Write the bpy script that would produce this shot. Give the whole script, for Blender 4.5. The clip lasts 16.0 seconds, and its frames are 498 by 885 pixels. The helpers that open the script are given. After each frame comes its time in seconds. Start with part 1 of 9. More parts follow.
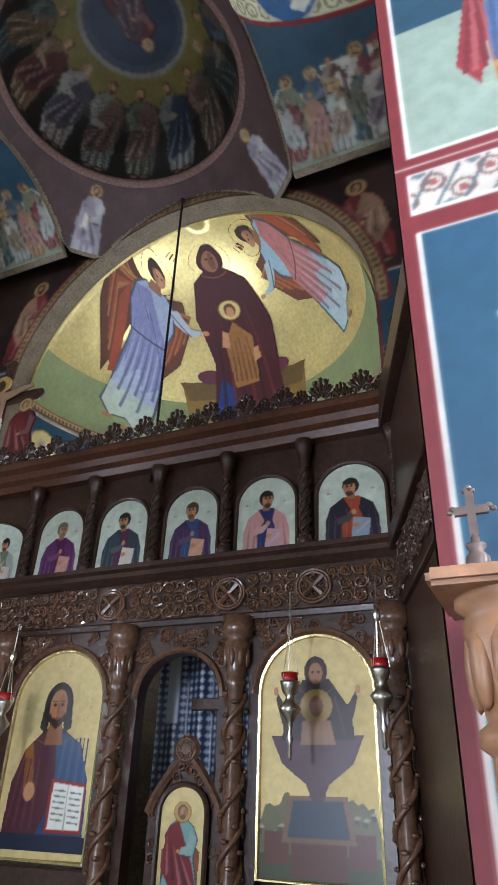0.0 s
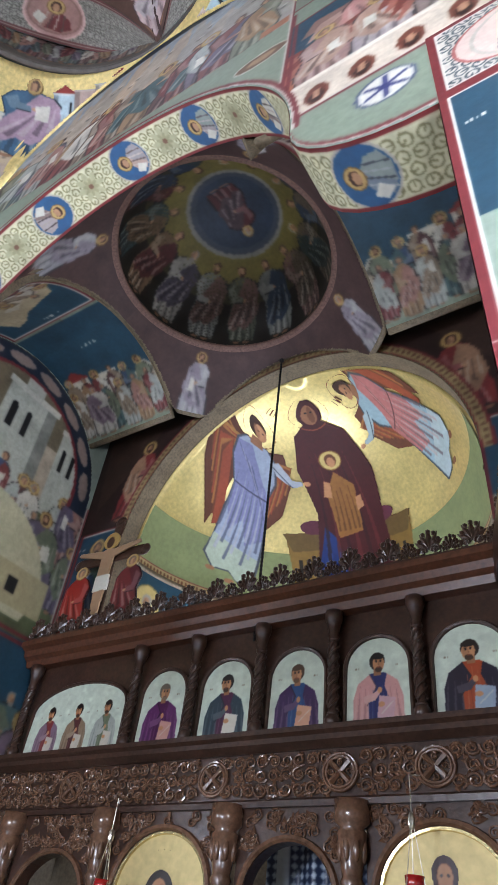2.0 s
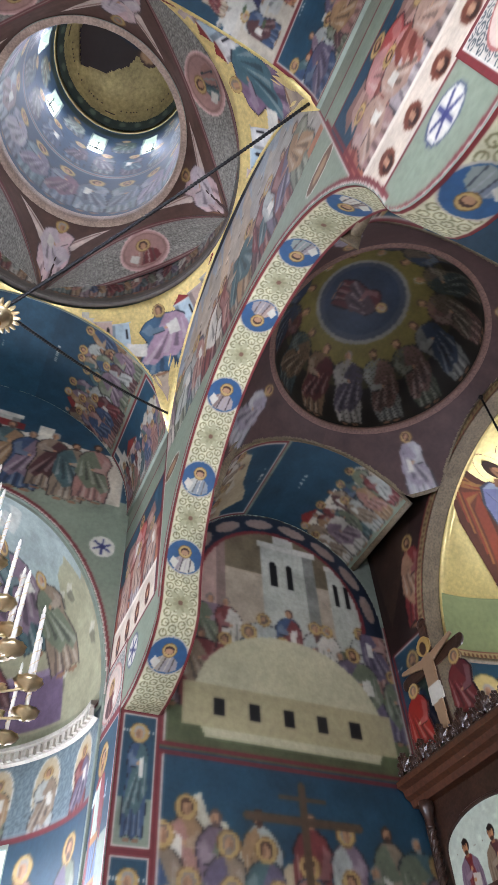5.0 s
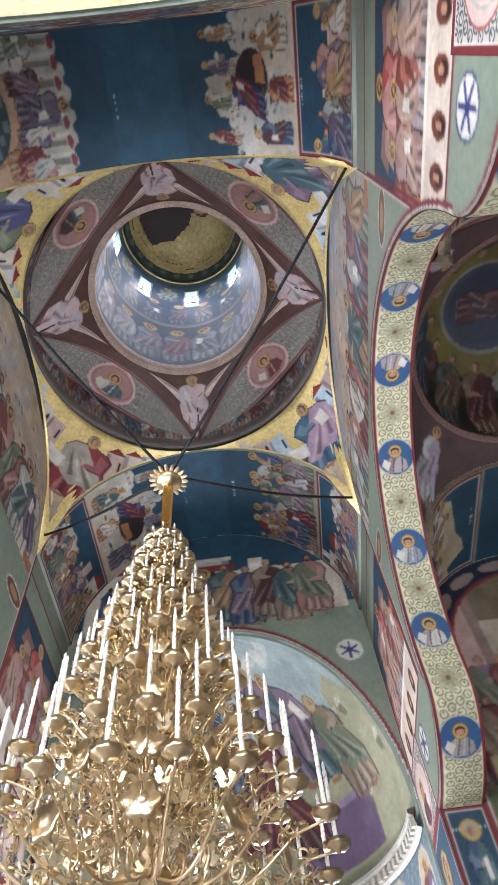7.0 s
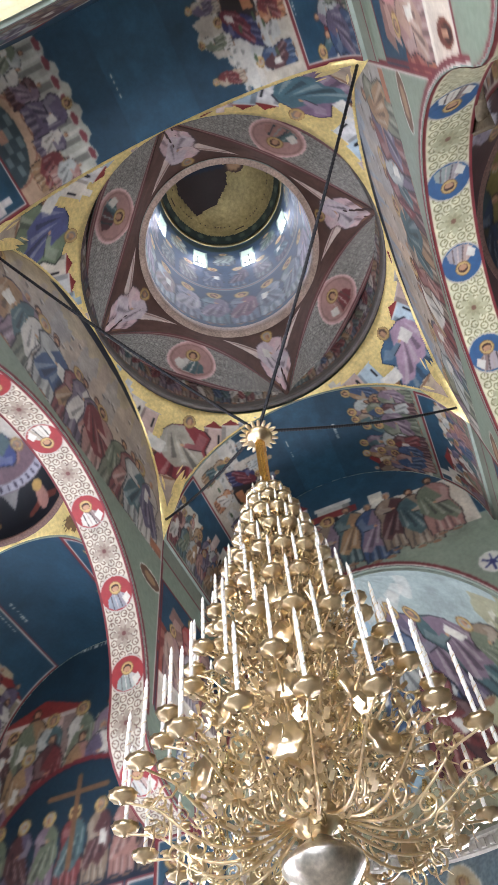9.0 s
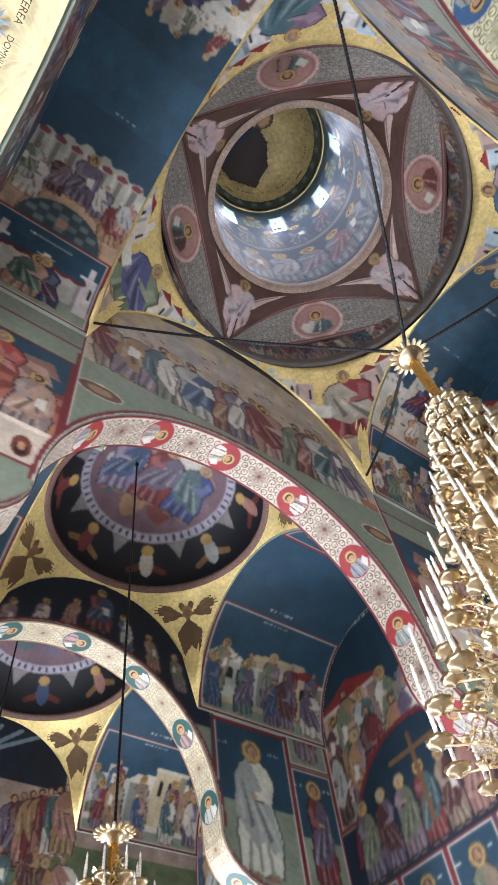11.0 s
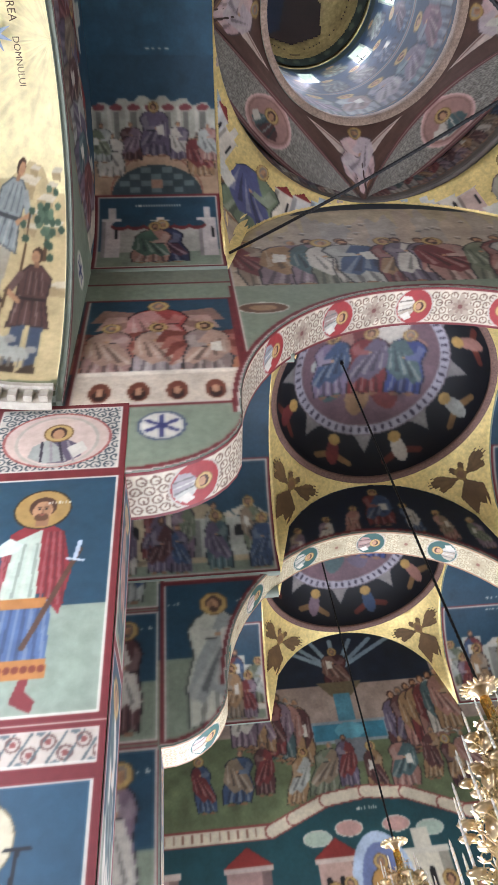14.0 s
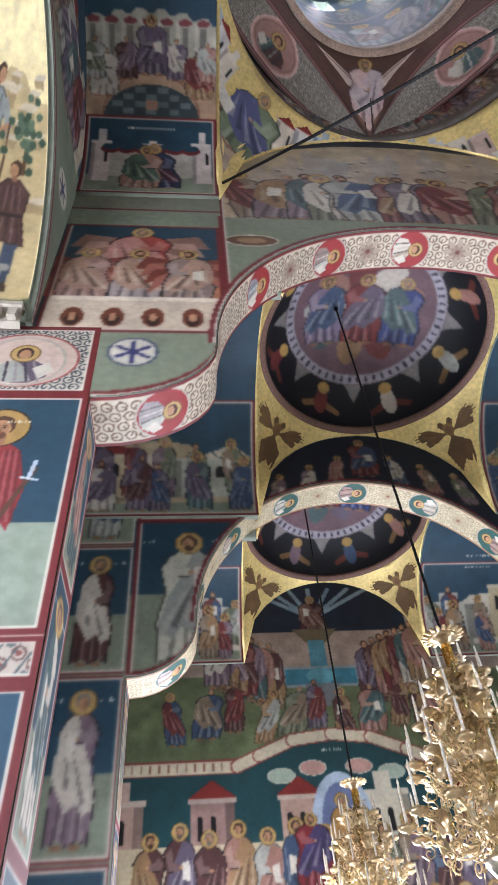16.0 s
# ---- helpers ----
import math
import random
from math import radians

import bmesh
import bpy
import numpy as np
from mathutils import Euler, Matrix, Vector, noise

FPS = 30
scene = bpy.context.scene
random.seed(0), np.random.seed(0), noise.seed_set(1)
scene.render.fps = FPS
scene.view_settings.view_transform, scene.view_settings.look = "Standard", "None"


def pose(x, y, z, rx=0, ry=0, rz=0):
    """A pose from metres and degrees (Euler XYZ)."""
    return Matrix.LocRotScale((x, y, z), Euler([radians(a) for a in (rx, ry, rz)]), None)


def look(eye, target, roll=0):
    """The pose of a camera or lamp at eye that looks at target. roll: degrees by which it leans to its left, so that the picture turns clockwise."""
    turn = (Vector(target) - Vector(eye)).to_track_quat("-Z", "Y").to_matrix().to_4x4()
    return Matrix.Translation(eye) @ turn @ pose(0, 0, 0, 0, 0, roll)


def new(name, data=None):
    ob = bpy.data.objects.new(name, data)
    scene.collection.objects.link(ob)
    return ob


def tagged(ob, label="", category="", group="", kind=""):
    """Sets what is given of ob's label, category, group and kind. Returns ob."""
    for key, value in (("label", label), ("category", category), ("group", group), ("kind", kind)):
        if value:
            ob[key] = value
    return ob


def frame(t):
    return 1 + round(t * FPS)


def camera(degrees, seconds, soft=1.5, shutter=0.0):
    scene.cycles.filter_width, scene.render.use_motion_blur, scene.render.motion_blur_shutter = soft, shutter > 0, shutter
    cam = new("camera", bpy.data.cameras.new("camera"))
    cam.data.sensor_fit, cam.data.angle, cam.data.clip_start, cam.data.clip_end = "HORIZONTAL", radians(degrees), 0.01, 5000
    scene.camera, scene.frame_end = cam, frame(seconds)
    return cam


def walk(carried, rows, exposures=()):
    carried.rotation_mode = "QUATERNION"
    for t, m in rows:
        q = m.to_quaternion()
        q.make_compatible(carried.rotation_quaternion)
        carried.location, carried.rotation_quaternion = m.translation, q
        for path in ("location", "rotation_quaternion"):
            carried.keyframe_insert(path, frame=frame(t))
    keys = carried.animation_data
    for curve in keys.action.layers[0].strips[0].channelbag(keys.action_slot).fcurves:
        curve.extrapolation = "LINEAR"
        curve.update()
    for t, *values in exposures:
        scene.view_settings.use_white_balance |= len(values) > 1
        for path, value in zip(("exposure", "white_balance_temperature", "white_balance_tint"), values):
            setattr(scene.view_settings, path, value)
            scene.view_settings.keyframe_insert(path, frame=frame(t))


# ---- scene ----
cam = camera(41.8, 16.0)
METRES, EYE, TILT, LEAN, TURN = 2.4, 1.6, 0.0, 0.0, 25.7
PATH = [
    (0, (-0.029, -0.003, 1.803), (-0.766, 1.587, 2.767), 2.0),
    (0.5, (-0.023, 0.013, 1.842), (-0.862, 1.484, 2.905), 2.1),
    (1, (-0.02, 0.005, 1.869), (-0.882, 1.362, 3.058), 3.4),
    (1.5, (-0.022, -0.013, 1.89), (-0.921, 1.251, 3.153), 6.2),
    (2, (-0.019, -0.028, 1.914), (-0.931, 1.184, 3.218), 7.5),
    (2.5, (-0.007, -0.033, 1.92), (-0.923, 1.128, 3.267), 9.0),
    (3, (0.014, -0.041, 1.932), (-0.922, 1.042, 3.329), 9.7),
    (3.2, (0.023, -0.036, 1.923), (-0.929, 0.997, 3.347), 9.4),
    (5.3, (-0.118, -0.244, 1.803), (-1.285, 0.272, 3.343), -6.1),
    (5.5, (-0.11, -0.201, 1.794), (-1.265, 0.276, 3.356), -7.9),
    (6, (-0.072, -0.157, 1.798), (-1.212, 0.165, 3.41), -8.8),
    (6.5, (-0.071, -0.143, 1.801), (-1.181, -0.011, 3.46), -6.8),
    (7, (-0.061, -0.121, 1.793), (-1.094, -0.096, 3.505), -8.1),
    (7.5, (-0.055, -0.072, 1.806), (-1.069, -0.132, 3.529), -7.6),
    (8, (-0.129, -0.077, 1.798), (-1.098, -0.15, 3.546), -9.2),
    (8.5, (-0.212, -0.04, 1.816), (-1.184, -0.078, 3.564), -11.4),
    (9, (-0.27, 0.074, 1.81), (-1.326, -0.253, 3.477), -7.2),
    (9.5, (-0.379, 0.137, 1.827), (-1.364, -0.389, 3.485), -6.2),
    (10, (-0.35, 0.149, 1.831), (-1.257, -0.481, 3.498), -8.3),
    (10.2, (-0.33, 0.164, 1.837), (-1.232, -0.479, 3.503), -9.7),
    (12.3, (-0.431, 0.102, 1.798), (-0.942, -0.956, 3.417), -11.6),
    (12.5, (-0.43, 0.086, 1.815), (-0.927, -0.981, 3.432), -12.3),
    (13, (-0.499, -0.047, 1.787), (-0.966, -1.119, 3.409), -12.8),
    (13.5, (-0.596, -0.121, 1.801), (-1.019, -1.239, 3.405), -15.5),
    (14, (-0.745, -0.133, 1.802), (-0.93, -1.349, 3.378), -9.8),
    (14.5, (-0.864, -0.127, 1.811), (-0.907, -1.356, 3.388), -10.1),
    (15, (-0.906, -0.244, 1.792), (-0.898, -1.438, 3.397), -8.9),
    (15.5, (-0.922, -0.306, 1.795), (-1.081, -1.606, 3.307), -10.1),
    (16, (-1.001, -0.344, 1.789), (-1.18, -1.67, 3.275), -5.8),
]
walk(cam, [(t, look(eye, target, roll)) for t, eye, target, roll in PATH], exposures=((0, 0.58, 6000, 4), (1.5, 0.72, 6050, 5), (3.2, 0.86, 6150, 7), (5.5, 0.70, 6300, 10), (10, 0.7, 6400, 10), (12.5, 0.75, 6500, 10), (15, 0.50, 6500, 10), (16, 0.47, 6500, 10)))

# ---- world, daylight, exposure ----
world = bpy.data.worlds.new("sky")
scene.world = world
world.use_nodes = True
wn = world.node_tree.nodes
sky = wn.new("ShaderNodeTexSky")
sky.sky_type, sky.sun_disc, sky.sun_elevation, sky.sun_rotation = "NISHITA", False, radians(48), radians(120)
wn["Background"].inputs["Strength"].default_value = 0.12
world.node_tree.links.new(sky.outputs[0], wn["Background"].inputs["Color"])
sun = new("sun", bpy.data.lights.new("sun", "SUN"))
sun.data.energy, sun.data.angle, sun.data.color = 3.0, radians(0.5), (1, 0.95, 0.88)
sun.matrix_world = look((20, -12, 26), (-2, -1, 4))

# ---- plan (metres) ----
CX, CY, HALF = -3.85, -0.92, 2.5           # centre and half width of the crossing
Y_W, Y_E = CY - HALF, CY + HALF            # faces of the west and east arches
SPRING, RING = 9.65, 12.15                 # big arches: springing and crown
ARM = 2.0                                  # depth of the north and south arms
X_S, X_N = CX + HALF + 1.7, CX - HALF - ARM
JAMB = 3.61                                # half width between the piers
THICK = 0.5
DCX = CX + 0.09                            # axis of the drum
BACK = {1: 0.8, -1: 0.0}                  # how far the apse wall stands back under the half dome, south and north
WIDE = 4.5                                 # half width of the nave bays and the chancel behind the piers
BAY = 1.84                                 # half side of the small bays
Y_W2 = Y_W - THICK - 2 * BAY               # second western arch
Y_WW = Y_W2 - THICK - 2 * BAY              # west wall
Y_AP = Y_E + THICK + 2 * BAY               # apse arch
BAY_Y = Y_W - THICK - BAY                   # middle of the first western bay


def area_lamp(name, at, to, wide, high, watts, tint=(0.92, 0.935, 1.09)):
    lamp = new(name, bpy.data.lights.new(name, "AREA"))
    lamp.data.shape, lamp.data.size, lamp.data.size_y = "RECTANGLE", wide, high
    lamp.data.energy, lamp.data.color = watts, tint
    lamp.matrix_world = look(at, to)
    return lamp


for k in (-1, 0, 1):                       # daylight in the three windows of each side apse
    a = radians(38 * k)
    for side, xa, w in ((1, X_S, 150), (-1, X_N, 95)):
        area_lamp("window_daylight", (xa + side * (2.42 + BACK[side]) * 1.0 - side * 2.42 * (1 - math.cos(a)), CY + 2.42 * math.sin(a), 3.9), (CX, CY, 5.5), 0.8, 2.2, w)
for k in range(8):                         # daylight in the windows of the drum
    a = radians(45 * k)
    area_lamp("drum_daylight", (DCX + 1.63 * math.cos(a), CY + 1.63 * math.sin(a), 17.75), (DCX, CY, 16.4), 0.28, 1.0, 24)
for k in (-1, 1):                          # added fill lamps in the western bays; no windows stand there
    area_lamp("west_window_daylight", (CX + k * 2.7, Y_WW + 1.1, 3.2), (CX + k * 0.8, Y_WW + 4.6, 8.0), 0.9, 1.8, 140)
    area_lamp("bay_window_daylight", (CX + k * (WIDE - 0.1), BAY_Y, 2.9), (CX - k * 1.5, BAY_Y - 0.6, 7.4), 0.8, 1.6, 95)
# added fill from the west end that brightens the icon screen
area_lamp("west_end_fill", (CX, Y_WW + 0.5, 2.2), (CX, 5.0, 4.6), 1.4, 2.4, 600)
# added fill in the main apse, whose wall has no window
area_lamp("apse_window_daylight", (CX, Y_AP + 2.75, 4.4), (CX, Y_AP - 1, 7.6), 0.9, 1.8, 60)
for k in (-1, 1):                          # added fill lamps behind the screen that brighten the gilded half dome
    area_lamp("apse_side_daylight", (CX + k * 2.25, Y_AP + 1.3, 4.6), (CX - k * 1.1, Y_AP + 2.0, 8.6), 0.7, 1.6, 72)



# ---- materials ----
def shader(name, base=(0.8, 0.8, 0.8), rough=0.75, metal=0.0, grain=0.0, scale=8.0, bump=0.0, attr=False, coat=0.0, stain=0.0):
    m = bpy.data.materials.new(name)
    m.use_nodes = True
    nt = m.node_tree
    n, l = nt.nodes, nt.links
    b = n["Principled BSDF"]
    b.inputs["Roughness"].default_value, b.inputs["Metallic"].default_value = rough, metal
    b.inputs["Coat Weight"].default_value = coat
    co = n.new("ShaderNodeTexCoord")
    fine, broad = n.new("ShaderNodeTexNoise"), n.new("ShaderNodeTexNoise")
    fine.inputs["Scale"].default_value, fine.inputs["Detail"].default_value = scale, 6
    broad.inputs["Scale"].default_value, broad.inputs["Detail"].default_value = scale * 0.12, 4
    for tex in (fine, broad):
        l.new(co.outputs["Object"], tex.inputs["Vector"])
    if attr:
        src = n.new("ShaderNodeVertexColor")
        src.layer_name = "paint"
        colour = src.outputs["Color"]
    else:
        src = n.new("ShaderNodeRGB")
        src.outputs[0].default_value = (*base, 1)
        colour = src.outputs[0]
    for tex, amount in ((fine, grain), (broad, stain)):
        if amount:
            ramp = n.new("ShaderNodeMapRange")
            ramp.inputs["From Min"].default_value, ramp.inputs["From Max"].default_value = 0.3, 0.7
            ramp.inputs["To Min"].default_value, ramp.inputs["To Max"].default_value = 1 - amount, 1 + amount
            l.new(tex.outputs["Fac"], ramp.inputs["Value"])
            mul = n.new("ShaderNodeVectorMath")
            mul.operation = "SCALE"
            l.new(colour, mul.inputs[0])
            l.new(ramp.outputs[0], mul.inputs["Scale"])
            colour = mul.outputs[0]
    l.new(colour, b.inputs["Base Color"])
    if bump:
        bp = n.new("ShaderNodeBump")
        bp.inputs["Strength"].default_value, bp.inputs["Distance"].default_value = bump, 0.01
        l.new(fine.outputs["Fac"], bp.inputs["Height"])
        l.new(bp.outputs[0], b.inputs["Normal"])
    return m


FRESCO = shader("fresco_paint", rough=0.62, grain=0.10, scale=14, bump=0.15, attr=True, stain=0.10)
PLASTER = shader("plaster", (0.24, 0.28, 0.23), 0.8, grain=0.08, scale=10, bump=0.2, stain=0.12)
GOLD = shader("gilding", (0.74, 0.60, 0.30), 0.26, 0.85, grain=0.15, scale=18, bump=0.1, stain=0.1)
APSE_GOLD = shader("apse_gilding", (0.74, 0.60, 0.24), 0.33, 0.55, grain=0.12, scale=18, bump=0.1, stain=0.1)
# the shade inside the high dome is put into this darker gilding
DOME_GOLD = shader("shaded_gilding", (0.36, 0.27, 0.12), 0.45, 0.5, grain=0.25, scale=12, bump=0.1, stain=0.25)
GOLD_BRIGHT = shader("bright_gilding", (0.84, 0.67, 0.28), 0.38, 0.5, grain=0.15, scale=18, bump=0.1, stain=0.1)
BRASS = shader("polished_brass", (0.76, 0.60, 0.37), 0.30, 1.0, grain=0.1, scale=30, bump=0.05)
WOOD = shader("dark_carved_wood", (0.046, 0.022, 0.014), 0.30, grain=0.35, scale=22, bump=0.3, stain=0.25)
WOOD_LIGHT = shader("varnished_oak", (0.30, 0.15, 0.075), 0.4, grain=0.25, scale=20, bump=0.2, stain=0.15)
IRON = shader("dark_iron", (0.018, 0.018, 0.02), 0.5, 0.6, grain=0.2, scale=40)
STONE = shader("floor_stone", (0.35, 0.32, 0.28), 0.4, grain=0.12, scale=6, bump=0.1, stain=0.1)
WAX = shader("white_candle", (0.82, 0.79, 0.72), 0.5, grain=0.05, scale=30)
SILVER = shader("tarnished_silver", (0.62, 0.57, 0.48), 0.28, 1.0, grain=0.2, scale=40, bump=0.1)
# polished wood; highlights on the carving are put into its paler base
WOOD_SHEEN = shader("polished_highlit_wood", (0.13, 0.066, 0.038), 0.24, grain=0.3, scale=24, bump=0.2, stain=0.2, coat=0.4)
WOOD_RED = shader("reddish_stained_wood", (0.09, 0.033, 0.016), 0.36, grain=0.3, scale=20, bump=0.2, stain=0.2)
WOOD_GREY = shader("greyed_turned_wood", (0.12, 0.08, 0.065), 0.45, grain=0.2, scale=24)
AMBER = shader("amber_gilt", (0.80, 0.45, 0.10), 0.25, 0.9, grain=0.1, scale=20)
GOLD_LEAF = shader("gold_leaf_ground", (0.62, 0.50, 0.23), 0.55, 0.35, grain=0.12, scale=12, stain=0.1)
ICON_PAINT = shader("icon_paint", rough=0.35, grain=0.06, scale=18, attr=True, stain=0.06)
RUBY = shader("red_lamp_glass", (0.35, 0.01, 0.01), 0.15, coat=0.5)
STAR_GREY = shader("grey_painted_plaster", (0.13, 0.125, 0.11), 0.7, grain=0.35, scale=34, stain=0.15)
STAR_BROWN = shader("brown_painted_plaster", (0.055, 0.03, 0.025), 0.7, grain=0.2, scale=20, stain=0.2)
APSE_BROWN = shader("ochre_painted_plaster", (0.15, 0.115, 0.07), 0.65, grain=0.3, scale=30, stain=0.2)
GLASS_DAY = bpy.data.materials.new("bright_window_glass")
GLASS_DAY.use_nodes = True
gb = GLASS_DAY.node_tree.nodes["Principled BSDF"]
gb.inputs["Base Color"].default_value = (0.8, 0.86, 0.92, 1)
gb.inputs["Emission Color"].default_value = (0.85, 0.92, 1.0, 1)
gb.inputs["Emission Strength"].default_value = 7.0
gb.inputs["Roughness"].default_value = 0.3


# ---- building tools ----
def mesh_of(name, bm, *mats, smooth=False):
    me = bpy.data.meshes.new(name)
    bmesh.ops.recalc_face_normals(bm, faces=bm.faces)
    bm.to_mesh(me)
    bm.free()
    for m in mats:
        me.materials.append(m)
    if smooth:
        me.polygons.foreach_set("use_smooth", [True] * len(me.polygons))
    return me


def thing(name, label="", category="", group="", kind="", at=None):
    ob = new(name)
    ob.empty_display_size = 0.1
    if at is not None:
        ob.matrix_world = at
    return tagged(ob, label, category, group, kind)


def part(name, bm, material, parent=None, label="", smooth=False):
    ob = new(name, mesh_of(name, bm, material, smooth=smooth))
    if parent is not None:
        ob.parent = parent
    return tagged(ob, label)


def shell(S, nu, nv):
    """A sheet over the unit square, from S(u, v)."""
    bm = bmesh.new()
    vs = [[bm.verts.new(S(i / nu, j / nv)) for j in range(nv + 1)] for i in range(nu + 1)]
    for i in range(nu):
        for j in range(nv):
            q = []
            for v in (vs[i][j], vs[i + 1][j], vs[i + 1][j + 1], vs[i][j + 1]):
                if all((v.co - o.co).length > 1e-4 for o in q):
                    q.append(v)
            if len(q) > 2:
                bm.faces.new(q)
    bmesh.ops.remove_doubles(bm, verts=bm.verts, dist=1e-4)
    return bm


def strip_wall(stops, low, high, d0, d1, axis="y"):
    """A wall between two curves low(a) and high(a), built in upright strips; stops are pairs (a, side)."""
    bm = bmesh.new()
    place = (lambda a, z, d: (a, d, z)) if axis == "y" else (lambda a, z, d: (d, a, z))
    cols = [[bm.verts.new(place(a, z, d)) for z in (lo, hi) for d in (d0, d1)] for a, lo, hi in ((a, low(a, k), high(a)) for a, k in stops)]
    for p, q in zip(cols, cols[1:]):
        for i, j in ((0, 1), (1, 3), (3, 2), (2, 0)):
            f = [p[i], p[j], q[j], q[i]]
            keep = []
            for v in f:
                if all((v.co - o.co).length > 1e-5 for o in keep):
                    keep.append(v)
            if len(keep) > 2:
                bm.faces.new(keep)
    for c in (cols[0], cols[-1]):
        bm.faces.new((c[0], c[1], c[3], c[2]))
    return bm


def structure(name, bm, material, label, thick=0.0, smooth=False, parent=None):
    ob = new(name, mesh_of(name, bm, material, smooth=smooth))
    if parent is None:
        tagged(ob, label, kind="structure")
    else:
        ob.parent = parent
    if thick:
        mod = ob.modifiers.new("thickness", "SOLIDIFY")
        mod.thickness, mod.offset = thick, 0
    return ob


def box(bm, x0, x1, y0, y1, z0, z1):
    r = bmesh.ops.create_cube(bm, size=1)
    bmesh.ops.transform(bm, verts=r["verts"], matrix=Matrix.Translation(((x0 + x1) / 2, (y0 + y1) / 2, (z0 + z1) / 2)) @ Matrix.Diagonal((x1 - x0, y1 - y0, z1 - z0, 1)))
    return r["verts"]


def lathe(bm, profile, n=24, centre=(0, 0), a0=0.0, a1=2 * math.pi):
    """Turns (radius, height) pairs round the upright axis."""
    full = abs(a1 - a0) > 6.28
    m = n if full else n + 1
    rings = []
    for r, z in profile:
        rings.append([bm.verts.new((centre[0] + r * math.cos(a0 + (a1 - a0) * k / n), centre[1] + r * math.sin(a0 + (a1 - a0) * k / n), z)) for k in range(m)])
    for a, b in zip(rings, rings[1:]):
        for k in range(n):
            bm.faces.new((a[k], a[(k + 1) % m], b[(k + 1) % m], b[k]))
    return bm


def tube(bm, pts, r, n=6, closed=False):
    """A round bar along a line of points; r: one radius or one a point."""
    pts = [Vector(p) for p in pts]
    rs = r if isinstance(r, (list, tuple)) else [r] * len(pts)
    rings, side = [], None
    for i, p in enumerate(pts):
        d = (pts[min(i + 1, len(pts) - 1)] - pts[max(i - 1, 0)]).normalized()
        if side is None:
            side = d.orthogonal().normalized()
        side = (side - d * side.dot(d)).normalized()
        up = d.cross(side)
        rings.append([bm.verts.new(p + (side * math.cos(2 * math.pi * k / n) + up * math.sin(2 * math.pi * k / n)) * rs[i]) for k in range(n)])
    for a, b in zip(rings, rings[1:]):
        for k in range(n):
            bm.faces.new((a[k], a[(k + 1) % n], b[(k + 1) % n], b[k]))
    if not closed:
        bm.faces.new(rings[0][::-1])
        bm.faces.new(rings[-1])
    return bm


# ---- large structure ----
R_ARCH, Z_ARCH, Z_CORB = 2.47, 6.50, 5.75      # inner arches on quarter-round corbels
OFF = {"near": (0.15, 3.61), "far": (0.30, 3.15)}  # shift of the arch from the axis, distance of its north jamb


def arch_line(n=28, which="near"):
    """Offsets and heights round the opening, from the north corbel over the crown to the south corbel."""
    off, jn = OFF[which]
    pts = []
    for k in range(9):
        a = math.pi / 2 * k / 8
        pts.append((-jn + (jn - R_ARCH + off) * math.sin(a), Z_ARCH - (Z_ARCH - Z_CORB) * math.cos(a)))
    for k in range(1, 2 * n):
        a = math.pi * (1 - k / (2 * n))
        pts.append((off + R_ARCH * math.cos(a), Z_ARCH + R_ARCH * math.sin(a)))
    for k in range(8, -1, -1):
        a = math.pi / 2 * k / 8
        pts.append((JAMB - (JAMB - R_ARCH - off) * math.sin(a), Z_ARCH - (Z_ARCH - Z_CORB) * math.cos(a)))
    return pts


def arch_low(a, which="near"):
    """Height of the opening at the offset a from the axis; south is positive."""
    off, jn = OFF[which]
    if a >= JAMB or a <= -jn:
        return 0.0
    if a > off + R_ARCH:
        return Z_ARCH - (Z_ARCH - Z_CORB) * math.sqrt(max(0, 1 - ((JAMB - a) / (JAMB - R_ARCH - off)) ** 2))
    if a < off - R_ARCH:
        return Z_ARCH - (Z_ARCH - Z_CORB) * math.sqrt(max(0, 1 - ((a + jn) / (jn - R_ARCH + off)) ** 2))
    return Z_ARCH + math.sqrt(max(0, R_ARCH ** 2 - (a - off) ** 2))


def arch_wall(name, y0, y1, x0, x1, top, label, which="near"):
    jn = OFF[which][1]
    stops = [(x0, 0), (CX - jn, 0)] + [(CX + a, 1) for a, z in arch_line(28, which)] + [(CX + JAMB, 0), (x1, 0)]
    low = lambda x, k: 0.0 if k == 0 else Z_CORB if x - CX > JAMB - 1e-6 or x - CX < 1e-6 - jn else arch_low(x - CX, which)
    return structure(name, strip_wall(stops, low, lambda x: top, y0, y1), PLASTER, label)


arch_wall("wall_west_arch", Y_W - THICK, Y_W, X_N - 0.4, X_S + 1.2, RING + 0.6, "painted plaster wall with a round arch on quarter-round corbels")
arch_wall("wall_east_arch", Y_E, Y_E + THICK, X_N - 0.4, X_S + 1.2, RING + 0.6, "painted plaster wall with a round arch opening to the chancel")
arch_wall("wall_west_arch_2", Y_W2 - THICK, Y_W2, CX - WIDE - 0.2, CX + WIDE + 0.2, 11.6, "painted plaster wall with a second round arch in the nave", "far")


def pendentives(name, cx, cy, a, zs, r_ring, material, label, n=20, caps=(9, 9, 9, 9)):
    """Four spherical triangles between the square and the ring; no two share a corner."""
    top = thing(name, label, kind="structure")
    for q in range(4):
        def S(u, v, q=q):
            th = math.pi / 2 * (q + u)
            r1 = max(r_ring, min(a / max(abs(math.cos(th)), abs(math.sin(th)), 1e-6), a * 1.4142, caps[q]))
            r = r_ring + (r1 - r_ring) * v
            return (cx + r * math.cos(th), cy + r * math.sin(th), zs + math.sqrt(max(2 * a * a - r * r, 0)))
        ob = structure("pendentive", shell(S, n, 10), material, "", thick=0.05, smooth=True, parent=top)
    return top


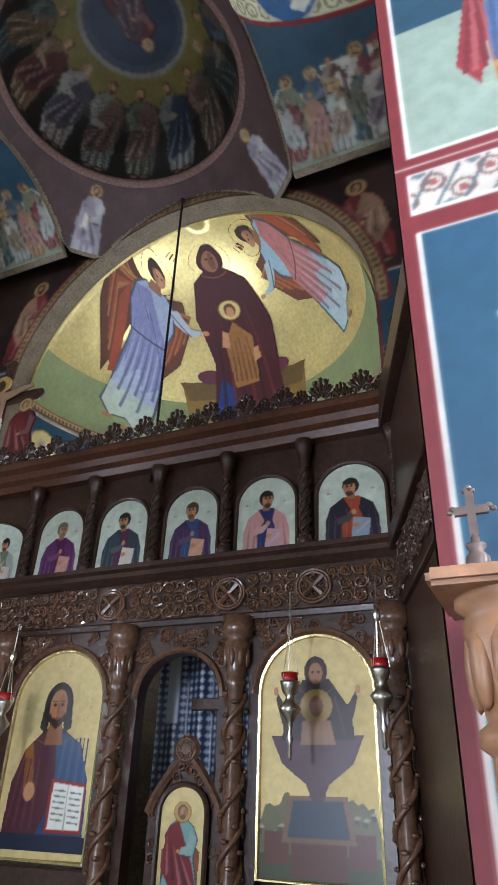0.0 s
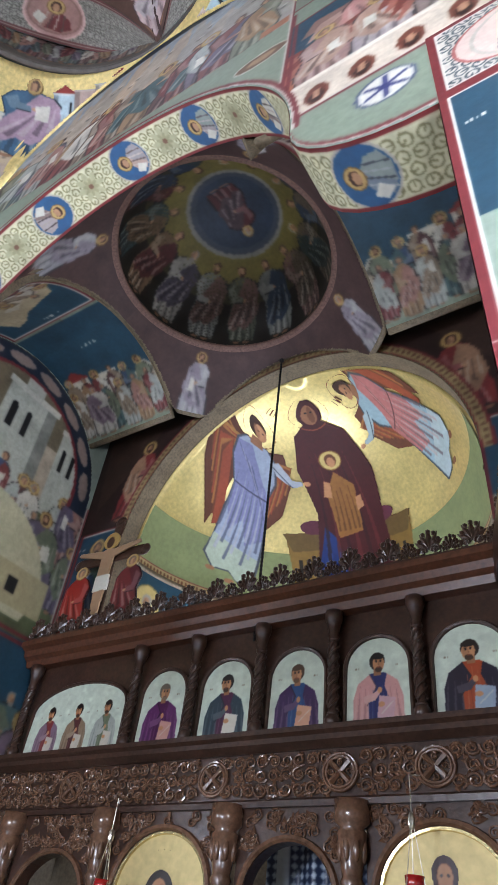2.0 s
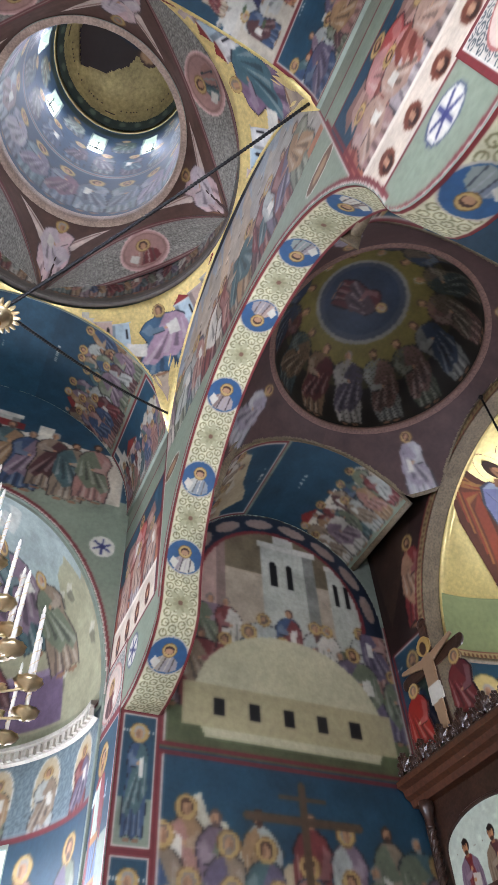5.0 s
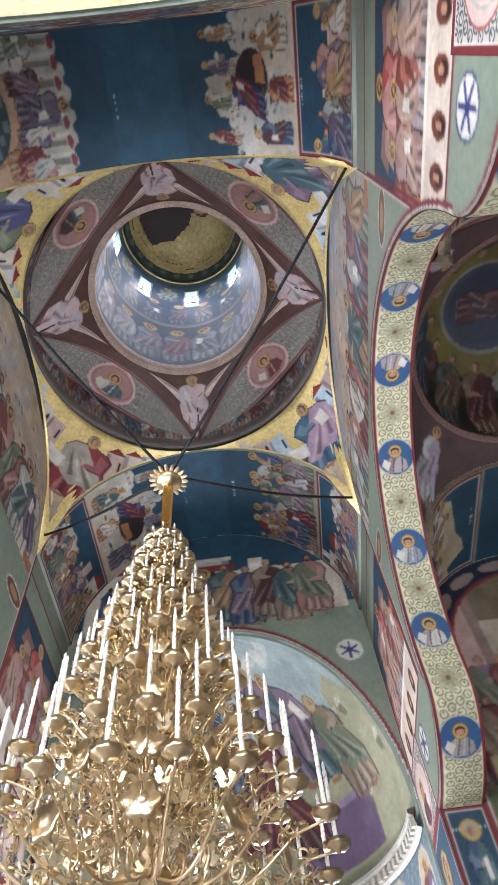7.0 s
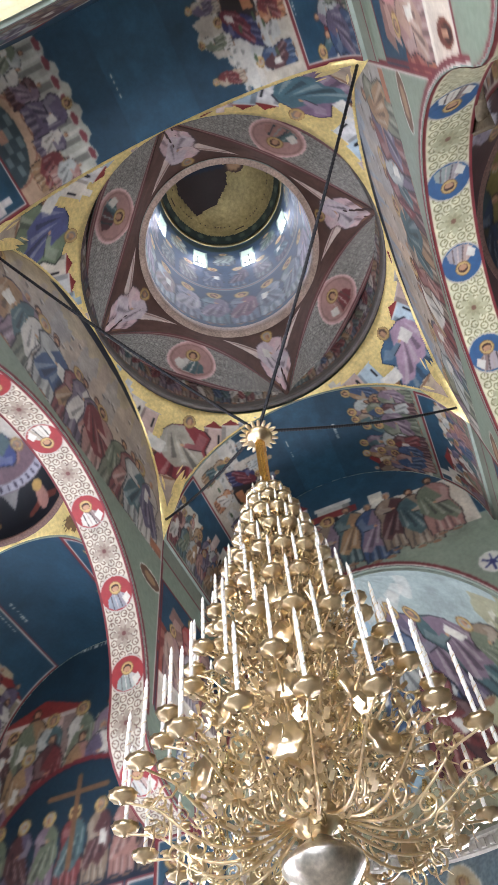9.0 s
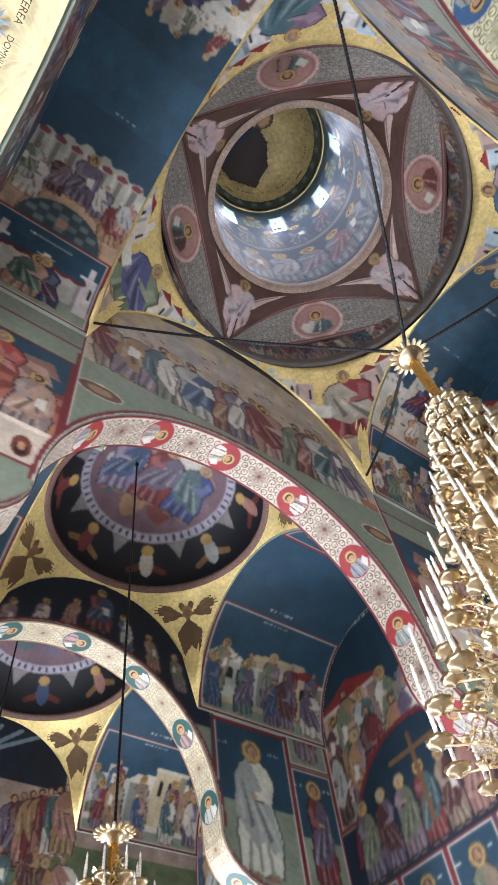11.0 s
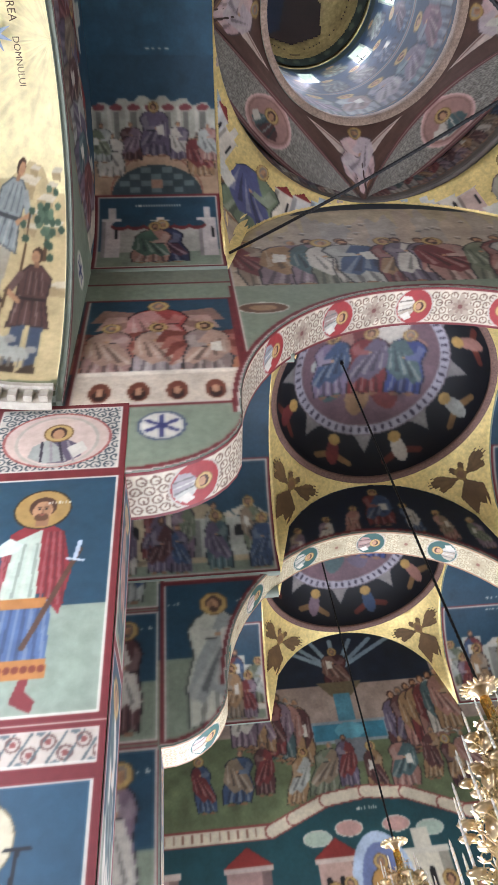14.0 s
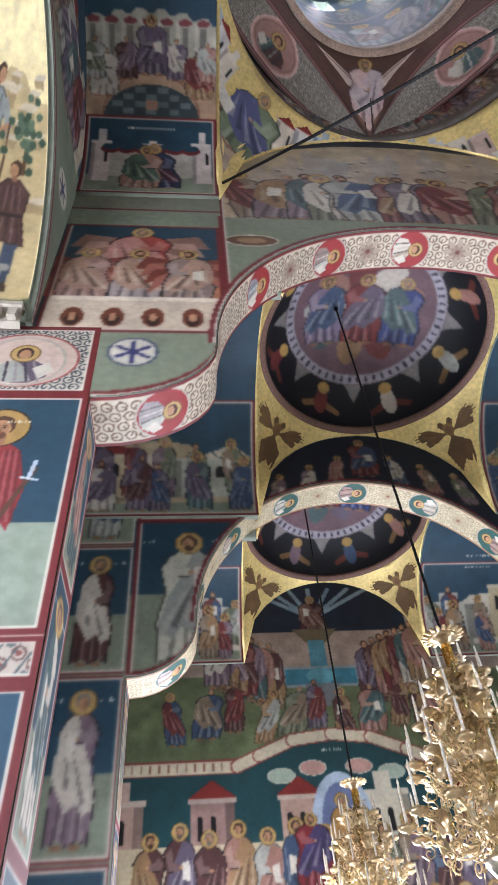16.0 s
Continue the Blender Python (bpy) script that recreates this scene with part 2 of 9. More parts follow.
def barrel(name, axis, c, r, zs, d0, d1, label, n=32, cut=0.0, mat=None, cut_west=0.0):
    """A half-round vault along an axis, from d0 to d1; cut and cut_west leave out the foot on the east and west side."""
    def S(u, v):
        a = cut + (math.pi - cut - cut_west) * u
        d = d0 + (d1 - d0) * v
        return (d, c + r * math.cos(a), zs + r * math.sin(a)) if axis == "x" else (c + r * math.cos(a), d, zs + r * math.sin(a))
    return structure(name, shell(S, n, 4), mat or PLASTER, label, thick=0.1, smooth=True)


pendentives("pendentives_crossing", CX, CY, HALF, SPRING, HALF, GOLD_BRIGHT, "gilded pendentives between the four great arches")
barrel("vault_south", "x", CY, HALF, SPRING, CX + HALF, X_S, "painted barrel vault over the south arm")
barrel("vault_north", "x", CY, HALF, SPRING, X_N, CX - HALF, "painted barrel vault over the north arm")

# the arm's end wall with the apse arch, the apse and its half dome
R_CONCH, Z_CONCH, H_CONCH = 2.46, 6.25, 3.30
FOOT = {1: 6.73, -1: 6.25}                 # where the half dome meets its cornice, south and north
REVEAL = 0.05


def side_apse(side, x_end, name):
    ys = [CY - R_CONCH * math.cos(math.pi * k / 32) for k in range(33)]
    stops = [(CY - HALF - 0.1, 0), (ys[0], 0)] + [(y, 1) for y in ys] + [(ys[-1], 0), (CY + HALF + 0.1, 0)]
    low = lambda y, k: (FOOT[1] if side > 0 else 0.0) if k == 0 else max(FOOT[side], Z_CONCH + H_CONCH * math.sqrt(max(0, 1 - ((y - CY) / R_CONCH) ** 2)))
    structure("wall_" + name + "_end", strip_wall(stops, low, lambda y: RING + 0.2, x_end, x_end + side * REVEAL, "x"), PLASTER, "painted end wall of the side arm round the apse arch")
    xd = x0 = x_end + side * REVEAL
    b0 = math.asin((FOOT[side] - Z_CONCH) / H_CONCH)

    def dome(u, v):
        a, b = math.pi * u, b0 + (math.pi / 2 - b0) * v
        return (xd + side * R_CONCH * math.sin(a) * math.cos(b), CY + R_CONCH * math.cos(a) * math.cos(b), Z_CONCH + H_CONCH * math.sin(b))
    structure("half_dome_" + name, shell(dome, 32, 14), PLASTER, "painted half dome of the side apse", thick=0.06, smooth=True)
    if BACK[side]:
        def ledge(u, v):
            a = math.pi * u
            return (xd + side * (R_CONCH * math.sin(a) + BACK[side] * v), CY + R_CONCH * math.cos(a), FOOT[side] + 0.02)
        structure("ledge_" + name, shell(ledge, 32, 2), PLASTER, "plastered ledge under the half dome", thick=0.05)
        x0 += side * BACK[side]
    # apse wall with three windows
    bm = bmesh.new()
    cuts = [-90] + [c for k in (-38, 0, 38) for c in (k - 10, k + 10)] + [90]
    zs = [0, 2.8, 5.0, FOOT[side]]
    for i in range(len(cuts) - 1):
        for j in range(3):
            if i % 2 == 1 and j == 1:
                continue
            steps = max(2, int((cuts[i + 1] - cuts[i]) / 5))
            for s in range(steps):
                angs = [radians(cuts[i] + (cuts[i + 1] - cuts[i]) * (s + e) / steps) for e in (0, 1)]
                ring = []
                for r in (R_CONCH, R_CONCH + 0.3):
                    ring.append([bm.verts.new((x0 + side * r * math.cos(a), CY + r * math.sin(a), z)) for a, z in ((angs[0], zs[j]), (angs[1], zs[j]), (angs[1], zs[j + 1]), (angs[0], zs[j + 1]))])
                bm.faces.new(ring[0])
                bm.faces.new(ring[1][::-1])
                for k in range(4):
                    bm.faces.new((ring[0][k], ring[0][(k + 1) % 4], ring[1][(k + 1) % 4], ring[1][k]))
    bmesh.ops.remove_doubles(bm, verts=bm.verts, dist=1e-4)
    wall = structure("wall_" + name + "_apse", bm, PLASTER, "curved painted apse wall with three tall windows")
    for i, k in enumerate((-38, 0, 38)):
        a = radians(k)
        win = thing("window", "tall white-framed window glowing with daylight", kind="structure", at=Matrix.Translation((x0 + side * 2.5 * math.cos(a), CY + 2.5 * math.sin(a), 3.9)) @ pose(0, 0, 0, 0, 0, math.degrees(math.atan2(math.sin(a), side * math.cos(a)))))
        win.name = "window_" + name + "_" + str(i + 1)
        bm = bmesh.new()
        box(bm, 0.06, 0.07, -0.36, 0.36, -1.06, 1.06)
        part("pane", bm, GLASS_DAY, win)
        for y0, y1, z0, z1 in ((-0.42, -0.35, -1.1, 1.1), (0.35, 0.42, -1.1, 1.1), (-0.35, 0.35, 1.03, 1.1), (-0.35, 0.35, -1.1, -1.03), (-0.03, 0.03, -1.03, 1.03), (-0.35, -0.03, 0.36, 0.41), (0.03, 0.35, 0.36, 0.41)):
            bm = bmesh.new()
            box(bm, -0.02, 0.05, y0, y1, z0, z1)
            part("window_bar", bm, WHITE, win)


WHITE = shader("white_window_paint", (0.8, 0.8, 0.78), 0.45, grain=0.04)
side_apse(1, X_S, "south")
side_apse(-1, X_N, "north")

# piers' outer flanks and side walls of the western bays and the chancel
for nm, x0, x1, y0, y1, z1 in (("wall_bay_south", CX + WIDE, CX + WIDE + 0.4, Y_WW, Y_W - THICK, 11.6), ("wall_bay_north", CX - WIDE - 0.4, CX - WIDE, Y_WW, Y_W - THICK, 11.6),
                               ("wall_chancel_south", CX + JAMB, CX + JAMB + 0.4, Y_E + THICK, Y_AP + 0.4, 11.6), ("wall_chancel_north", CX - JAMB - 0.4, CX - JAMB, Y_E + THICK, Y_AP + 0.4, 11.6),
                               ("wall_west", CX - WIDE - 0.4, CX + WIDE + 0.4, Y_WW - 0.5, Y_WW, 11.6)):
    bm = bmesh.new()
    box(bm, x0, x1, y0, y1, 0, z1)
    structure(nm, bm, PLASTER, "painted plaster wall of the church")

Z_BAY, R_BAY = 8.25, 1.78
BAYS = (("bay", Y_W - THICK - BAY, Z_BAY, R_BAY), ("west_bay", Y_W2 - THICK - BAY, Z_BAY, R_BAY), ("chancel", Y_E + THICK + BAY, 7.83, 1.6))
for nm, yc, zs, rr in BAYS:
    pendentives("pendentives_" + nm, CX, yc, BAY, zs, rr, GOLD_BRIGHT if nm != "chancel" else APSE_BROWN, "painted pendentives under a shallow dome", caps=(2.33, 2.33, 9, 9) if nm == "chancel" else (9, 9, 9, 9))
    cut = 0.62 if nm == "chancel" else 0.0
    barrel("vault_" + nm + "_north", "x", yc, BAY, zs, CX - (JAMB if nm == "chancel" else WIDE) - 0.1, CX - BAY, "painted barrel vault beside a shallow dome", cut=cut, mat=APSE_BROWN if nm == "chancel" else None, cut_west=0.17 if nm == "chancel" else 0.0)
    barrel("vault_" + nm + "_south", "x", yc, BAY, zs, CX + BAY, CX + (JAMB if nm == "chancel" else WIDE) + 0.1, "painted barrel vault beside a shallow dome", cut=cut, mat=APSE_BROWN if nm == "chancel" else None, cut_west=0.17 if nm == "chancel" else 0.0)
    zr = zs + math.sqrt(2 * BAY * BAY - rr * rr)

    def cap(u, v, yc=yc, rr=rr, zr=zr, h=1.15 if nm != "chancel" else 1.55):
        a, b = 2 * math.pi * u, math.pi / 2 * v
        return (CX + rr * math.cos(a) * math.cos(b), yc + rr * math.sin(a) * math.cos(b), zr + h * math.sin(b))
    structure("dome_" + nm, shell(cap, 48, 14), PLASTER, "dark painted shallow dome", thick=0.06, smooth=True)

# chancel apse: arch wall, half dome, wall below
R_AP, Z_AP = 2.68, 6.84
xs = [CX - R_AP * math.cos(math.pi * k / 40) for k in range(41)]
stops = [(CX - JAMB, 0), (xs[0], 0)] + [(x, 1) for x in xs] + [(xs[-1], 0), (CX + JAMB, 0)]
structure("wall_apse_arch", strip_wall(stops, lambda x, k: 0.0 if k == 0 else Z_AP + math.sqrt(max(0, R_AP ** 2 - (x - CX) ** 2)), lambda x: 11.6, Y_AP, Y_AP + 0.35), APSE_BROWN, "painted wall round the arch of the main apse")


def conch(u, v):
    a, b = math.pi * u, math.pi / 2 * v
    return (CX + R_AP * math.cos(a) * math.cos(b), Y_AP + 0.3 + R_AP * math.sin(a) * math.cos(b), Z_AP + R_AP * math.sin(b))


structure("half_dome_apse", shell(conch, 48, 18), APSE_GOLD, "gilded half dome of the main apse", thick=0.06, smooth=True)
bm = lathe(bmesh.new(), [(R_AP + 0.02, 0), (R_AP + 0.02, Z_AP)], 40, (CX, Y_AP + 0.3), 0, math.pi)
structure("wall_apse", bm, APSE_BROWN, "curved wall of the main apse", thick=0.06, smooth=True)

# ring wall above the crossing, star of oblique arches, drum and dome
Z_RING2, R_DRUM, Z_DOME = 13.45, 1.55, 19.0
bm = lathe(bmesh.new(), [(HALF, RING), (HALF, Z_RING2 + 0.12), (R_DRUM, Z_RING2 + 0.12)], 64, (DCX, CY))
structure("drum_lower", bm, shader("dark_plaster", (0.11, 0.095, 0.085), 0.8, grain=0.2, stain=0.2), "dark painted ring wall with a procession above the great arches", thick=0.08, smooth=True)


def star_low(k, s, up):
    """Lower or upper edge of the oblique arch from point k to k + 1; s from 0 to 1."""
    a0, a1 = math.pi / 2 * k, math.pi / 2 * (k + 1)
    p0, p1 = (Vector((HALF * math.cos(a), HALF * math.sin(a))) for a in (a0, a1))
    p = p0.lerp(p1, s)
    rise = math.sin(math.pi * s) ** 0.8
    pull = 1 if up else 1 + 0.364 * rise
    return (DCX + p.x * pull, CY + p.y * pull, RING + 0.05 + rise * (1.2 if up else 0.70))


star = thing("star_vault", "star of four oblique arches with painted medallions under the drum", kind="structure")
for k in range(4):
    structure("oblique_arch", shell(lambda u, v, k=k: Vector(star_low(k, u, 0)).lerp(Vector(star_low(k, u, 1)), v), 24, 6), STAR_GREY, "", thick=0.04, smooth=True, parent=star)

    def tri(u, v, k=k):
        a = math.pi / 2 * k + (u - 0.5) * math.pi / 2
        ring = Vector((DCX + (R_DRUM + 0.08) * math.cos(a), CY + (R_DRUM + 0.08) * math.sin(a), Z_RING2))
        low = Vector(star_low(k, (u - 0.5), 1)) if u >= 0.5 else Vector(star_low((k - 1) % 4, 0.5 + u, 1))
        return ring.lerp(low, v)
    structure("star_pendentive", shell(tri, 24, 8), STAR_BROWN, "", thick=0.04, smooth=True, parent=star)

bm = bmesh.new()
NW = 8
for k in range(NW):
    for s in range(8):
        a0, a1 = (2 * math.pi * (k + (s + e - 4) / 8) / NW for e in (0, 1))
        for z0, z1 in ((Z_RING2 - 0.02, 17.2), (17.2, 18.3), (18.3, Z_DOME)):
            if z0 == 17.2 and s in (3, 4):
                continue
            pts = [[bm.verts.new((DCX + r * math.cos(a), CY + r * math.sin(a), z)) for a, z in ((a0, z0), (a1, z0), (a1, z1), (a0, z1))] for r in (R_DRUM, R_DRUM + 0.2)]
            bm.faces.new(pts[0])
            bm.faces.new(pts[1][::-1])
            for j in range(4):
                bm.faces.new((pts[0][j], pts[0][(j + 1) % 4], pts[1][(j + 1) % 4], pts[1][j]))
structure("drum", bm, PLASTER, "tall blue painted drum with eight narrow windows")
for k in range(NW):
    a = 2 * math.pi * k / NW
    win = thing("window", "narrow drum window bright with daylight", kind="structure", at=Matrix.Translation((DCX + (R_DRUM + 0.12) * math.cos(a), CY + (R_DRUM + 0.12) * math.sin(a), 17.75)) @ pose(0, 0, 0, 0, 0, math.degrees(a)))
    win.name = "window_drum_" + str(k + 1)
    bm = bmesh.new()
    box(bm, 0.03, 0.04, -0.17, 0.17, -0.55, 0.55)
    part("pane", bm, GLASS_DAY, win)
    for y0, y1, z0, z1 in ((-0.015, 0.015, -0.55, 0.55), (-0.17, -0.015, 0.1, 0.12), (0.015, 0.17, 0.1, 0.12), (-0.17, -0.015, -0.25, -0.23), (0.015, 0.17, -0.25, -0.23)):
        bm = bmesh.new()
        box(bm, 0.0, 0.028, y0, y1, z0, z1)
        part("window_bar", bm, IRON, win)


def top_dome(u, v):
    a, b = 2 * math.pi * u, math.pi / 2 * v
    return (DCX + (R_DRUM + 0.02) * math.cos(a) * math.cos(b), CY + (R_DRUM + 0.02) * math.sin(a) * math.cos(b), Z_DOME + 1.5 * math.sin(b))


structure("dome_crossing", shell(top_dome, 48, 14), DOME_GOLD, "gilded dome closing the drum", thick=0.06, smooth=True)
bm = bmesh.new()
box(bm, X_N - 3.2, X_S + 3.2, Y_WW - 1, Y_AP + 3.6, -0.2, 0)
structure("floor", bm, STONE, "polished stone church floor")

# unseen slab over the vaults, added to block sky light, open only for the drum
bm = bmesh.new()
x0, x1, y0, y1 = X_N - 3.2, X_S + 3.2, Y_WW - 1, Y_AP + 3.6
box(bm, x0, CX - 1.8, y0, y1, 13.7, 13.9)
box(bm, CX + 1.8, x1, y0, y1, 13.7, 13.9)
box(bm, CX - 1.8, CX + 1.8, y0, CY - 1.8, 13.7, 13.9)
box(bm, CX - 1.8, CX + 1.8, CY + 1.8, y1, 13.7, 13.9)
structure("sky_block_slab", bm, PLASTER, "plain roof slab above the vaults")
# end walls added out of view to keep sky light out
for nm, b in (("wall_outer_west", (x0, x1, y0 - 0.2, y0)), ("wall_outer_east", (x0, x1, y1, y1 + 0.2))):
    bm = bmesh.new()
    box(bm, *b, 0, 13.9)
    structure(nm, bm, PLASTER, "plain outer wall of the church")


# ---- fresco painting: colours laid on fine sheets just above the plaster ----
BLUE, DEEP, GREEN, RED, CREAM, OCHRE = (0.11, 0.26, 0.35), (0.07, 0.13, 0.21), (0.475, 0.525, 0.435), (0.47, 0.12, 0.14), (0.86, 0.81, 0.68), (0.72, 0.55, 0.25)
WHITEP, BROWN, SKIN, TAN, ROSE, DARK = (0.79, 0.76, 0.70), (0.27, 0.15, 0.10), (0.72, 0.50, 0.34), (0.70, 0.61, 0.46), (0.72, 0.50, 0.46), (0.05, 0.05, 0.07)
ROBES = [(0.46, 0.17, 0.17), (0.20, 0.29, 0.43), (0.40, 0.43, 0.33), (0.47, 0.37, 0.43), (0.60, 0.44, 0.28), (0.60, 0.61, 0.58), (0.33, 0.18, 0.18), (0.25, 0.36, 0.37), (0.62, 0.41, 0.36), (0.52, 0.43, 0.34), (0.36, 0.31, 0.40), (0.74, 0.70, 0.64)]


def mix(a, b, t):
    return tuple(p + (q - p) * t for p, q in zip(a, b))


class Canvas:
    """A painted field in metres, x to the right and y up."""

    def __init__(self, w, h, res, ground=None, data=None, cover=None, off=(0.0, 0.0)):
        self.w, self.h, self.res = w, h, res
        if data is None:
            nx, ny = max(2, int(w * res) + 1), max(2, int(h * res) + 1)
            data = np.zeros((ny, nx, 3))
            cover = np.zeros((ny, nx), bool)
            if ground is not None:
                data[:] = ground
                cover[:] = True
        self.d, self.c = data, cover
        ny, nx = cover.shape
        self.X, self.Y = np.meshgrid(np.arange(nx) * w / (nx - 1), np.arange(ny) * h / (ny - 1))

    def sub(self, x, y, w, h):
        ny, nx = self.c.shape
        kx, ky = (nx - 1) / self.w, (ny - 1) / self.h
        i0, i1 = max(0, int(x * kx)), min(nx, max(int(x * kx) + 2, int((x + w) * kx) + 1))
        j0, j1 = max(0, int(y * ky)), min(ny, max(int(y * ky) + 2, int((y + h) * ky) + 1))
        if i1 - i0 < 2 or j1 - j0 < 2:
            return Canvas(w, h, self.res, (0, 0, 0))
        return Canvas(w, h, self.res, data=self.d[j0:j1, i0:i1], cover=self.c[j0:j1, i0:i1])

    def _win(self, x0, x1, y0, y1):
        ny, nx = self.c.shape
        kx, ky = (nx - 1) / self.w, (ny - 1) / self.h
        return slice(max(0, int(y0 * ky)), max(0, min(ny, int(y1 * ky) + 2))), slice(max(0, int(x0 * kx)), max(0, min(nx, int(x1 * kx) + 2)))

    def put(self, win, mask, col, alpha=1.0):
        if mask.size == 0:
            return
        d = self.d[win]
        d[mask] = d[mask] * (1 - alpha) + np.array(col) * alpha
        self.c[win] |= mask

    def rect(self, x, y, w, h, col, alpha=1.0):
        win = self._win(x, x + w, y, y + h)
        X, Y = self.X[win], self.Y[win]
        self.put(win, (X >= x) & (X <= x + w) & (Y >= y) & (Y <= y + h), col, alpha)

    def ell(self, x, y, rx, ry, col, alpha=1.0, turn=0.0):
        r = max(rx, ry)
        win = self._win(x - r, x + r, y - r, y + r)
        X, Y = self.X[win] - x, self.Y[win] - y
        c, s = math.cos(turn), math.sin(turn)
        self.put(win, ((X * c + Y * s) / rx) ** 2 + ((Y * c - X * s) / ry) ** 2 <= 1, col, alpha)

    def ring(self, x, y, r0, r1, col, alpha=1.0):
        win = self._win(x - r1, x + r1, y - r1, y + r1)
        R = np.hypot(self.X[win] - x, self.Y[win] - y)
        self.put(win, (R >= r0) & (R <= r1), col, alpha)

    def poly(self, pts, col, alpha=1.0):
        xs, ys = [p[0] for p in pts], [p[1] for p in pts]
        win = self._win(min(xs), max(xs), min(ys), max(ys))
        X, Y = self.X[win], self.Y[win]
        if X.size == 0:
            return
        inside = np.zeros(X.shape, bool)
        for (xa, ya), (xb, yb) in zip(pts, pts[1:] + pts[:1]):
            if ya != yb:
                inside ^= ((Y < ya) != (Y < yb)) & (X < xa + (Y - ya) * (xb - xa) / (yb - ya))
        self.put(win, inside, col, alpha)

    def line(self, x0, y0, x1, y1, t, col, alpha=1.0):
        win = self._win(min(x0, x1) - t, max(x0, x1) + t, min(y0, y1) - t, max(y0, y1) + t)
        X, Y = self.X[win] - x0, self.Y[win] - y0
        dx, dy = x1 - x0, y1 - y0
        n = dx * dx + dy * dy + 1e-9
        k = np.clip((X * dx + Y * dy) / n, 0, 1)
        self.put(win, np.hypot(X - k * dx, Y - k * dy) <= t / 2, col, alpha)

    def edging(self, x, y, w, h, t=0.05, col=RED):
        for x0, y0, ww, hh in ((x, y, w, t), (x, y + h - t, w, t), (x, y, t, h), (x + w - t, y, t, h)):
            self.rect(x0, y0, ww, hh, col)
        u = t * 0.3
        for x0, y0, ww, hh in ((x + t, y + t, w - 2 * t, u), (x + t, y + h - t - u, w - 2 * t, u), (x + t, y + t, u, h - 2 * t), (x + w - t - u, y + t, u, h - 2 * t)):
            self.rect(x0, y0, ww, hh, WHITEP)


def soft(k, n):
    """Widens a coarse field of values smoothly to n points along its first axis."""
    at = np.linspace(0, k.shape[0] - 1.001, n)
    i = at.astype(int)
    f = (at - i)
    f = (f * f * (3 - 2 * f))[:, None]
    return k[i] * (1 - f) + k[i + 1] * f


def wash(c, rng, amount=0.06):
    """Uneven brushwork over the whole field."""
    ny, nx = c.c.shape
    k = soft(soft(rng.normal(0, amount, (ny // 9 + 2, nx // 9 + 2)), ny).T, nx).T
    fine = rng.normal(0, amount * 0.4, (ny, nx))
    c.d *= (1 + k + fine)[..., None]
    np.clip(c.d, 0.02, 0.97, out=c.d)


def bars(c, x, y, n, h, col=WHITEP, rng=None):
    """A short line of lettering too small to read."""
    for k in range(n):
        c.rect(x + k * h * 0.8, y, h * (0.3 if k % 3 else 0.5), h * (1 if k % 2 else 0.8), col)


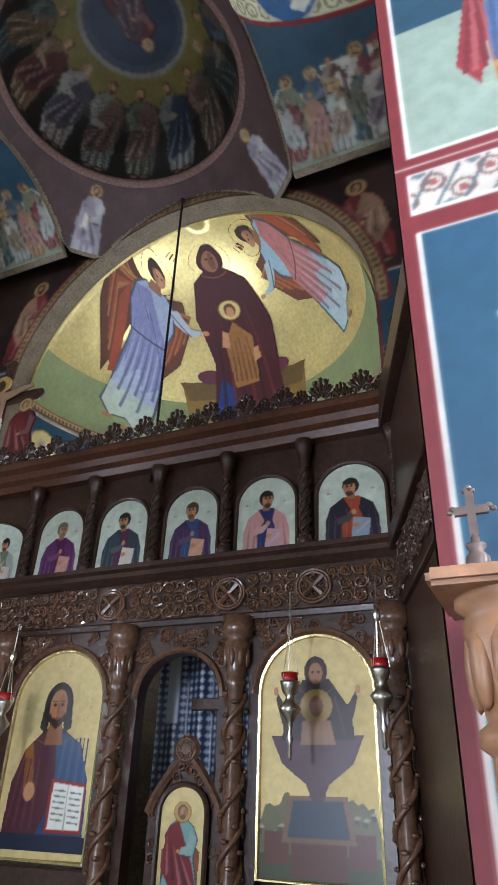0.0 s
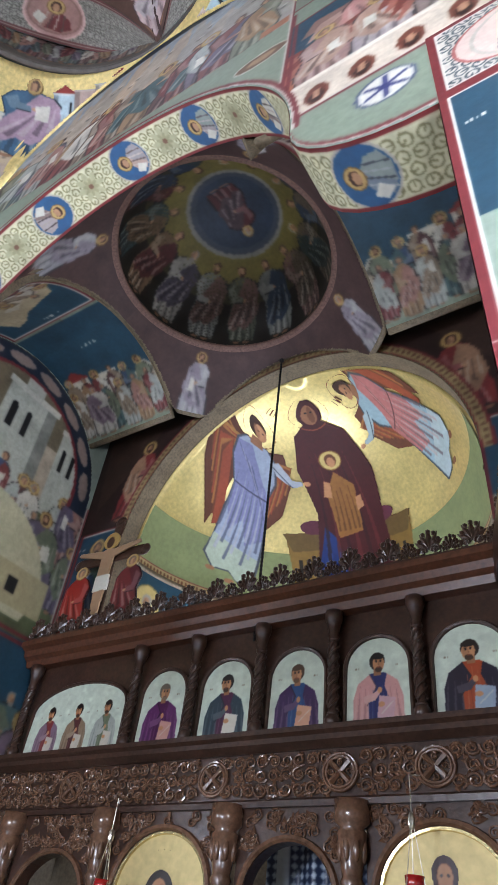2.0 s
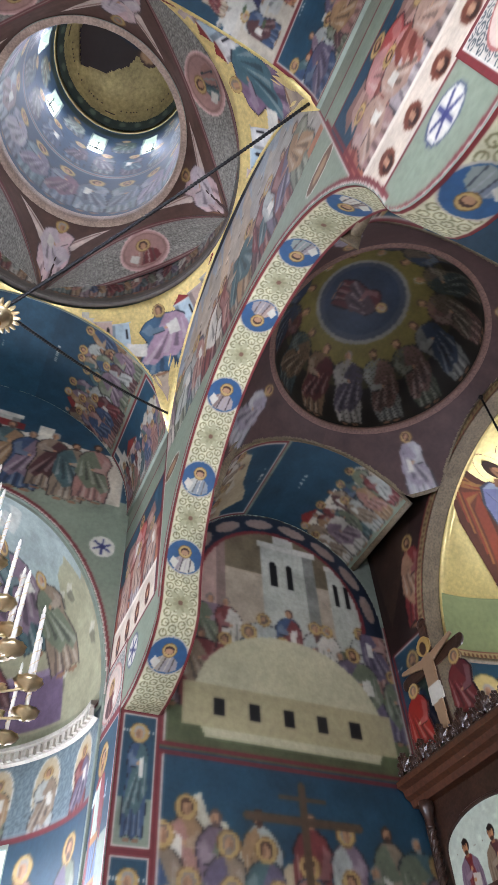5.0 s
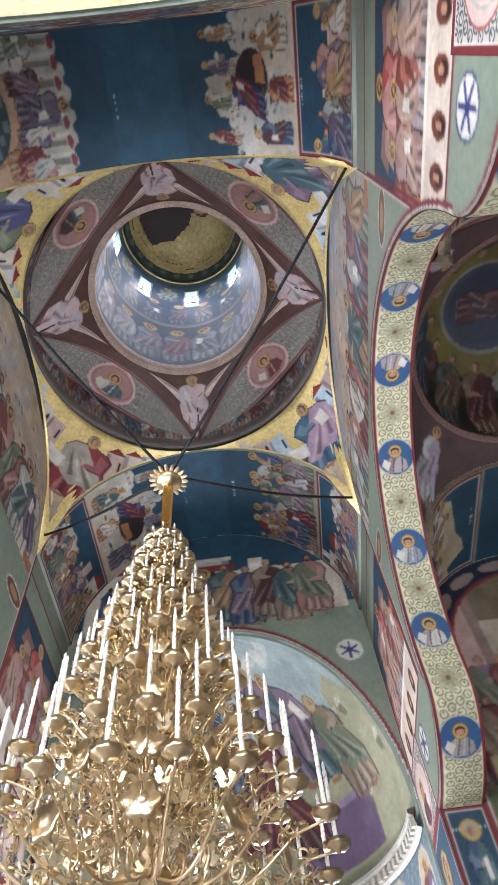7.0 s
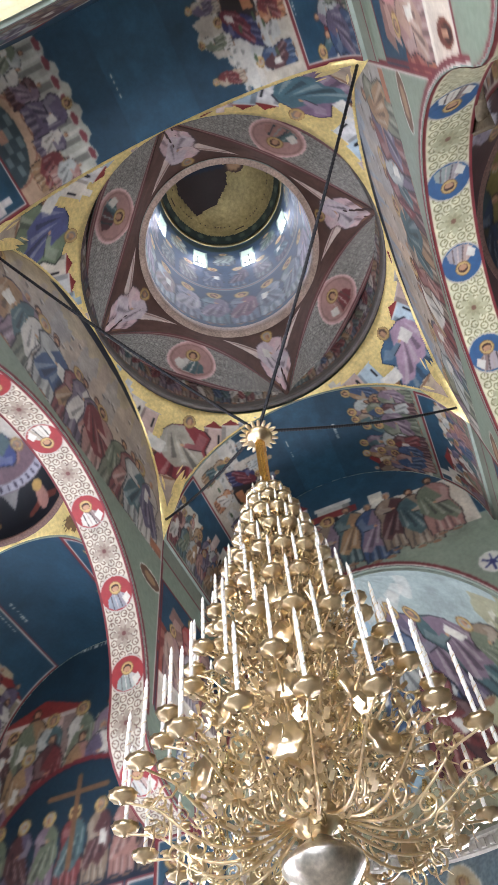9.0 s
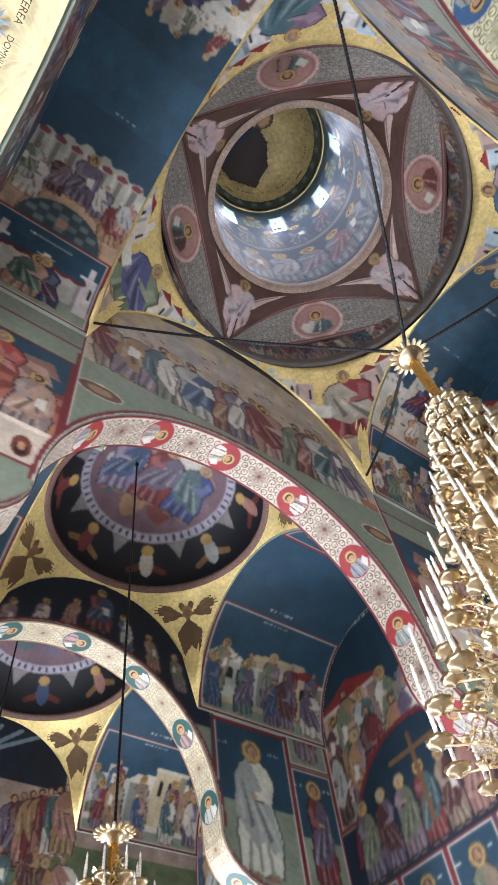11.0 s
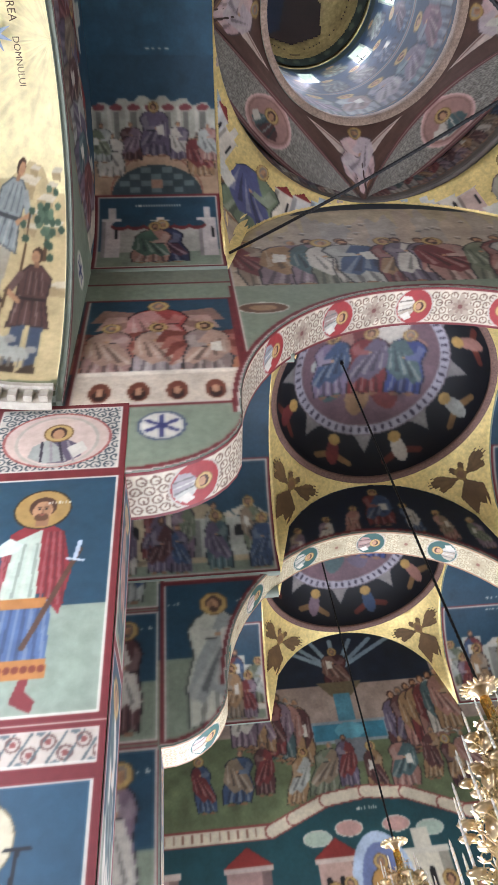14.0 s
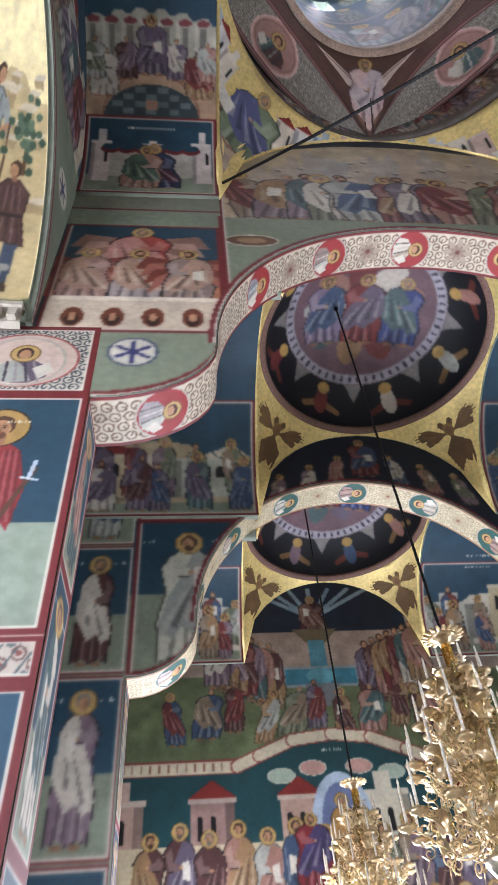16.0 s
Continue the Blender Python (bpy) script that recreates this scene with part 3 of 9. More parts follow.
def person_shape(c, x, y, h, rng, robe=None, mantle=None, halo=True, lean=0.0, seated=False, wide=1.0, wings=None):
    """A plain robed shape with a halo."""
    robe = ROBES[rng.integers(len(ROBES))] if robe is None else robe
    mantle = ROBES[rng.integers(len(ROBES))] if mantle is None else mantle
    w = h * (0.34 if not seated else 0.50) * wide
    t = 0.86 if not seated else 0.84
    P = lambda a, b: (x + a * w + lean * h * b, y + b * h)
    ink = mix(robe, DARK, 0.72)
    side = 1 if rng.random() < 0.5 else -1
    if wings is not None:
        for s in (-1, 1):
            for q in range(4):
                c.poly([P(0.2 * s, 0.78 - 0.05 * q), P((0.95 - 0.08 * q) * s, 0.86 - 0.14 * q), P((1.15 - 0.1 * q) * s, 0.62 - 0.15 * q), P((0.75 - 0.05 * q) * s, 0.6 - 0.1 * q), P(0.25 * s, 0.55)], mix(wings, WHITEP if q % 2 else DARK, 0.18))
    for s in (-0.22, 0.2):
        c.ell(*P(s, 0.015), w * 0.15, h * 0.018, mix(SKIN, BROWN, 0.4))
    body = [(-0.5, 0.03), (-0.54, 0.3), (-0.40, 0.52), (-0.5, 0.7), (-0.36, 0.79), (-0.14, t - 0.01), (0.14, t - 0.01), (0.36, 0.79), (0.5, 0.68), (0.38, 0.52), (0.54, 0.28), (0.44, 0.03), (0.2, 0.06), (0.02, 0.02), (-0.2, 0.06)]
    c.poly([P(a * 1.07, (b - 0.4) * 1.02 + 0.4) for a, b in body], ink)
    c.poly([P(a, b) for a, b in body], robe)
    for k in range(6):
        f = -0.42 + 0.84 * (k + rng.random() * 0.7) / 6
        c.poly([P(f * 0.5, 0.5), P(f - 0.04, 0.05), P(f + 0.06, 0.05)], mix(robe, WHITEP if k % 2 else DARK, 0.34))
    drape = [(-0.5, 0.7), (-0.36, 0.79), (-0.1, t - 0.02), (0.12, 0.66), (0.36, 0.48), (0.54, 0.26), (0.3, 0.17), (0.12, 0.26), (-0.12, 0.2), (-0.34, 0.3), (-0.56, 0.42)]
    c.poly([P(a * side, b) for a, b in drape], mantle)
    for k in range(5):
        f = k / 4
        a0, b0, a1, b1 = (-0.44 + 0.36 * f) * side, 0.73 - 0.03 * k, (-0.42 + 0.85 * f) * side, 0.36 - 0.04 * k
        c.poly([P(a0, b0), P(a1, b1), P(a1 + 0.1 * side, b1 + 0.03)], mix(mantle, WHITEP if k % 2 == 0 else DARK, 0.36))
    arm = rng.uniform(0.5, 0.66)
    c.poly([P(0.26 * side, 0.76), P(0.46 * side, 0.7), P(0.34 * side, arm - 0.03), P(-0.02 * side, arm - 0.02), P(0.0, arm + 0.045), P(0.2 * side, arm + 0.06)], mix(robe, WHITEP, 0.25))
    c.line(*P(0.34 * side, arm - 0.03), *P(-0.02 * side, arm - 0.02), h * 0.008, ink)
    c.ell(*P(-0.06 * side, arm + 0.01), h * 0.024, h * 0.018, SKIN)
    if rng.random() < 0.25:
        c.poly([P(-0.08 * side, arm + 0.05), P(-0.32 * side, arm + 0.08), P(-0.34 * side, arm - 0.12), P(-0.1 * side, arm - 0.1)], WHITEP)
    if halo:
        c.ell(*P(0, t + 0.055), h * 0.098, h * 0.098, mix(OCHRE, BROWN, 0.5))
        c.ell(*P(0, t + 0.055), h * 0.088, h * 0.088, (0.74, 0.58, 0.30))
    hair = mix(BROWN, (0.62, 0.6, 0.56), rng.random() ** 2)
    c.ell(*P(0, t + 0.06), h * 0.054, h * 0.062, hair)
    c.ell(*P(0.015 * side, t + 0.046), h * 0.037, h * 0.05, SKIN)
    c.ell(*P(0.06 * side, t + 0.04), h * 0.016, h * 0.04, mix(SKIN, BROWN, 0.45), 0.7)
    if rng.random() < 0.5:
        c.ell(*P(0.01 * side, t + 0.008), h * 0.03, h * 0.024, hair)


def house(c, x, y, w, h, rng, col=None):
    col = col or [(0.72, 0.56, 0.50), (0.80, 0.76, 0.66), (0.66, 0.66, 0.60), (0.60, 0.45, 0.42), (0.74, 0.66, 0.50)][rng.integers(5)]
    c.rect(x, y, w, h, col)
    c.rect(x + w * 0.78, y, w * 0.22, h, mix(col, DARK, 0.3))
    c.rect(x - w * 0.05, y + h, w * 1.1, h * 0.07, mix(col, WHITEP, 0.5))
    kind = rng.integers(3)
    if kind == 0:
        c.poly([(x - w * 0.08, y + h * 1.06), (x + w * 1.08, y + h * 1.06), (x + w * 0.5, y + h * 1.3)], (0.56, 0.14, 0.12))
    elif kind == 1:
        c.rect(x + w * 0.25, y + h * 1.06, w * 0.4, h * 0.25, mix(col, WHITEP, 0.2))
    for k in range(int(1 + w * 2)):
        xx = x + w * (0.15 + 0.6 * k / max(1, int(1 + w * 2)))
        c.rect(xx, y + h * 0.55, w * 0.12, h * 0.24, DARK)
        c.ell(xx + w * 0.06, y + h * 0.79, w * 0.06, h * 0.05, DARK)


def hill(c, x, y, w, h, rng, col=TAN):
    pts = [(x, y)]
    n = 5
    for k in range(n + 1):
        xx = x + w * k / n
        top = y + h * (0.35 + 0.65 * math.sin(math.pi * (k + 0.5) / (n + 1))) * rng.uniform(0.8, 1.1)
        pts += [(xx - w * 0.05, top * 0.96 + y * 0.04), (xx + w * 0.06, top)]
    pts.append((x + w, y))
    c.poly(pts, col)
    for k in range(n):
        xx, yy = x + w * (k + rng.uniform(0.2, 0.8)) / n, y + h * rng.uniform(0.25, 0.8)
        s = w * 0.09
        c.poly([(xx - s, yy), (xx, yy + s * 0.7), (xx + s, yy + s * 0.3), (xx + s * 0.4, yy - s * 0.2)], mix(col, WHITEP, 0.55))
        c.poly([(xx - s, yy), (xx + s * 0.4, yy - s * 0.2), (xx + s * 0.2, yy - s * 1.4), (xx - s * 0.7, yy - s)], mix(col, DARK, 0.3))


def panel(c, x, y, w, h, seed, sky=BLUE, ground=GREEN, town=3, rocks=0, n=5, size=0.5, border=True, level=0.24, rows=1, halo=0.5, text=True, seated=0.15, draw=None):
    """One framed scene: sky, ground, buildings or rocks and a group of robed shapes."""
    rng = np.random.default_rng(seed)
    s = c.sub(x, y, w, h)
    if draw:
        draw(s, w, h, rng)
        wash(s, rng, 0.05)
        if border:
            c.edging(x, y, w, h, 0.045)
        return
    s.rect(0, 0, w, h, sky)
    s.rect(0, 0, w, h * level, ground)
    if rocks:
        for k in range(rocks):
            hill(s, w * (k / rocks - 0.05), h * level * 0.7, w / rocks * 1.25, h * rng.uniform(0.4, 0.72), rng, [TAN, (0.74, 0.70, 0.60), (0.60, 0.55, 0.44), (0.78, 0.74, 0.66)][rng.integers(4)])
    if town:
        s.rect(0, h * level, w, h * 0.26, (0.66, 0.58, 0.48))
    for k in range(town):
        ww = w / town * rng.uniform(0.5, 0.85)
        house(s, w * (k + rng.uniform(0.05, 0.3)) / town, h * level, ww, h * rng.uniform(0.28, 0.55), rng)
    for r in range(rows, 0, -1):
        for k in range(n):
            ph = h * size * rng.uniform(0.88, 1.08)
            person_shape(s, w * (k + 0.5 + rng.uniform(-0.25, 0.25)) / n, h * (level * 0.28 + 0.13 * (r - 1)) + rng.uniform(-0.02, 0.02) * h, ph, rng, lean=rng.uniform(-0.12, 0.12), halo=rng.random() < halo, seated=rng.random() < seated)
    if text:
        bars(s, w * 0.35, h * 0.92, int(w * 0.3 / (h * 0.03)), h * 0.026)
    wash(s, rng, 0.05)
    if border:
        c.edging(x, y, w, h, 0.045)


def embrace(c, w, h, rng):
    """Two robed shapes meeting before a pale gate and towers."""
    c.rect(0, 0, w, h, BLUE)
    c.rect(0, 0, w, h * 0.3, GREEN)
    c.rect(w * 0.12, h * 0.28, w * 0.76, h * 0.34, (0.62, 0.60, 0.55))
    for x in (0.05, 0.8):
        house(c, w * x, h * 0.2, w * 0.14, h * 0.5, rng, (0.74, 0.68, 0.66))
    house(c, w * 0.42, h * 0.58, w * 0.14, h * 0.12, rng, (0.80, 0.74, 0.66))
    for k in range(6):
        c.ell(w * (0.2 + 0.12 * k), h * 0.64, w * 0.07, h * 0.05, (0.45, 0.14, 0.15))
        c.ell(w * (0.2 + 0.12 * k), h * 0.665, w * 0.06, h * 0.035, BLUE)
    person_shape(c, w * 0.42, h * 0.1, h * 0.6, rng, (0.16, 0.20, 0.34), (0.30, 0.16, 0.22), lean=0.1, wide=1.5)
    person_shape(c, w * 0.58, h * 0.1, h * 0.58, rng, (0.62, 0.42, 0.36), (0.25, 0.36, 0.30), lean=-0.1, wide=1.5)
    bars(c, w * 0.32, h * 0.86, 18, h * 0.028)


def temple(c, w, h, rng):
    """Seated shapes on a curved bench before a pale many-bayed wall, a chequered floor below."""
    c.rect(0, 0, w, h, BLUE)
    wall = (0.64, 0.63, 0.56)
    pts = [(0, h * 0.3)]
    for k in range(13):
        x = w * k / 12
        pts += [(x - w * 0.02, h * (0.64 + 0.07 * math.sin(math.pi * k / 12) + 0.03 * (k % 2))), (x + w * 0.025, h * (0.64 + 0.07 * math.sin(math.pi * k / 12) + 0.03 * (k % 2)))]
    c.poly(pts + [(w, h * 0.3)], wall)
    for k in range(7):
        x = w * (0.08 + 0.14 * k)
        c.rect(x, h * 0.4, w * 0.045, h * 0.23, mix(wall, DARK, 0.35))
        c.rect(x + w * 0.06, h * 0.38, w * 0.03, h * 0.28, mix(wall, WHITEP, 0.55))
        c.ell(x + w * 0.02, h * 0.655, w * 0.05, h * 0.022, (0.5, 0.2, 0.22))
    c.rect(0, 0, w, h * 0.34, (0.70, 0.55, 0.42))
    c.ell(w * 0.5, h * 0.34, w * 0.5, h * 0.12, (0.74, 0.58, 0.44))
    c.ell(w * 0.5, 0, w * 0.36, h * 0.24, (0.20, 0.27, 0.29))
    for i in range(7):
        for j in range(4):
            if (i + j) % 2:
                x, y = w * (0.2 + 0.087 * i), h * (0.01 + 0.055 * j)
                if ((x - w * 0.5) / (w * 0.36)) ** 2 + (y / (h * 0.24)) ** 2 < 0.8:
                    c.rect(x, y, w * 0.08, h * 0.05, (0.36, 0.43, 0.44))
    c.ring(w * 0.5, 0, w * 0.36, w * 0.375, (0.6, 0.36, 0.28))
    for x, y, s in ((0.3, 0.27, 0.3), (0.7, 0.27, 0.3), (0.5, 0.3, 0.4), (0.13, 0.14, 0.36), (0.87, 0.14, 0.36), (0.05, 0.26, 0.3), (0.95, 0.26, 0.3)):
        person_shape(c, w * x, h * y, h * s, rng, ROBES[rng.integers(12)], halo=x == 0.5, seated=True, lean=0.15 * (0.5 - x))
    c.rect(w * 0.45, h * 0.05, w * 0.1, h * 0.07, (0.66, 0.46, 0.36))


def cave(c, w, h, rng):
    """Pale ragged rocks against the blue with reclining and standing shapes, a manger and animals' trough."""
    c.rect(0, 0, w, h, BLUE)
    rock = (0.74, 0.70, 0.63)
    for k in range(3):
        hill(c, w * (-0.15 + 0.36 * k), h * 0.0, w * 0.55, h * (0.62 + 0.25 * (k == 1)), rng, mix(rock, (0.62, 0.54, 0.45), 0.4 * (k % 2)))
    c.rect(0, 0, w, h * 0.4, mix(rock, (0.66, 0.58, 0.46), 0.4))
    for k in range(9):
        hill(c, w * rng.uniform(-0.1, 0.9), h * rng.uniform(0.05, 0.45), w * 0.3, h * 0.2, rng, mix(rock, (0.6, 0.62, 0.62), rng.random() * 0.5))
    c.ell(w * 0.55, h * 0.42, w * 0.2, h * 0.14, (0.16, 0.13, 0.12))
    person_shape(c, w * 0.34, h * 0.3, h * 0.36, rng, (0.16, 0.17, 0.36), (0.42, 0.12, 0.16), lean=0.5, seated=True)
    c.poly([(w * 0.5, h * 0.3), (w * 0.72, h * 0.32), (w * 0.7, h * 0.4), (w * 0.52, h * 0.39)], (0.70, 0.42, 0.24))
    person_shape(c, w * 0.82, h * 0.06, h * 0.36, rng, seated=True)
    person_shape(c, w * 0.16, h * 0.05, h * 0.38, rng, wide=1.1)
    person_shape(c, w * 0.46, h * 0.02, h * 0.3, rng, (0.70, 0.42, 0.24), halo=False, seated=True)
    for k in range(4):
        person_shape(c, w * (0.12 + 0.25 * k), h * 0.55, h * 0.28, rng, mix(ROBES[rng.integers(12)], WHITEP, 0.4), lean=rng.uniform(-0.2, 0.2))
    for k in range(8):
        x, y = w * rng.random(), h * rng.uniform(0.1, 0.5)
        c.ell(x, y, w * 0.03, h * 0.012, (0.25, 0.33, 0.2))


def crowd(c, w, h, rng):
    """A tight group of robed shapes before houses, rocks behind."""
    c.rect(0, 0, w, h, BLUE)
    hill(c, -w * 0.1, h * 0.1, w * 0.6, h * 0.75, rng, (0.70, 0.66, 0.58))
    house(c, w * 0.55, h * 0.2, w * 0.25, h * 0.48, rng, (0.74, 0.60, 0.55))
    house(c, w * 0.8, h * 0.2, w * 0.18, h * 0.58, rng, (0.78, 0.75, 0.68))
    c.rect(0, 0, w, h * 0.26, GREEN)
    for r in (2, 1, 0):
        for k in range(6):
            person_shape(c, w * (0.08 + 0.165 * k + 0.04 * (r % 2)), h * (0.05 + 0.1 * r), h * 0.48, rng, halo=rng.random() < 0.35, lean=rng.uniform(-0.08, 0.08), wide=1.1)


def saint(c, x, y, w, h, seed, robe=None, mantle=None, level=0.42, border=True):
    """A single standing robed shape on blue over green."""
    rng = np.random.default_rng(seed)
    s = c.sub(x, y, w, h)
    s.rect(0, 0, w, h, BLUE)
    s.rect(0, 0, w, h * level, GREEN)
    person_shape(s, w * 0.5, h * 0.06, h * 0.84, rng, robe, mantle, wide=min(1.05, w / h * 1.7))
    bars(s, w * 0.08, h * 0.83, 4, h * 0.022)
    bars(s, w * 0.72, h * 0.83, 5, h * 0.022)
    wash(s, rng, 0.035)
    if border:
        c.edging(x, y, w, h, 0.045)


def bust(c, x, y, r, seed, field, rim=WHITEP, turn=0.0, pale=0.0):
    """A half-length shape in a round medallion."""
    rng = np.random.default_rng(seed)
    c.ell(x, y, r, r, mix(rim, BROWN, 0.2))
    c.ell(x, y, r * 0.92, r * 0.92, field)
    robe, mant = mix(ROBES[rng.integers(len(ROBES))], WHITEP, pale * 0.8), mix(ROBES[rng.integers(len(ROBES))], WHITEP, pale)
    C, S = math.cos(turn), math.sin(turn)
    P = lambda a, b: (x + (a * C - b * S) * r, y + (a * S + b * C) * r)
    c.poly([P(-0.62, -0.62), P(-0.55, -0.2), P(-0.2, 0.06), P(0.2, 0.06), P(0.55, -0.2), P(0.62, -0.62), P(0.25, -0.86), P(-0.25, -0.86)], robe)
    c.poly([P(-0.55, -0.2), P(-0.2, 0.06), P(0.1, -0.3), P(0.3, -0.8), P(-0.25, -0.86), P(-0.62, -0.62)], mant)
    for k in range(4):
        c.line(*P(-0.35 + 0.2 * k, -0.05), *P(-0.3 + 0.25 * k, -0.78), r * 0.06, mix(robe, WHITEP if k % 2 else DARK, 0.45))
    c.poly([P(0.25, -0.3), P(0.6, -0.05), P(0.75, -0.4), P(0.45, -0.7)], WHITEP)
    c.ell(*P(0, 0.3), r * 0.36, r * 0.36, mix(OCHRE, BROWN, 0.45))
    c.ell(*P(0, 0.3), r * 0.32, r * 0.32, (0.76, 0.60, 0.32))
    c.ell(*P(0, 0.3), r * 0.2, r * 0.24, BROWN)
    c.ell(*P(0, 0.25), r * 0.14, r * 0.2, SKIN)


def vine(c, x, y, w, h, rng, col, step=0.16, t=0.012):
    """Scrolling ornament over a field."""
    k, row = 0, 0
    yy = y + step / 2
    while yy < y + h:
        xx = x + step * (0.5 if row % 2 == 0 else 1.0)
        while xx < x + w:
            c.ring(xx, yy, step * 0.30, step * 0.30 + t, col)
            a = rng.uniform(0, 6.28)
            c.line(xx, yy, xx + step * 0.3 * math.cos(a), yy + step * 0.3 * math.sin(a), t, col)
            c.ell(xx + step * 0.12 * math.cos(a), yy + step * 0.12 * math.sin(a), step * 0.09, step * 0.05, col, turn=a)
            c.ell(xx + step * 0.45 * math.cos(a + 2), yy + step * 0.45 * math.sin(a + 2), step * 0.1, step * 0.05, col, turn=a)
            xx += step
        yy += step * 0.86
        row += 1


def sheet(name, c, S, parent=None, label="", keep=None, material=None, strength=0.74):
    """Lays the painted field on a surface; S maps field metres to places."""
    ny, nx = c.c.shape
    x, y, z = S(c.X, c.Y)
    co = np.stack([np.broadcast_to(x, (ny, nx)), np.broadcast_to(y, (ny, nx)), np.broadcast_to(z, (ny, nx))], -1).reshape(-1, 3)
    ok = c.c if keep is None else c.c & keep(c.X, c.Y)
    idx = np.arange(nx * ny).reshape(ny, nx)
    cell = ok[:-1, :-1] & ok[1:, :-1] & ok[:-1, 1:] & ok[1:, 1:]
    quads = np.stack([idx[:-1, :-1][cell], idx[:-1, 1:][cell], idx[1:, 1:][cell], idx[1:, :-1][cell]], -1)
    used, inv = np.unique(quads, return_inverse=True)
    quads = inv.reshape(-1, 4)
    d, cov = c.d * c.c[..., None], c.c.astype(float)
    for axis in (0, 1):
        for arr in (d, cov):
            mid = [slice(None)] * arr.ndim
            lo, hi = list(mid), list(mid)
            mid[axis], lo[axis], hi[axis] = slice(1, -1), slice(0, -2), slice(2, None)
            arr[tuple(mid)] = arr[tuple(mid)] * 0.7 + arr[tuple(lo)] * 0.15 + arr[tuple(hi)] * 0.15
    d = d / np.maximum(cov, 0.05)[..., None]
    me = bpy.data.meshes.new(name)
    me.vertices.add(len(used))
    me.vertices.foreach_set("co", co[used].ravel())
    me.loops.add(quads.size)
    me.loops.foreach_set("vertex_index", quads.ravel().astype(np.int32))
    me.polygons.add(len(quads))
    me.polygons.foreach_set("loop_start", (np.arange(len(quads)) * 4).astype(np.int32))
    me.polygons.foreach_set("use_smooth", np.ones(len(quads), bool))
    me.update(calc_edges=True)
    lay = me.color_attributes.new("paint", "FLOAT_COLOR", "POINT")
    col = np.ones((len(used), 4))
    rgb = np.clip(d.reshape(-1, 3)[used], 0, 1)
    grey = rgb.mean(1, keepdims=True)
    col[:, :3] = (np.clip((grey + (rgb - grey) * strength) * np.array((0.99, 1.0, 0.995)), 0, 1)) ** 2.2
    lay.data.foreach_set("color", col.ravel())
    me.materials.append(material or FRESCO)
    ob = new(name, me)
    if parent is not None:
        ob.parent = parent
    return tagged(ob, label)


def lifted(S, d, towards):
    """The same surface moved by d along its normal, on the side of a point."""
    def T(X, Y):
        P = np.stack(S(X, Y), -1)
        n = np.cross(np.gradient(P, axis=1), np.gradient(P, axis=0))
        n /= np.linalg.norm(n, axis=-1, keepdims=True) + 1e-9
        n *= np.sign(((np.array(towards) - P) * n).sum(-1, keepdims=True))
        P = P + n * d
        return P[..., 0], P[..., 1], P[..., 2]
    return T


LIFT = 0.006
ST = {o.name: o for o in scene.objects}


# ---- frescoes of the crossing's east and west walls ----
ARCH_LOW = np.vectorize(arch_low, excluded={1})


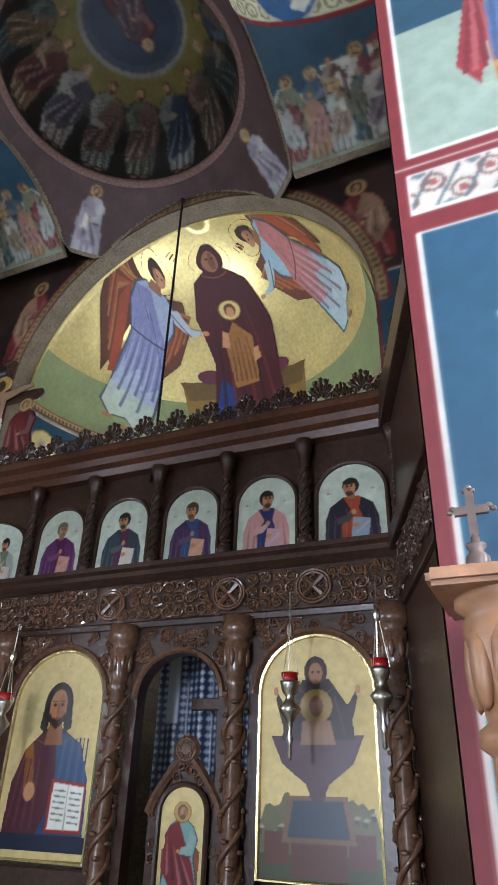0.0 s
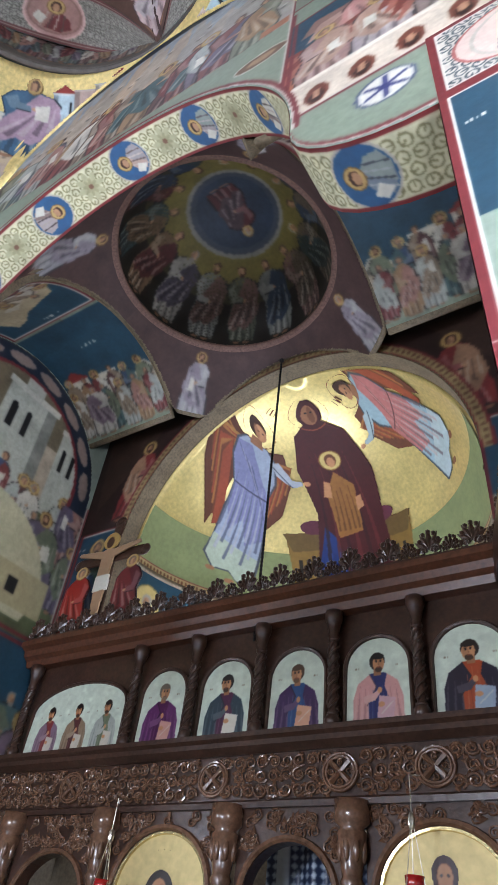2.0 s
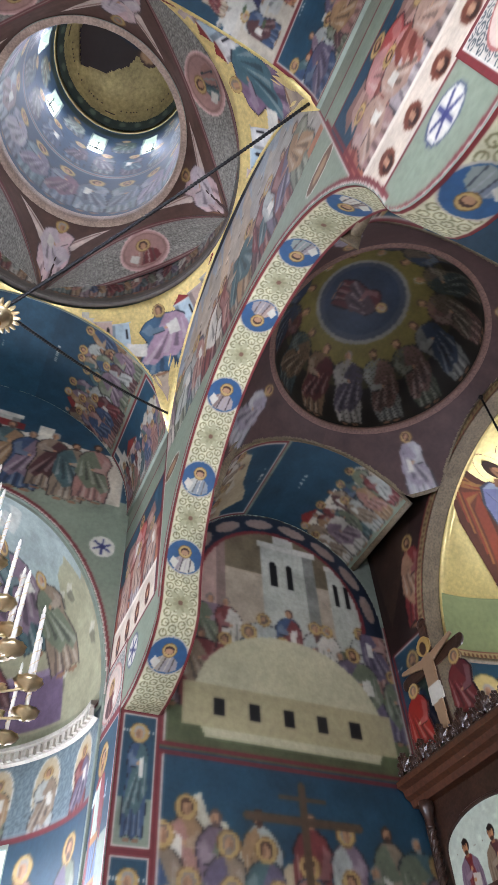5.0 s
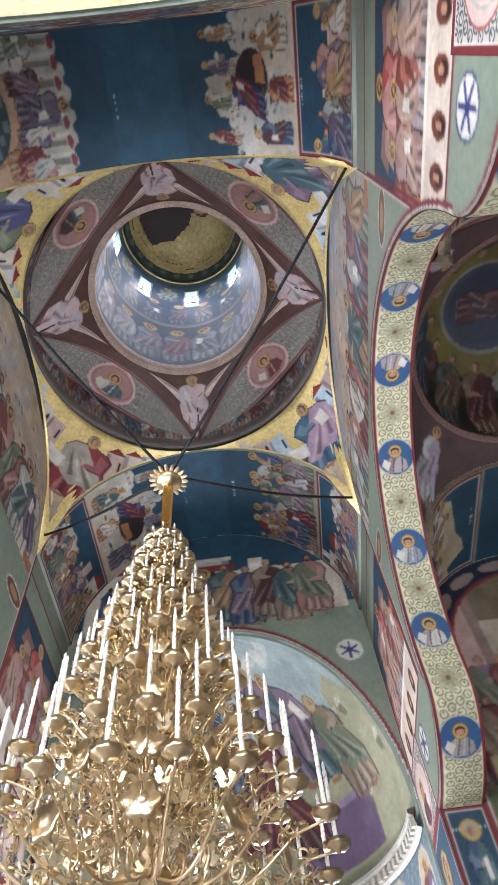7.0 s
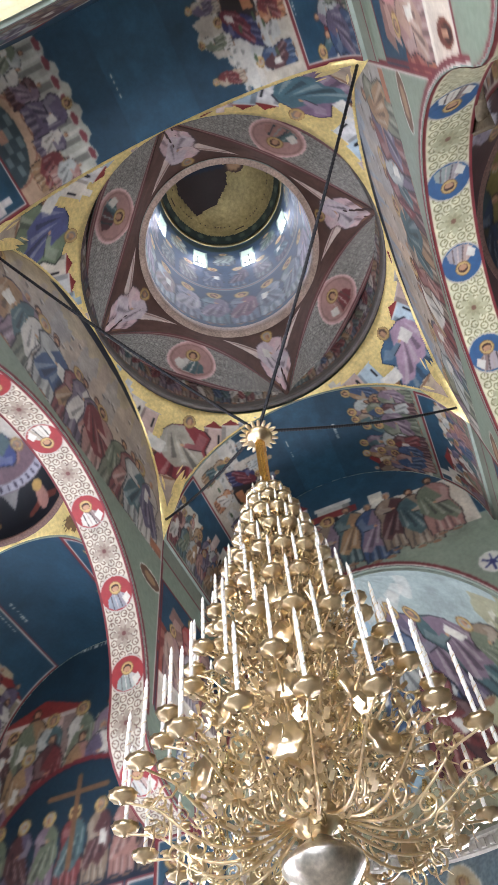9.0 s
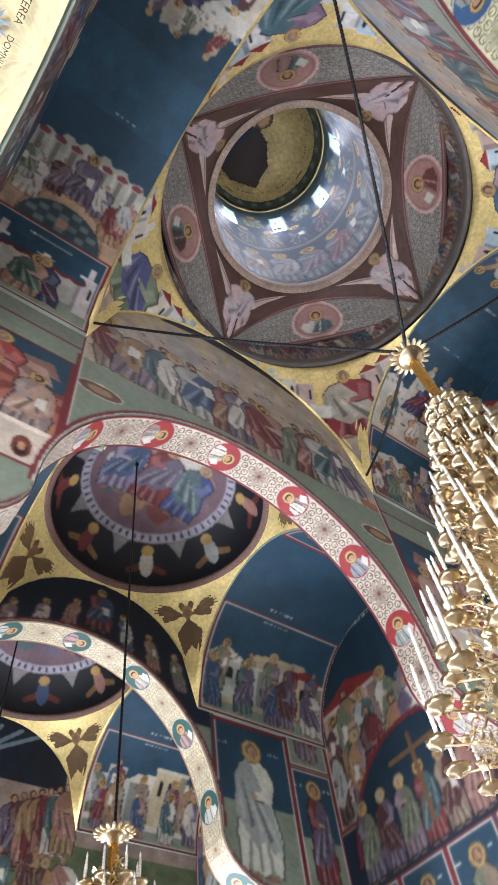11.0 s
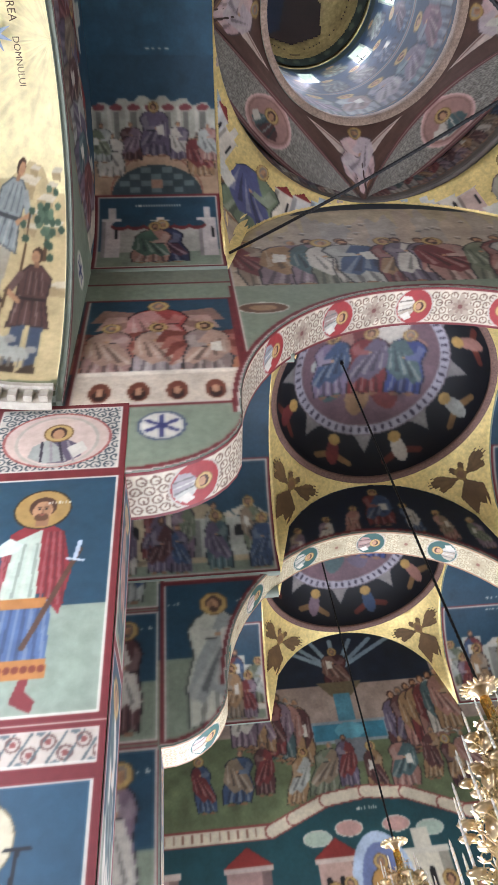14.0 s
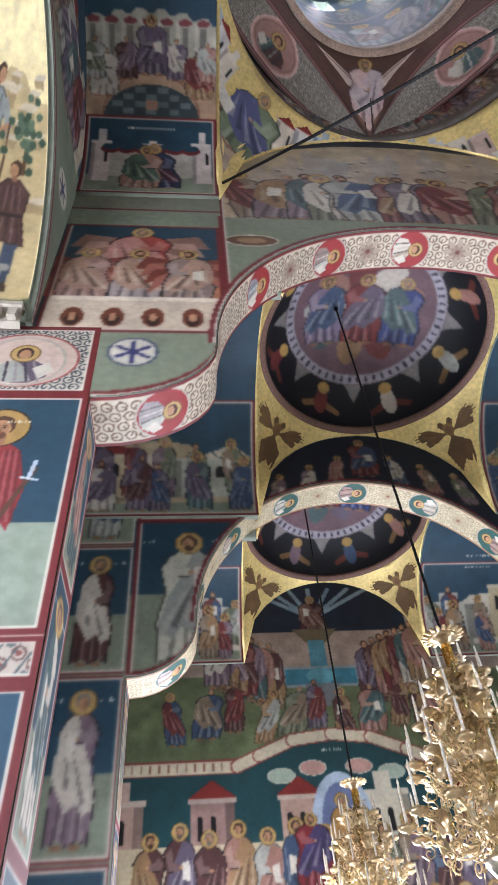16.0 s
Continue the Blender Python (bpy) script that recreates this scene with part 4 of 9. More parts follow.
def arch_face(parent, seed, y, flip, x_half, z0, z1, res, lunette, kind):
    c = Canvas(2 * x_half, z1 - z0, res, GREEN)
    rng = np.random.default_rng(seed)
    m = x_half
    sgn = -1 if flip else 1
    which = "near" if kind == "crossing" else "far"
    off, jn = OFF[which]
    Z = lambda z: z - z0
    if kind == "crossing":
        # lunette scene with people shapes on rocky ground, green below
        s = c.sub(m - 2.5, Z(9.15), 5.0, 3.0)
        s.rect(0, 0, 5, 3, GREEN)
        foot = Z_ARCH + R_ARCH + 0.16 - 9.15
        top = lambda u: SPRING - 9.15 + math.sqrt(max(0.0, HALF ** 2 - (u - 2.5) ** 2))
        s.rect(0, foot, 5, 3 - foot, lunette)
        for k in range(14):
            u = 0.1 + 0.36 * k
            hill(s, u - 0.2, foot - 0.06, 0.75, max(0.3, (top(u) - foot) * 0.95), rng, mix((0.72, 0.60, 0.48), (0.60, 0.57, 0.54), rng.random()))
        s.poly([(1.1, top(1.1) - 0.1), (1.8, top(1.8) - 0.22), (2.5, 2.72), (3.2, top(3.2) - 0.22), (3.9, top(3.9) - 0.1), (3.4, 3), (1.5, 3)], DEEP)
        for k in range(15):
            u = 0.5 + 4.0 * k / 14
            person_shape(s, u, foot - 0.08 + rng.uniform(0, 0.08), min(1.55, max(0.45, (top(u) - foot) * 0.8)), rng, mix(ROBES[rng.integers(12)], (0.6, 0.5, 0.45), 0.2), lean=rng.uniform(-0.2, 0.2), halo=k % 3 == 0, seated=k % 4 == 1)
            if k % 4 == 2:
                s.rect(u + 0.1, foot + 0.02, 0.34, 0.2, (0.66, 0.38, 0.24))
        wash(s, rng, 0.05)
        for k in (-1, 1):
            c.ell(m + k * 2.18, Z(8.54), 0.3, 0.145, WHITEP)
            c.ell(m + k * 2.18, Z(8.54), 0.28, 0.125, (0.42, 0.27, 0.18))
            c.ell(m + k * 2.18, Z(8.54), 0.16, 0.07, (0.62, 0.45, 0.3))
            c.rect(m + k * 2.5 - 0.025, Z(6.7), 0.05, 3.2, RED)
            c.rect(m + k * 2.5 + (0.025 if k < 0 else -0.04), Z(6.7), 0.015, 3.2, WHITEP)
            pw = 1.66 if (k < 0) == flip else 1.98
            x0 = m + 2.52 if k > 0 else m - 2.52 - pw
            # three red-winged shapes under a greater one, over a row of arched openings
            s = c.sub(x0, Z(6.68), pw, 2.15)
            s.rect(0, 0, pw, 2.15, BLUE)
            for j in range(9):
                a = math.pi * (j - 1) / 7
                s.poly([(pw / 2, 0.5), (pw / 2 + 0.98 * math.cos(a - 0.2), 0.75 + 0.7 * math.sin(a - 0.2)), (pw / 2 + 1.0 * math.cos(a + 0.2), 0.75 + 0.75 * math.sin(a + 0.2))], mix((0.62, 0.22, 0.16), (0.72, 0.42, 0.26), rng.random()))
            person_shape(s, pw / 2, 0.85, 1.25, rng, (0.66, 0.22, 0.2), (0.70, 0.45, 0.42), wide=1.5, wings=(0.62, 0.42, 0.36))
            for j in range(3):
                person_shape(s, pw * (0.2 + 0.3 * j), 0.5, 1.08, rng, mix(ROBES[(j * 3) % 12], WHITEP, 0.45), (0.66, 0.5, 0.42), wide=1.25, wings=(0.60, 0.24, 0.18) if j != 1 else None)
            s.rect(0.05, 0.0, pw - 0.1, 0.6, (0.80, 0.72, 0.63))
            s.rect(0.05, 0.52, pw - 0.1, 0.08, (0.86, 0.80, 0.72))
            for j in range(4):
                s.ell(pw * (0.18 + 0.215 * j), 0.24, 0.1, 0.16, (0.45, 0.2, 0.13))
                s.ell(pw * (0.18 + 0.215 * j), 0.2, 0.06, 0.1, (0.2, 0.08, 0.06))
                s.ell(pw * (0.18 + 0.215 * j), 0.24, 0.035, 0.07, (0.72, 0.5, 0.36))
            wash(s, rng, 0.04)
            c.edging(x0, Z(6.65), pw, 2.2, 0.04)
            cx = m + k * 3.32
            c.ell(cx, Z(6.36), 0.21, 0.21, (0.2, 0.24, 0.4))
            c.ell(cx, Z(6.36), 0.19, 0.19, WHITEP)
            for j in range(3):
                a = math.pi * j / 3 + 0.5
                c.line(cx - 0.15 * math.cos(a), Z(6.36) - 0.15 * math.sin(a), cx + 0.15 * math.cos(a), Z(6.36) + 0.15 * math.sin(a), 0.035, (0.14, 0.16, 0.42))
    else:
        for k in (-1, 1):
            x0 = m + JAMB if k > 0 else 0.0
            for q in range(4):
                saint(c, x0, Z(1.9 + 1.95 * q), x_half - JAMB, 1.95, seed + 60 + 5 * q + k)
        s = c.sub(m - 2.3, Z(8.0), 4.6, 2.6)
        s.rect(0, 0, 4.6, 2.6, DEEP)
        person_shape(s, 2.3, 1.1, 0.9, rng, ROBES[0], ROBES[1], seated=True)
        for k in (-1, 1):
            for j in range(3):
                person_shape(s, 2.3 + k * (0.55 + 0.5 * j), 0.9 - 0.22 * j, 0.7, rng, lean=-0.2 * k)
            x0 = m + 2.1 if k > 0 else m - 3.61
            panel(c, x0, Z(8.2), 1.51, 2.0, seed + k, town=2, n=5, size=0.62, rows=2)
            saint(c, x0, Z(5.75), 1.51, 2.45, seed + 40 + k, (0.74, 0.74, 0.66), (0.56, 0.58, 0.56), level=0.48)
    # red rim along the arch
    A, ZZ = sgn * (c.X - m), c.Y + z0
    rim = np.hypot(A - off, ZZ - Z_ARCH) - R_ARCH
    up = ZZ > Z_ARCH
    c.put((slice(None), slice(None)), up & (rim < 0.075) & (rim > 0), RED)
    c.put((slice(None), slice(None)), up & (rim < 0.03) & (rim > 0), WHITEP)
    low = ARCH_LOW(A, which)
    corb = (np.abs(A - off) > R_ARCH) & (A < JAMB) & (A > -jn) & (ZZ <= Z_ARCH + 0.05)
    c.put((slice(None), slice(None)), corb & (ZZ - low < 0.07), RED)
    c.put((slice(None), slice(None)), corb & (ZZ - low < 0.025), WHITEP)

    def keep(X, Y):
        a, z = np.abs(X - m), Y + z0
        if kind == "crossing":
            top = np.where(a < HALF, SPRING + np.sqrt(np.maximum(0, HALF ** 2 - a * a)) - 0.01, SPRING)
        else:
            top = np.where(a < BAY, Z_BAY + np.sqrt(np.maximum(0, BAY ** 2 - a * a)), 12.0)
        return (z > np.where(low > 0, low + 0.004, 0)) & (z < top)
    sheet("fresco", c, lambda X, Y: (CX + sgn * (X - m), y, Y + z0), parent, "fresco of robed groups and ornament round the arch", keep)


class Smaller:
    """Draws on a field at a smaller scale about one of its points."""
    def __init__(self, field, x, y, k):
        self.field, self.k = field, k
        self.at = lambda a, b: (x + (a - x) * k, y + (b - y) * k)

    def poly(self, pts, col, *alpha):
        self.field.poly([self.at(*p) for p in pts], col, *alpha)

    def ell(self, x, y, rx, ry, col, *alpha):
        self.field.ell(*self.at(x, y), rx * self.k, ry * self.k, col, *alpha)

    def rect(self, x, y, w, h, col, *alpha):
        self.field.rect(*self.at(x, y), w * self.k, h * self.k, col, *alpha)

    def ring(self, x, y, r0, r1, col, *alpha):
        self.field.ring(*self.at(x, y), r0 * self.k, r1 * self.k, col, *alpha)

    def line(self, x0, y0, x1, y1, t, col, *alpha):
        self.field.line(*self.at(x0, y0), *self.at(x1, y1), t * self.k, col, *alpha)


PIER = 1.13                               # width of a pier panel


def pier_face(parent, y, flip, side, seed, extra=0.0):
    """Close painted panels on the pier beside the arch: ornament, a standing robed shape, a frieze, another."""
    w = PIER
    z0 = 1.2
    c = Canvas(w, 6.72 - z0, 125 if (side < 0) == flip and not extra else 60, GREEN)
    rng = np.random.default_rng(seed)
    # ornament with an oval bust
    s = c.sub(0, 5.77 - z0, w, 0.95)
    s.rect(0, 0, w, 0.95, (0.74, 0.70, 0.64))
    vine(s, 0.05, 0.05, w - 0.1, 0.85, rng, (0.20, 0.26, 0.30), 0.10, 0.013)
    s.ell(w / 2, 0.46, 0.44, 0.37, (0.66, 0.3, 0.28))
    s.ell(w / 2, 0.46, 0.42, 0.35, (0.78, 0.66, 0.60))
    bust(s, w / 2, 0.44, 0.34, seed + 1, (0.80, 0.68, 0.62))
    c.edging(0, 5.77 - z0, w, 0.95, 0.05)
    # standing shape in a red cloak over a pale tunic and blue skirt
    s = c.sub(0, 3.72 - z0, w, 2.05)
    s.rect(0, 0, w, 2.05, BLUE)
    s.rect(0, 0, w, 0.78, (0.50, 0.56, 0.49))
    h, m = 1.78, w / 2
    P = lambda a, b: (m + a * h * 0.78, 0.1 + b * h * 0.98)
    cloak = (0.56, 0.14, 0.17)
    for k in (-1, 1):
        s.poly([P(0.05 * k, 0.12), P(0.02 * k, 0.02), P(0.11 * k, -0.02), P(0.12 * k, 0.02), P(0.075 * k, 0.06), P(0.085 * k, 0.12)], (0.5, 0.15, 0.17))
    s.poly([P(-0.17, 0.12), P(-0.22, 0.2), P(-0.15, 0.5), P(-0.13, 0.76), P(-0.04, 0.82), P(0.04, 0.82), P(0.13, 0.76), P(0.19, 0.55), P(0.16, 0.35), P(0.08, 0.45), P(-0.08, 0.45)], cloak)
    for k in range(6):
        s.line(*P(-0.1 - 0.01 * k, 0.7), *P(-0.2 + 0.025 * k, 0.17), 0.022, mix(cloak, WHITEP if k % 2 else DARK, 0.2))
        s.line(*P(0.05 + 0.015 * k, 0.76), *P(0.07 + 0.02 * k, 0.4), 0.018, mix(cloak, DARK if k % 2 else WHITEP, 0.2))
    s.poly([P(-0.13, 0.11), P(-0.12, 0.42), P(0.12, 0.42), P(0.14, 0.11)], (0.25, 0.36, 0.55))
    for k in range(8):
        s.line(*P(-0.1 + 0.028 * k, 0.42), *P(-0.12 + 0.034 * k, 0.16), 0.02, mix((0.25, 0.36, 0.55), WHITEP if k % 2 else DARK, 0.22))
    s.poly([P(-0.135, 0.1), P(-0.13, 0.175), P(0.14, 0.175), P(0.145, 0.1)], (0.70, 0.42, 0.17))
    for k in range(8):
        s.ell(*P(-0.115 + 0.034 * k, 0.138), 0.02, 0.026, (0.5, 0.2, 0.12))
    s.poly([P(-0.12, 0.4), P(-0.1, 0.72), P(0.02, 0.78), P(0.05, 0.4)], (0.66, 0.72, 0.64))
    for k in range(4):
        s.line(*P(-0.08 + 0.03 * k, 0.7), *P(-0.1 + 0.04 * k, 0.44), 0.02, mix((0.66, 0.72, 0.64), DARK if k % 2 else WHITEP, 0.22))
    s.poly([P(-0.12, 0.385), P(-0.12, 0.43), P(0.1, 0.43), P(0.1, 0.385)], (0.70, 0.42, 0.17))
    s.poly([P(-0.13, 0.74), P(-0.22, 0.66), P(-0.2, 0.63), P(-0.08, 0.66), P(-0.06, 0.7)], (0.70, 0.76, 0.70))
    s.line(*P(0.03, 0.22), *P(0.22, 0.66), 0.035, (0.34, 0.22, 0.16))
    s.line(*P(0.16, 0.615), *P(0.24, 0.6), 0.02, (0.7, 0.74, 0.78))
    s.line(*P(0.2, 0.62), *P(0.215, 0.7), 0.03, (0.66, 0.72, 0.80))
    s.ell(*P(0, 0.90), 0.205, 0.205, (0.22, 0.16, 0.1))
    s.ell(*P(0, 0.90), 0.192, 0.192, (0.66, 0.50, 0.24))
    s.ell(*P(0, 0.912), 0.098, 0.105, (0.30, 0.17, 0.11))
    s.rect(*P(-0.025, 0.80), 0.09, 0.09, mix(SKIN, BROWN, 0.3))
    s.ell(*P(0, 0.89), 0.07, 0.1, SKIN)
    s.ell(*P(0.018, 0.89), 0.03, 0.08, mix(SKIN, BROWN, 0.3), 0.6)
    s.ell(*P(0, 0.852), 0.05, 0.04, (0.38, 0.23, 0.15))
    s.ell(*P(0, 0.866), 0.022, 0.01, (0.55, 0.28, 0.22))
    for e in (-0.018, 0.018):
        s.ell(*P(e, 0.9), 0.012, 0.008, DARK)
        s.line(*P(e - 0.01, 0.912), *P(e + 0.01, 0.912), 0.008, (0.25, 0.14, 0.09))
    s.line(*P(0, 0.9), *P(0.003, 0.878), 0.01, mix(SKIN, BROWN, 0.5))
    bars(s, 0.1, 1.62, 4, 0.035)
    bars(s, 0.6, 1.72, 7, 0.03)
    wash(s, rng, 0.02)
    c.edging(0, 3.72 - z0, w, 2.05, 0.045)
    # frieze of palmettes
    s = c.sub(0, 3.46 - z0, w, 0.26)
    s.rect(0, 0, w, 0.26, (0.72, 0.66, 0.60))
    for k in range(13):
        x, up = 0.03 + 0.09 * k, k % 2
        s.ring(x, 0.10 + 0.06 * up, 0.030, 0.042, (0.42, 0.30, 0.28))
        s.ell(x, 0.10 + 0.06 * up, 0.017, 0.017, (0.55, 0.26, 0.24))
        s.line(x, 0.05, x + 0.045, 0.13, 0.012, (0.30, 0.36, 0.38))
        s.line(x + 0.045, 0.13, x + 0.09, 0.21, 0.012, (0.30, 0.36, 0.38))
        s.ell(x + 0.045, 0.21 - 0.16 * up, 0.024, 0.014, (0.34, 0.40, 0.42))
    c.edging(0, 3.46 - z0, w, 0.26, 0.035)
    # lower panel: pale bearded shape with a white halo
    s = c.sub(0, 0, w, 3.46 - z0)
    s.rect(0, 0, w, 3, (0.12, 0.29, 0.40))
    ground, m, t = s, w / 2, 3.46 - z0 - 0.5
    s = Smaller(ground, m, t + 0.34, 0.62)
    s.poly([(m - 0.5, 0), (m - 0.4, t - 0.35), (m - 0.12, t - 0.12), (m + 0.12, t - 0.12), (m + 0.4, t - 0.35), (m + 0.5, 0)], (0.82, 0.80, 0.74))
    for k in range(5):
        for j in range(4):
            s.rect(m - 0.4 + 0.2 * k - 0.03, t - 0.5 - 0.28 * j, 0.09, 0.09, (0.10, 0.12, 0.2) if (k + j) % 2 else (0.55, 0.2, 0.15))
    s.ell(m, t + 0.12, 0.3, 0.3, (0.5, 0.42, 0.3))
    s.ell(m, t + 0.12, 0.285, 0.285, (0.78, 0.72, 0.58))
    s.ell(m, t + 0.08, 0.14, 0.19, (0.80, 0.78, 0.74))
    s.ell(m, t + 0.11, 0.105, 0.13, SKIN)
    s.poly([(m - 0.13, t + 0.2), (m - 0.14, t + 0.36), (m, t + 0.4), (m + 0.14, t + 0.36), (m + 0.13, t + 0.2)], (0.68, 0.52, 0.34))
    s.ell(m, t - 0.06, 0.1, 0.15, (0.66, 0.65, 0.62))
    for k in range(5):
        s.line(m - 0.06 + 0.03 * k, t + 0.02, m - 0.05 + 0.025 * k, t - 0.17, 0.012, (0.84, 0.83, 0.8))
    s.ell(m, t + 0.045, 0.07, 0.025, (0.76, 0.75, 0.72))
    s.ell(m, t + 0.03, 0.03, 0.01, (0.55, 0.3, 0.25))
    for e in (-0.04, 0.04):
        s.ell(m + e, t + 0.13, 0.018, 0.009, DARK)
        s.line(m + e - 0.028, t + 0.158, m + e + 0.028, t + 0.158, 0.012, (0.5, 0.46, 0.42))
        s.line(m + e * 2.3, t + 0.2, m + e * 2.6, t + 0.36, 0.014, (0.45, 0.22, 0.15))
    s.line(m, t + 0.135, m + 0.006, t + 0.075, 0.016, mix(SKIN, BROWN, 0.45))
    s.line(m - 0.13, t + 0.215, m + 0.13, t + 0.215, 0.03, (0.5, 0.26, 0.16))
    s.ell(m, t + 0.3, 0.045, 0.05, (0.5, 0.2, 0.16))
    bars(s, 0.03, t - 0.12, 6, 0.045)
    s.line(m + 0.3, t - 0.4, m + 0.33, t + 0.05, 0.03, (0.08, 0.1, 0.14))
    s.line(m + 0.24, t + 0.06, m + 0.42, t + 0.06, 0.03, (0.08, 0.1, 0.14))
    wash(ground, rng, 0.02)
    c.edging(0, 0, w, 3.46 - z0, 0.045)
    sgn = -1 if flip else 1
    off = (JAMB if side > 0 else -JAMB - PIER) + extra
    sheet("fresco", c, lambda X, Y: (CX + sgn * (X + off), y, Y + z0), parent, "fresco panels of standing robed shapes on blue with red borders")


for nm, y, flip, lun, seed in (("wall_west_arch", Y_W + LIFT, True, TAN, 11), ("wall_east_arch", Y_E - LIFT, False, (0.55, 0.58, 0.62), 23)):
    arch_face(ST[nm], seed, y, flip, 4.5, 5.7, RING, 54, lun, "crossing")
    pier_face(ST[nm], y - (-1 if flip else 1) * 0.003, flip, -1 if flip else 1, seed * 3 + 7, (-1 if flip else 1) * PIER)
    for side in (-1, 1):
        pier_face(ST[nm], y - (-1 if flip else 1) * 0.003, flip, side, seed * 3 + side)
arch_face(ST["wall_west_arch_2"], 37, Y_W2 + LIFT, True, WIDE, 1.9, 10.8, 38, DEEP, "bay")


# soffits of the three inner arches: medallions on scroll ornament
MEDALLIONS = ((-6.55, 6.02), (-6.14, 7.08), (-5.46, 7.94), (-4.62, 8.58), (-3.65, 8.95), (-2.58, 8.75), (-1.70, 7.95), (-0.74, 6.0))


def soffit(parent, y0, y1, field, scroll, med, rim, seed, edge, which="near"):
    line = arch_line(40, which)
    pa, pz = np.array([p[0] for p in line]), np.array([p[1] for p in line])
    s = np.concatenate([[0], np.cumsum(np.hypot(np.diff(pa), np.diff(pz)))])
    L, w = s[-1], abs(y1 - y0)
    c = Canvas(L, w, 110, field)
    rng = np.random.default_rng(seed)
    vine(c, 0, 0.05, L, w - 0.1, rng, scroll, 0.115, 0.013)
    wash(c, rng, 0.04)
    at = [s[np.argmin(np.hypot(pa + CX - x, pz - z))] for x, z in MEDALLIONS] if which == "near" else [L * (k + 0.5) / 9 for k in range(9)]
    for k, x in enumerate(at):
        bust(c, x, w / 2, 0.245, seed + k, med, rim, pale=0.5, turn=-math.pi / 2 if x < L / 2 else math.pi / 2)
        if k:
            xx = (x + at[k - 1]) / 2
            for r in (0.17, 0.1):
                for j in range(8):
                    a = math.pi * (j + 0.5 * (r < 0.15)) / 4
                    c.ell(xx + r * 0.6 * math.cos(a), w / 2 + r * 0.6 * math.sin(a), r * 0.42, r * 0.2, mix(scroll, field, 0.6 if r > 0.15 else 0.35), turn=a)
            c.ell(xx, w / 2, 0.03, 0.03, mix(scroll, RED, 0.4))
    c.rect(0, 0, L, 0.03, edge)
    c.rect(0, w - 0.03, L, 0.03, edge)
    nx_, nz_ = np.gradient(pz, s), -np.gradient(pa, s)

    def S(X, Y):
        a, z = np.interp(X, s, pa), np.interp(X, s, pz)
        ln = np.hypot(np.interp(X, s, nx_), np.interp(X, s, nz_)) + 1e-9
        return CX + a + LIFT * np.interp(X, s, nx_) / ln, y0 + (y1 - y0) * Y / w, z + LIFT * np.interp(X, s, nz_) / ln
    sheet("fresco", c, S, parent, "painted arch soffit with round medallions on scrollwork")


soffit(ST["wall_east_arch"], Y_E, Y_E + THICK, (0.80, 0.77, 0.60), (0.50, 0.47, 0.30), (0.15, 0.33, 0.53), WHITEP, 100, (0.5, 0.12, 0.13))
soffit(ST["wall_west_arch"], Y_W, Y_W - THICK, (0.76, 0.71, 0.61), (0.44, 0.32, 0.27), (0.64, 0.14, 0.15), WHITEP, 130, RED)
soffit(ST["wall_west_arch_2"], Y_W2, Y_W2 - THICK, (0.76, 0.71, 0.56), (0.60, 0.52, 0.38), (0.12, 0.34, 0.32), WHITEP, 160, (0.6, 0.42, 0.3), "far")


# jambs of the piers under the corbels: narrow standing shapes
def jamb(parent, x, y0, y1, seed):
    w = abs(y1 - y0)
    c = Canvas(w, 4.5, 60, BLUE)
    for k in range(3):
        saint(c, 0, 1.5 * k, w, 1.5, seed + k, level=0.35)
    sgn = -1 if x > CX else 1
    sheet("fresco", c, lambda X, Y: (x + sgn * LIFT, y0 + (y1 - y0) * X / w, Y + Z_CORB - 4.5), parent, "narrow fresco of standing robed shapes on the pier's side")


for nm, y in (("wall_west_arch", Y_W - THICK), ("wall_east_arch", Y_E), ("wall_west_arch_2", Y_W2 - THICK)):
    for k in (-1, 1):
        jamb(ST[nm], CX + JAMB if k > 0 else CX - OFF["far" if nm.endswith("2") else "near"][1], y, y + THICK, 300 + int(10 * k + y))


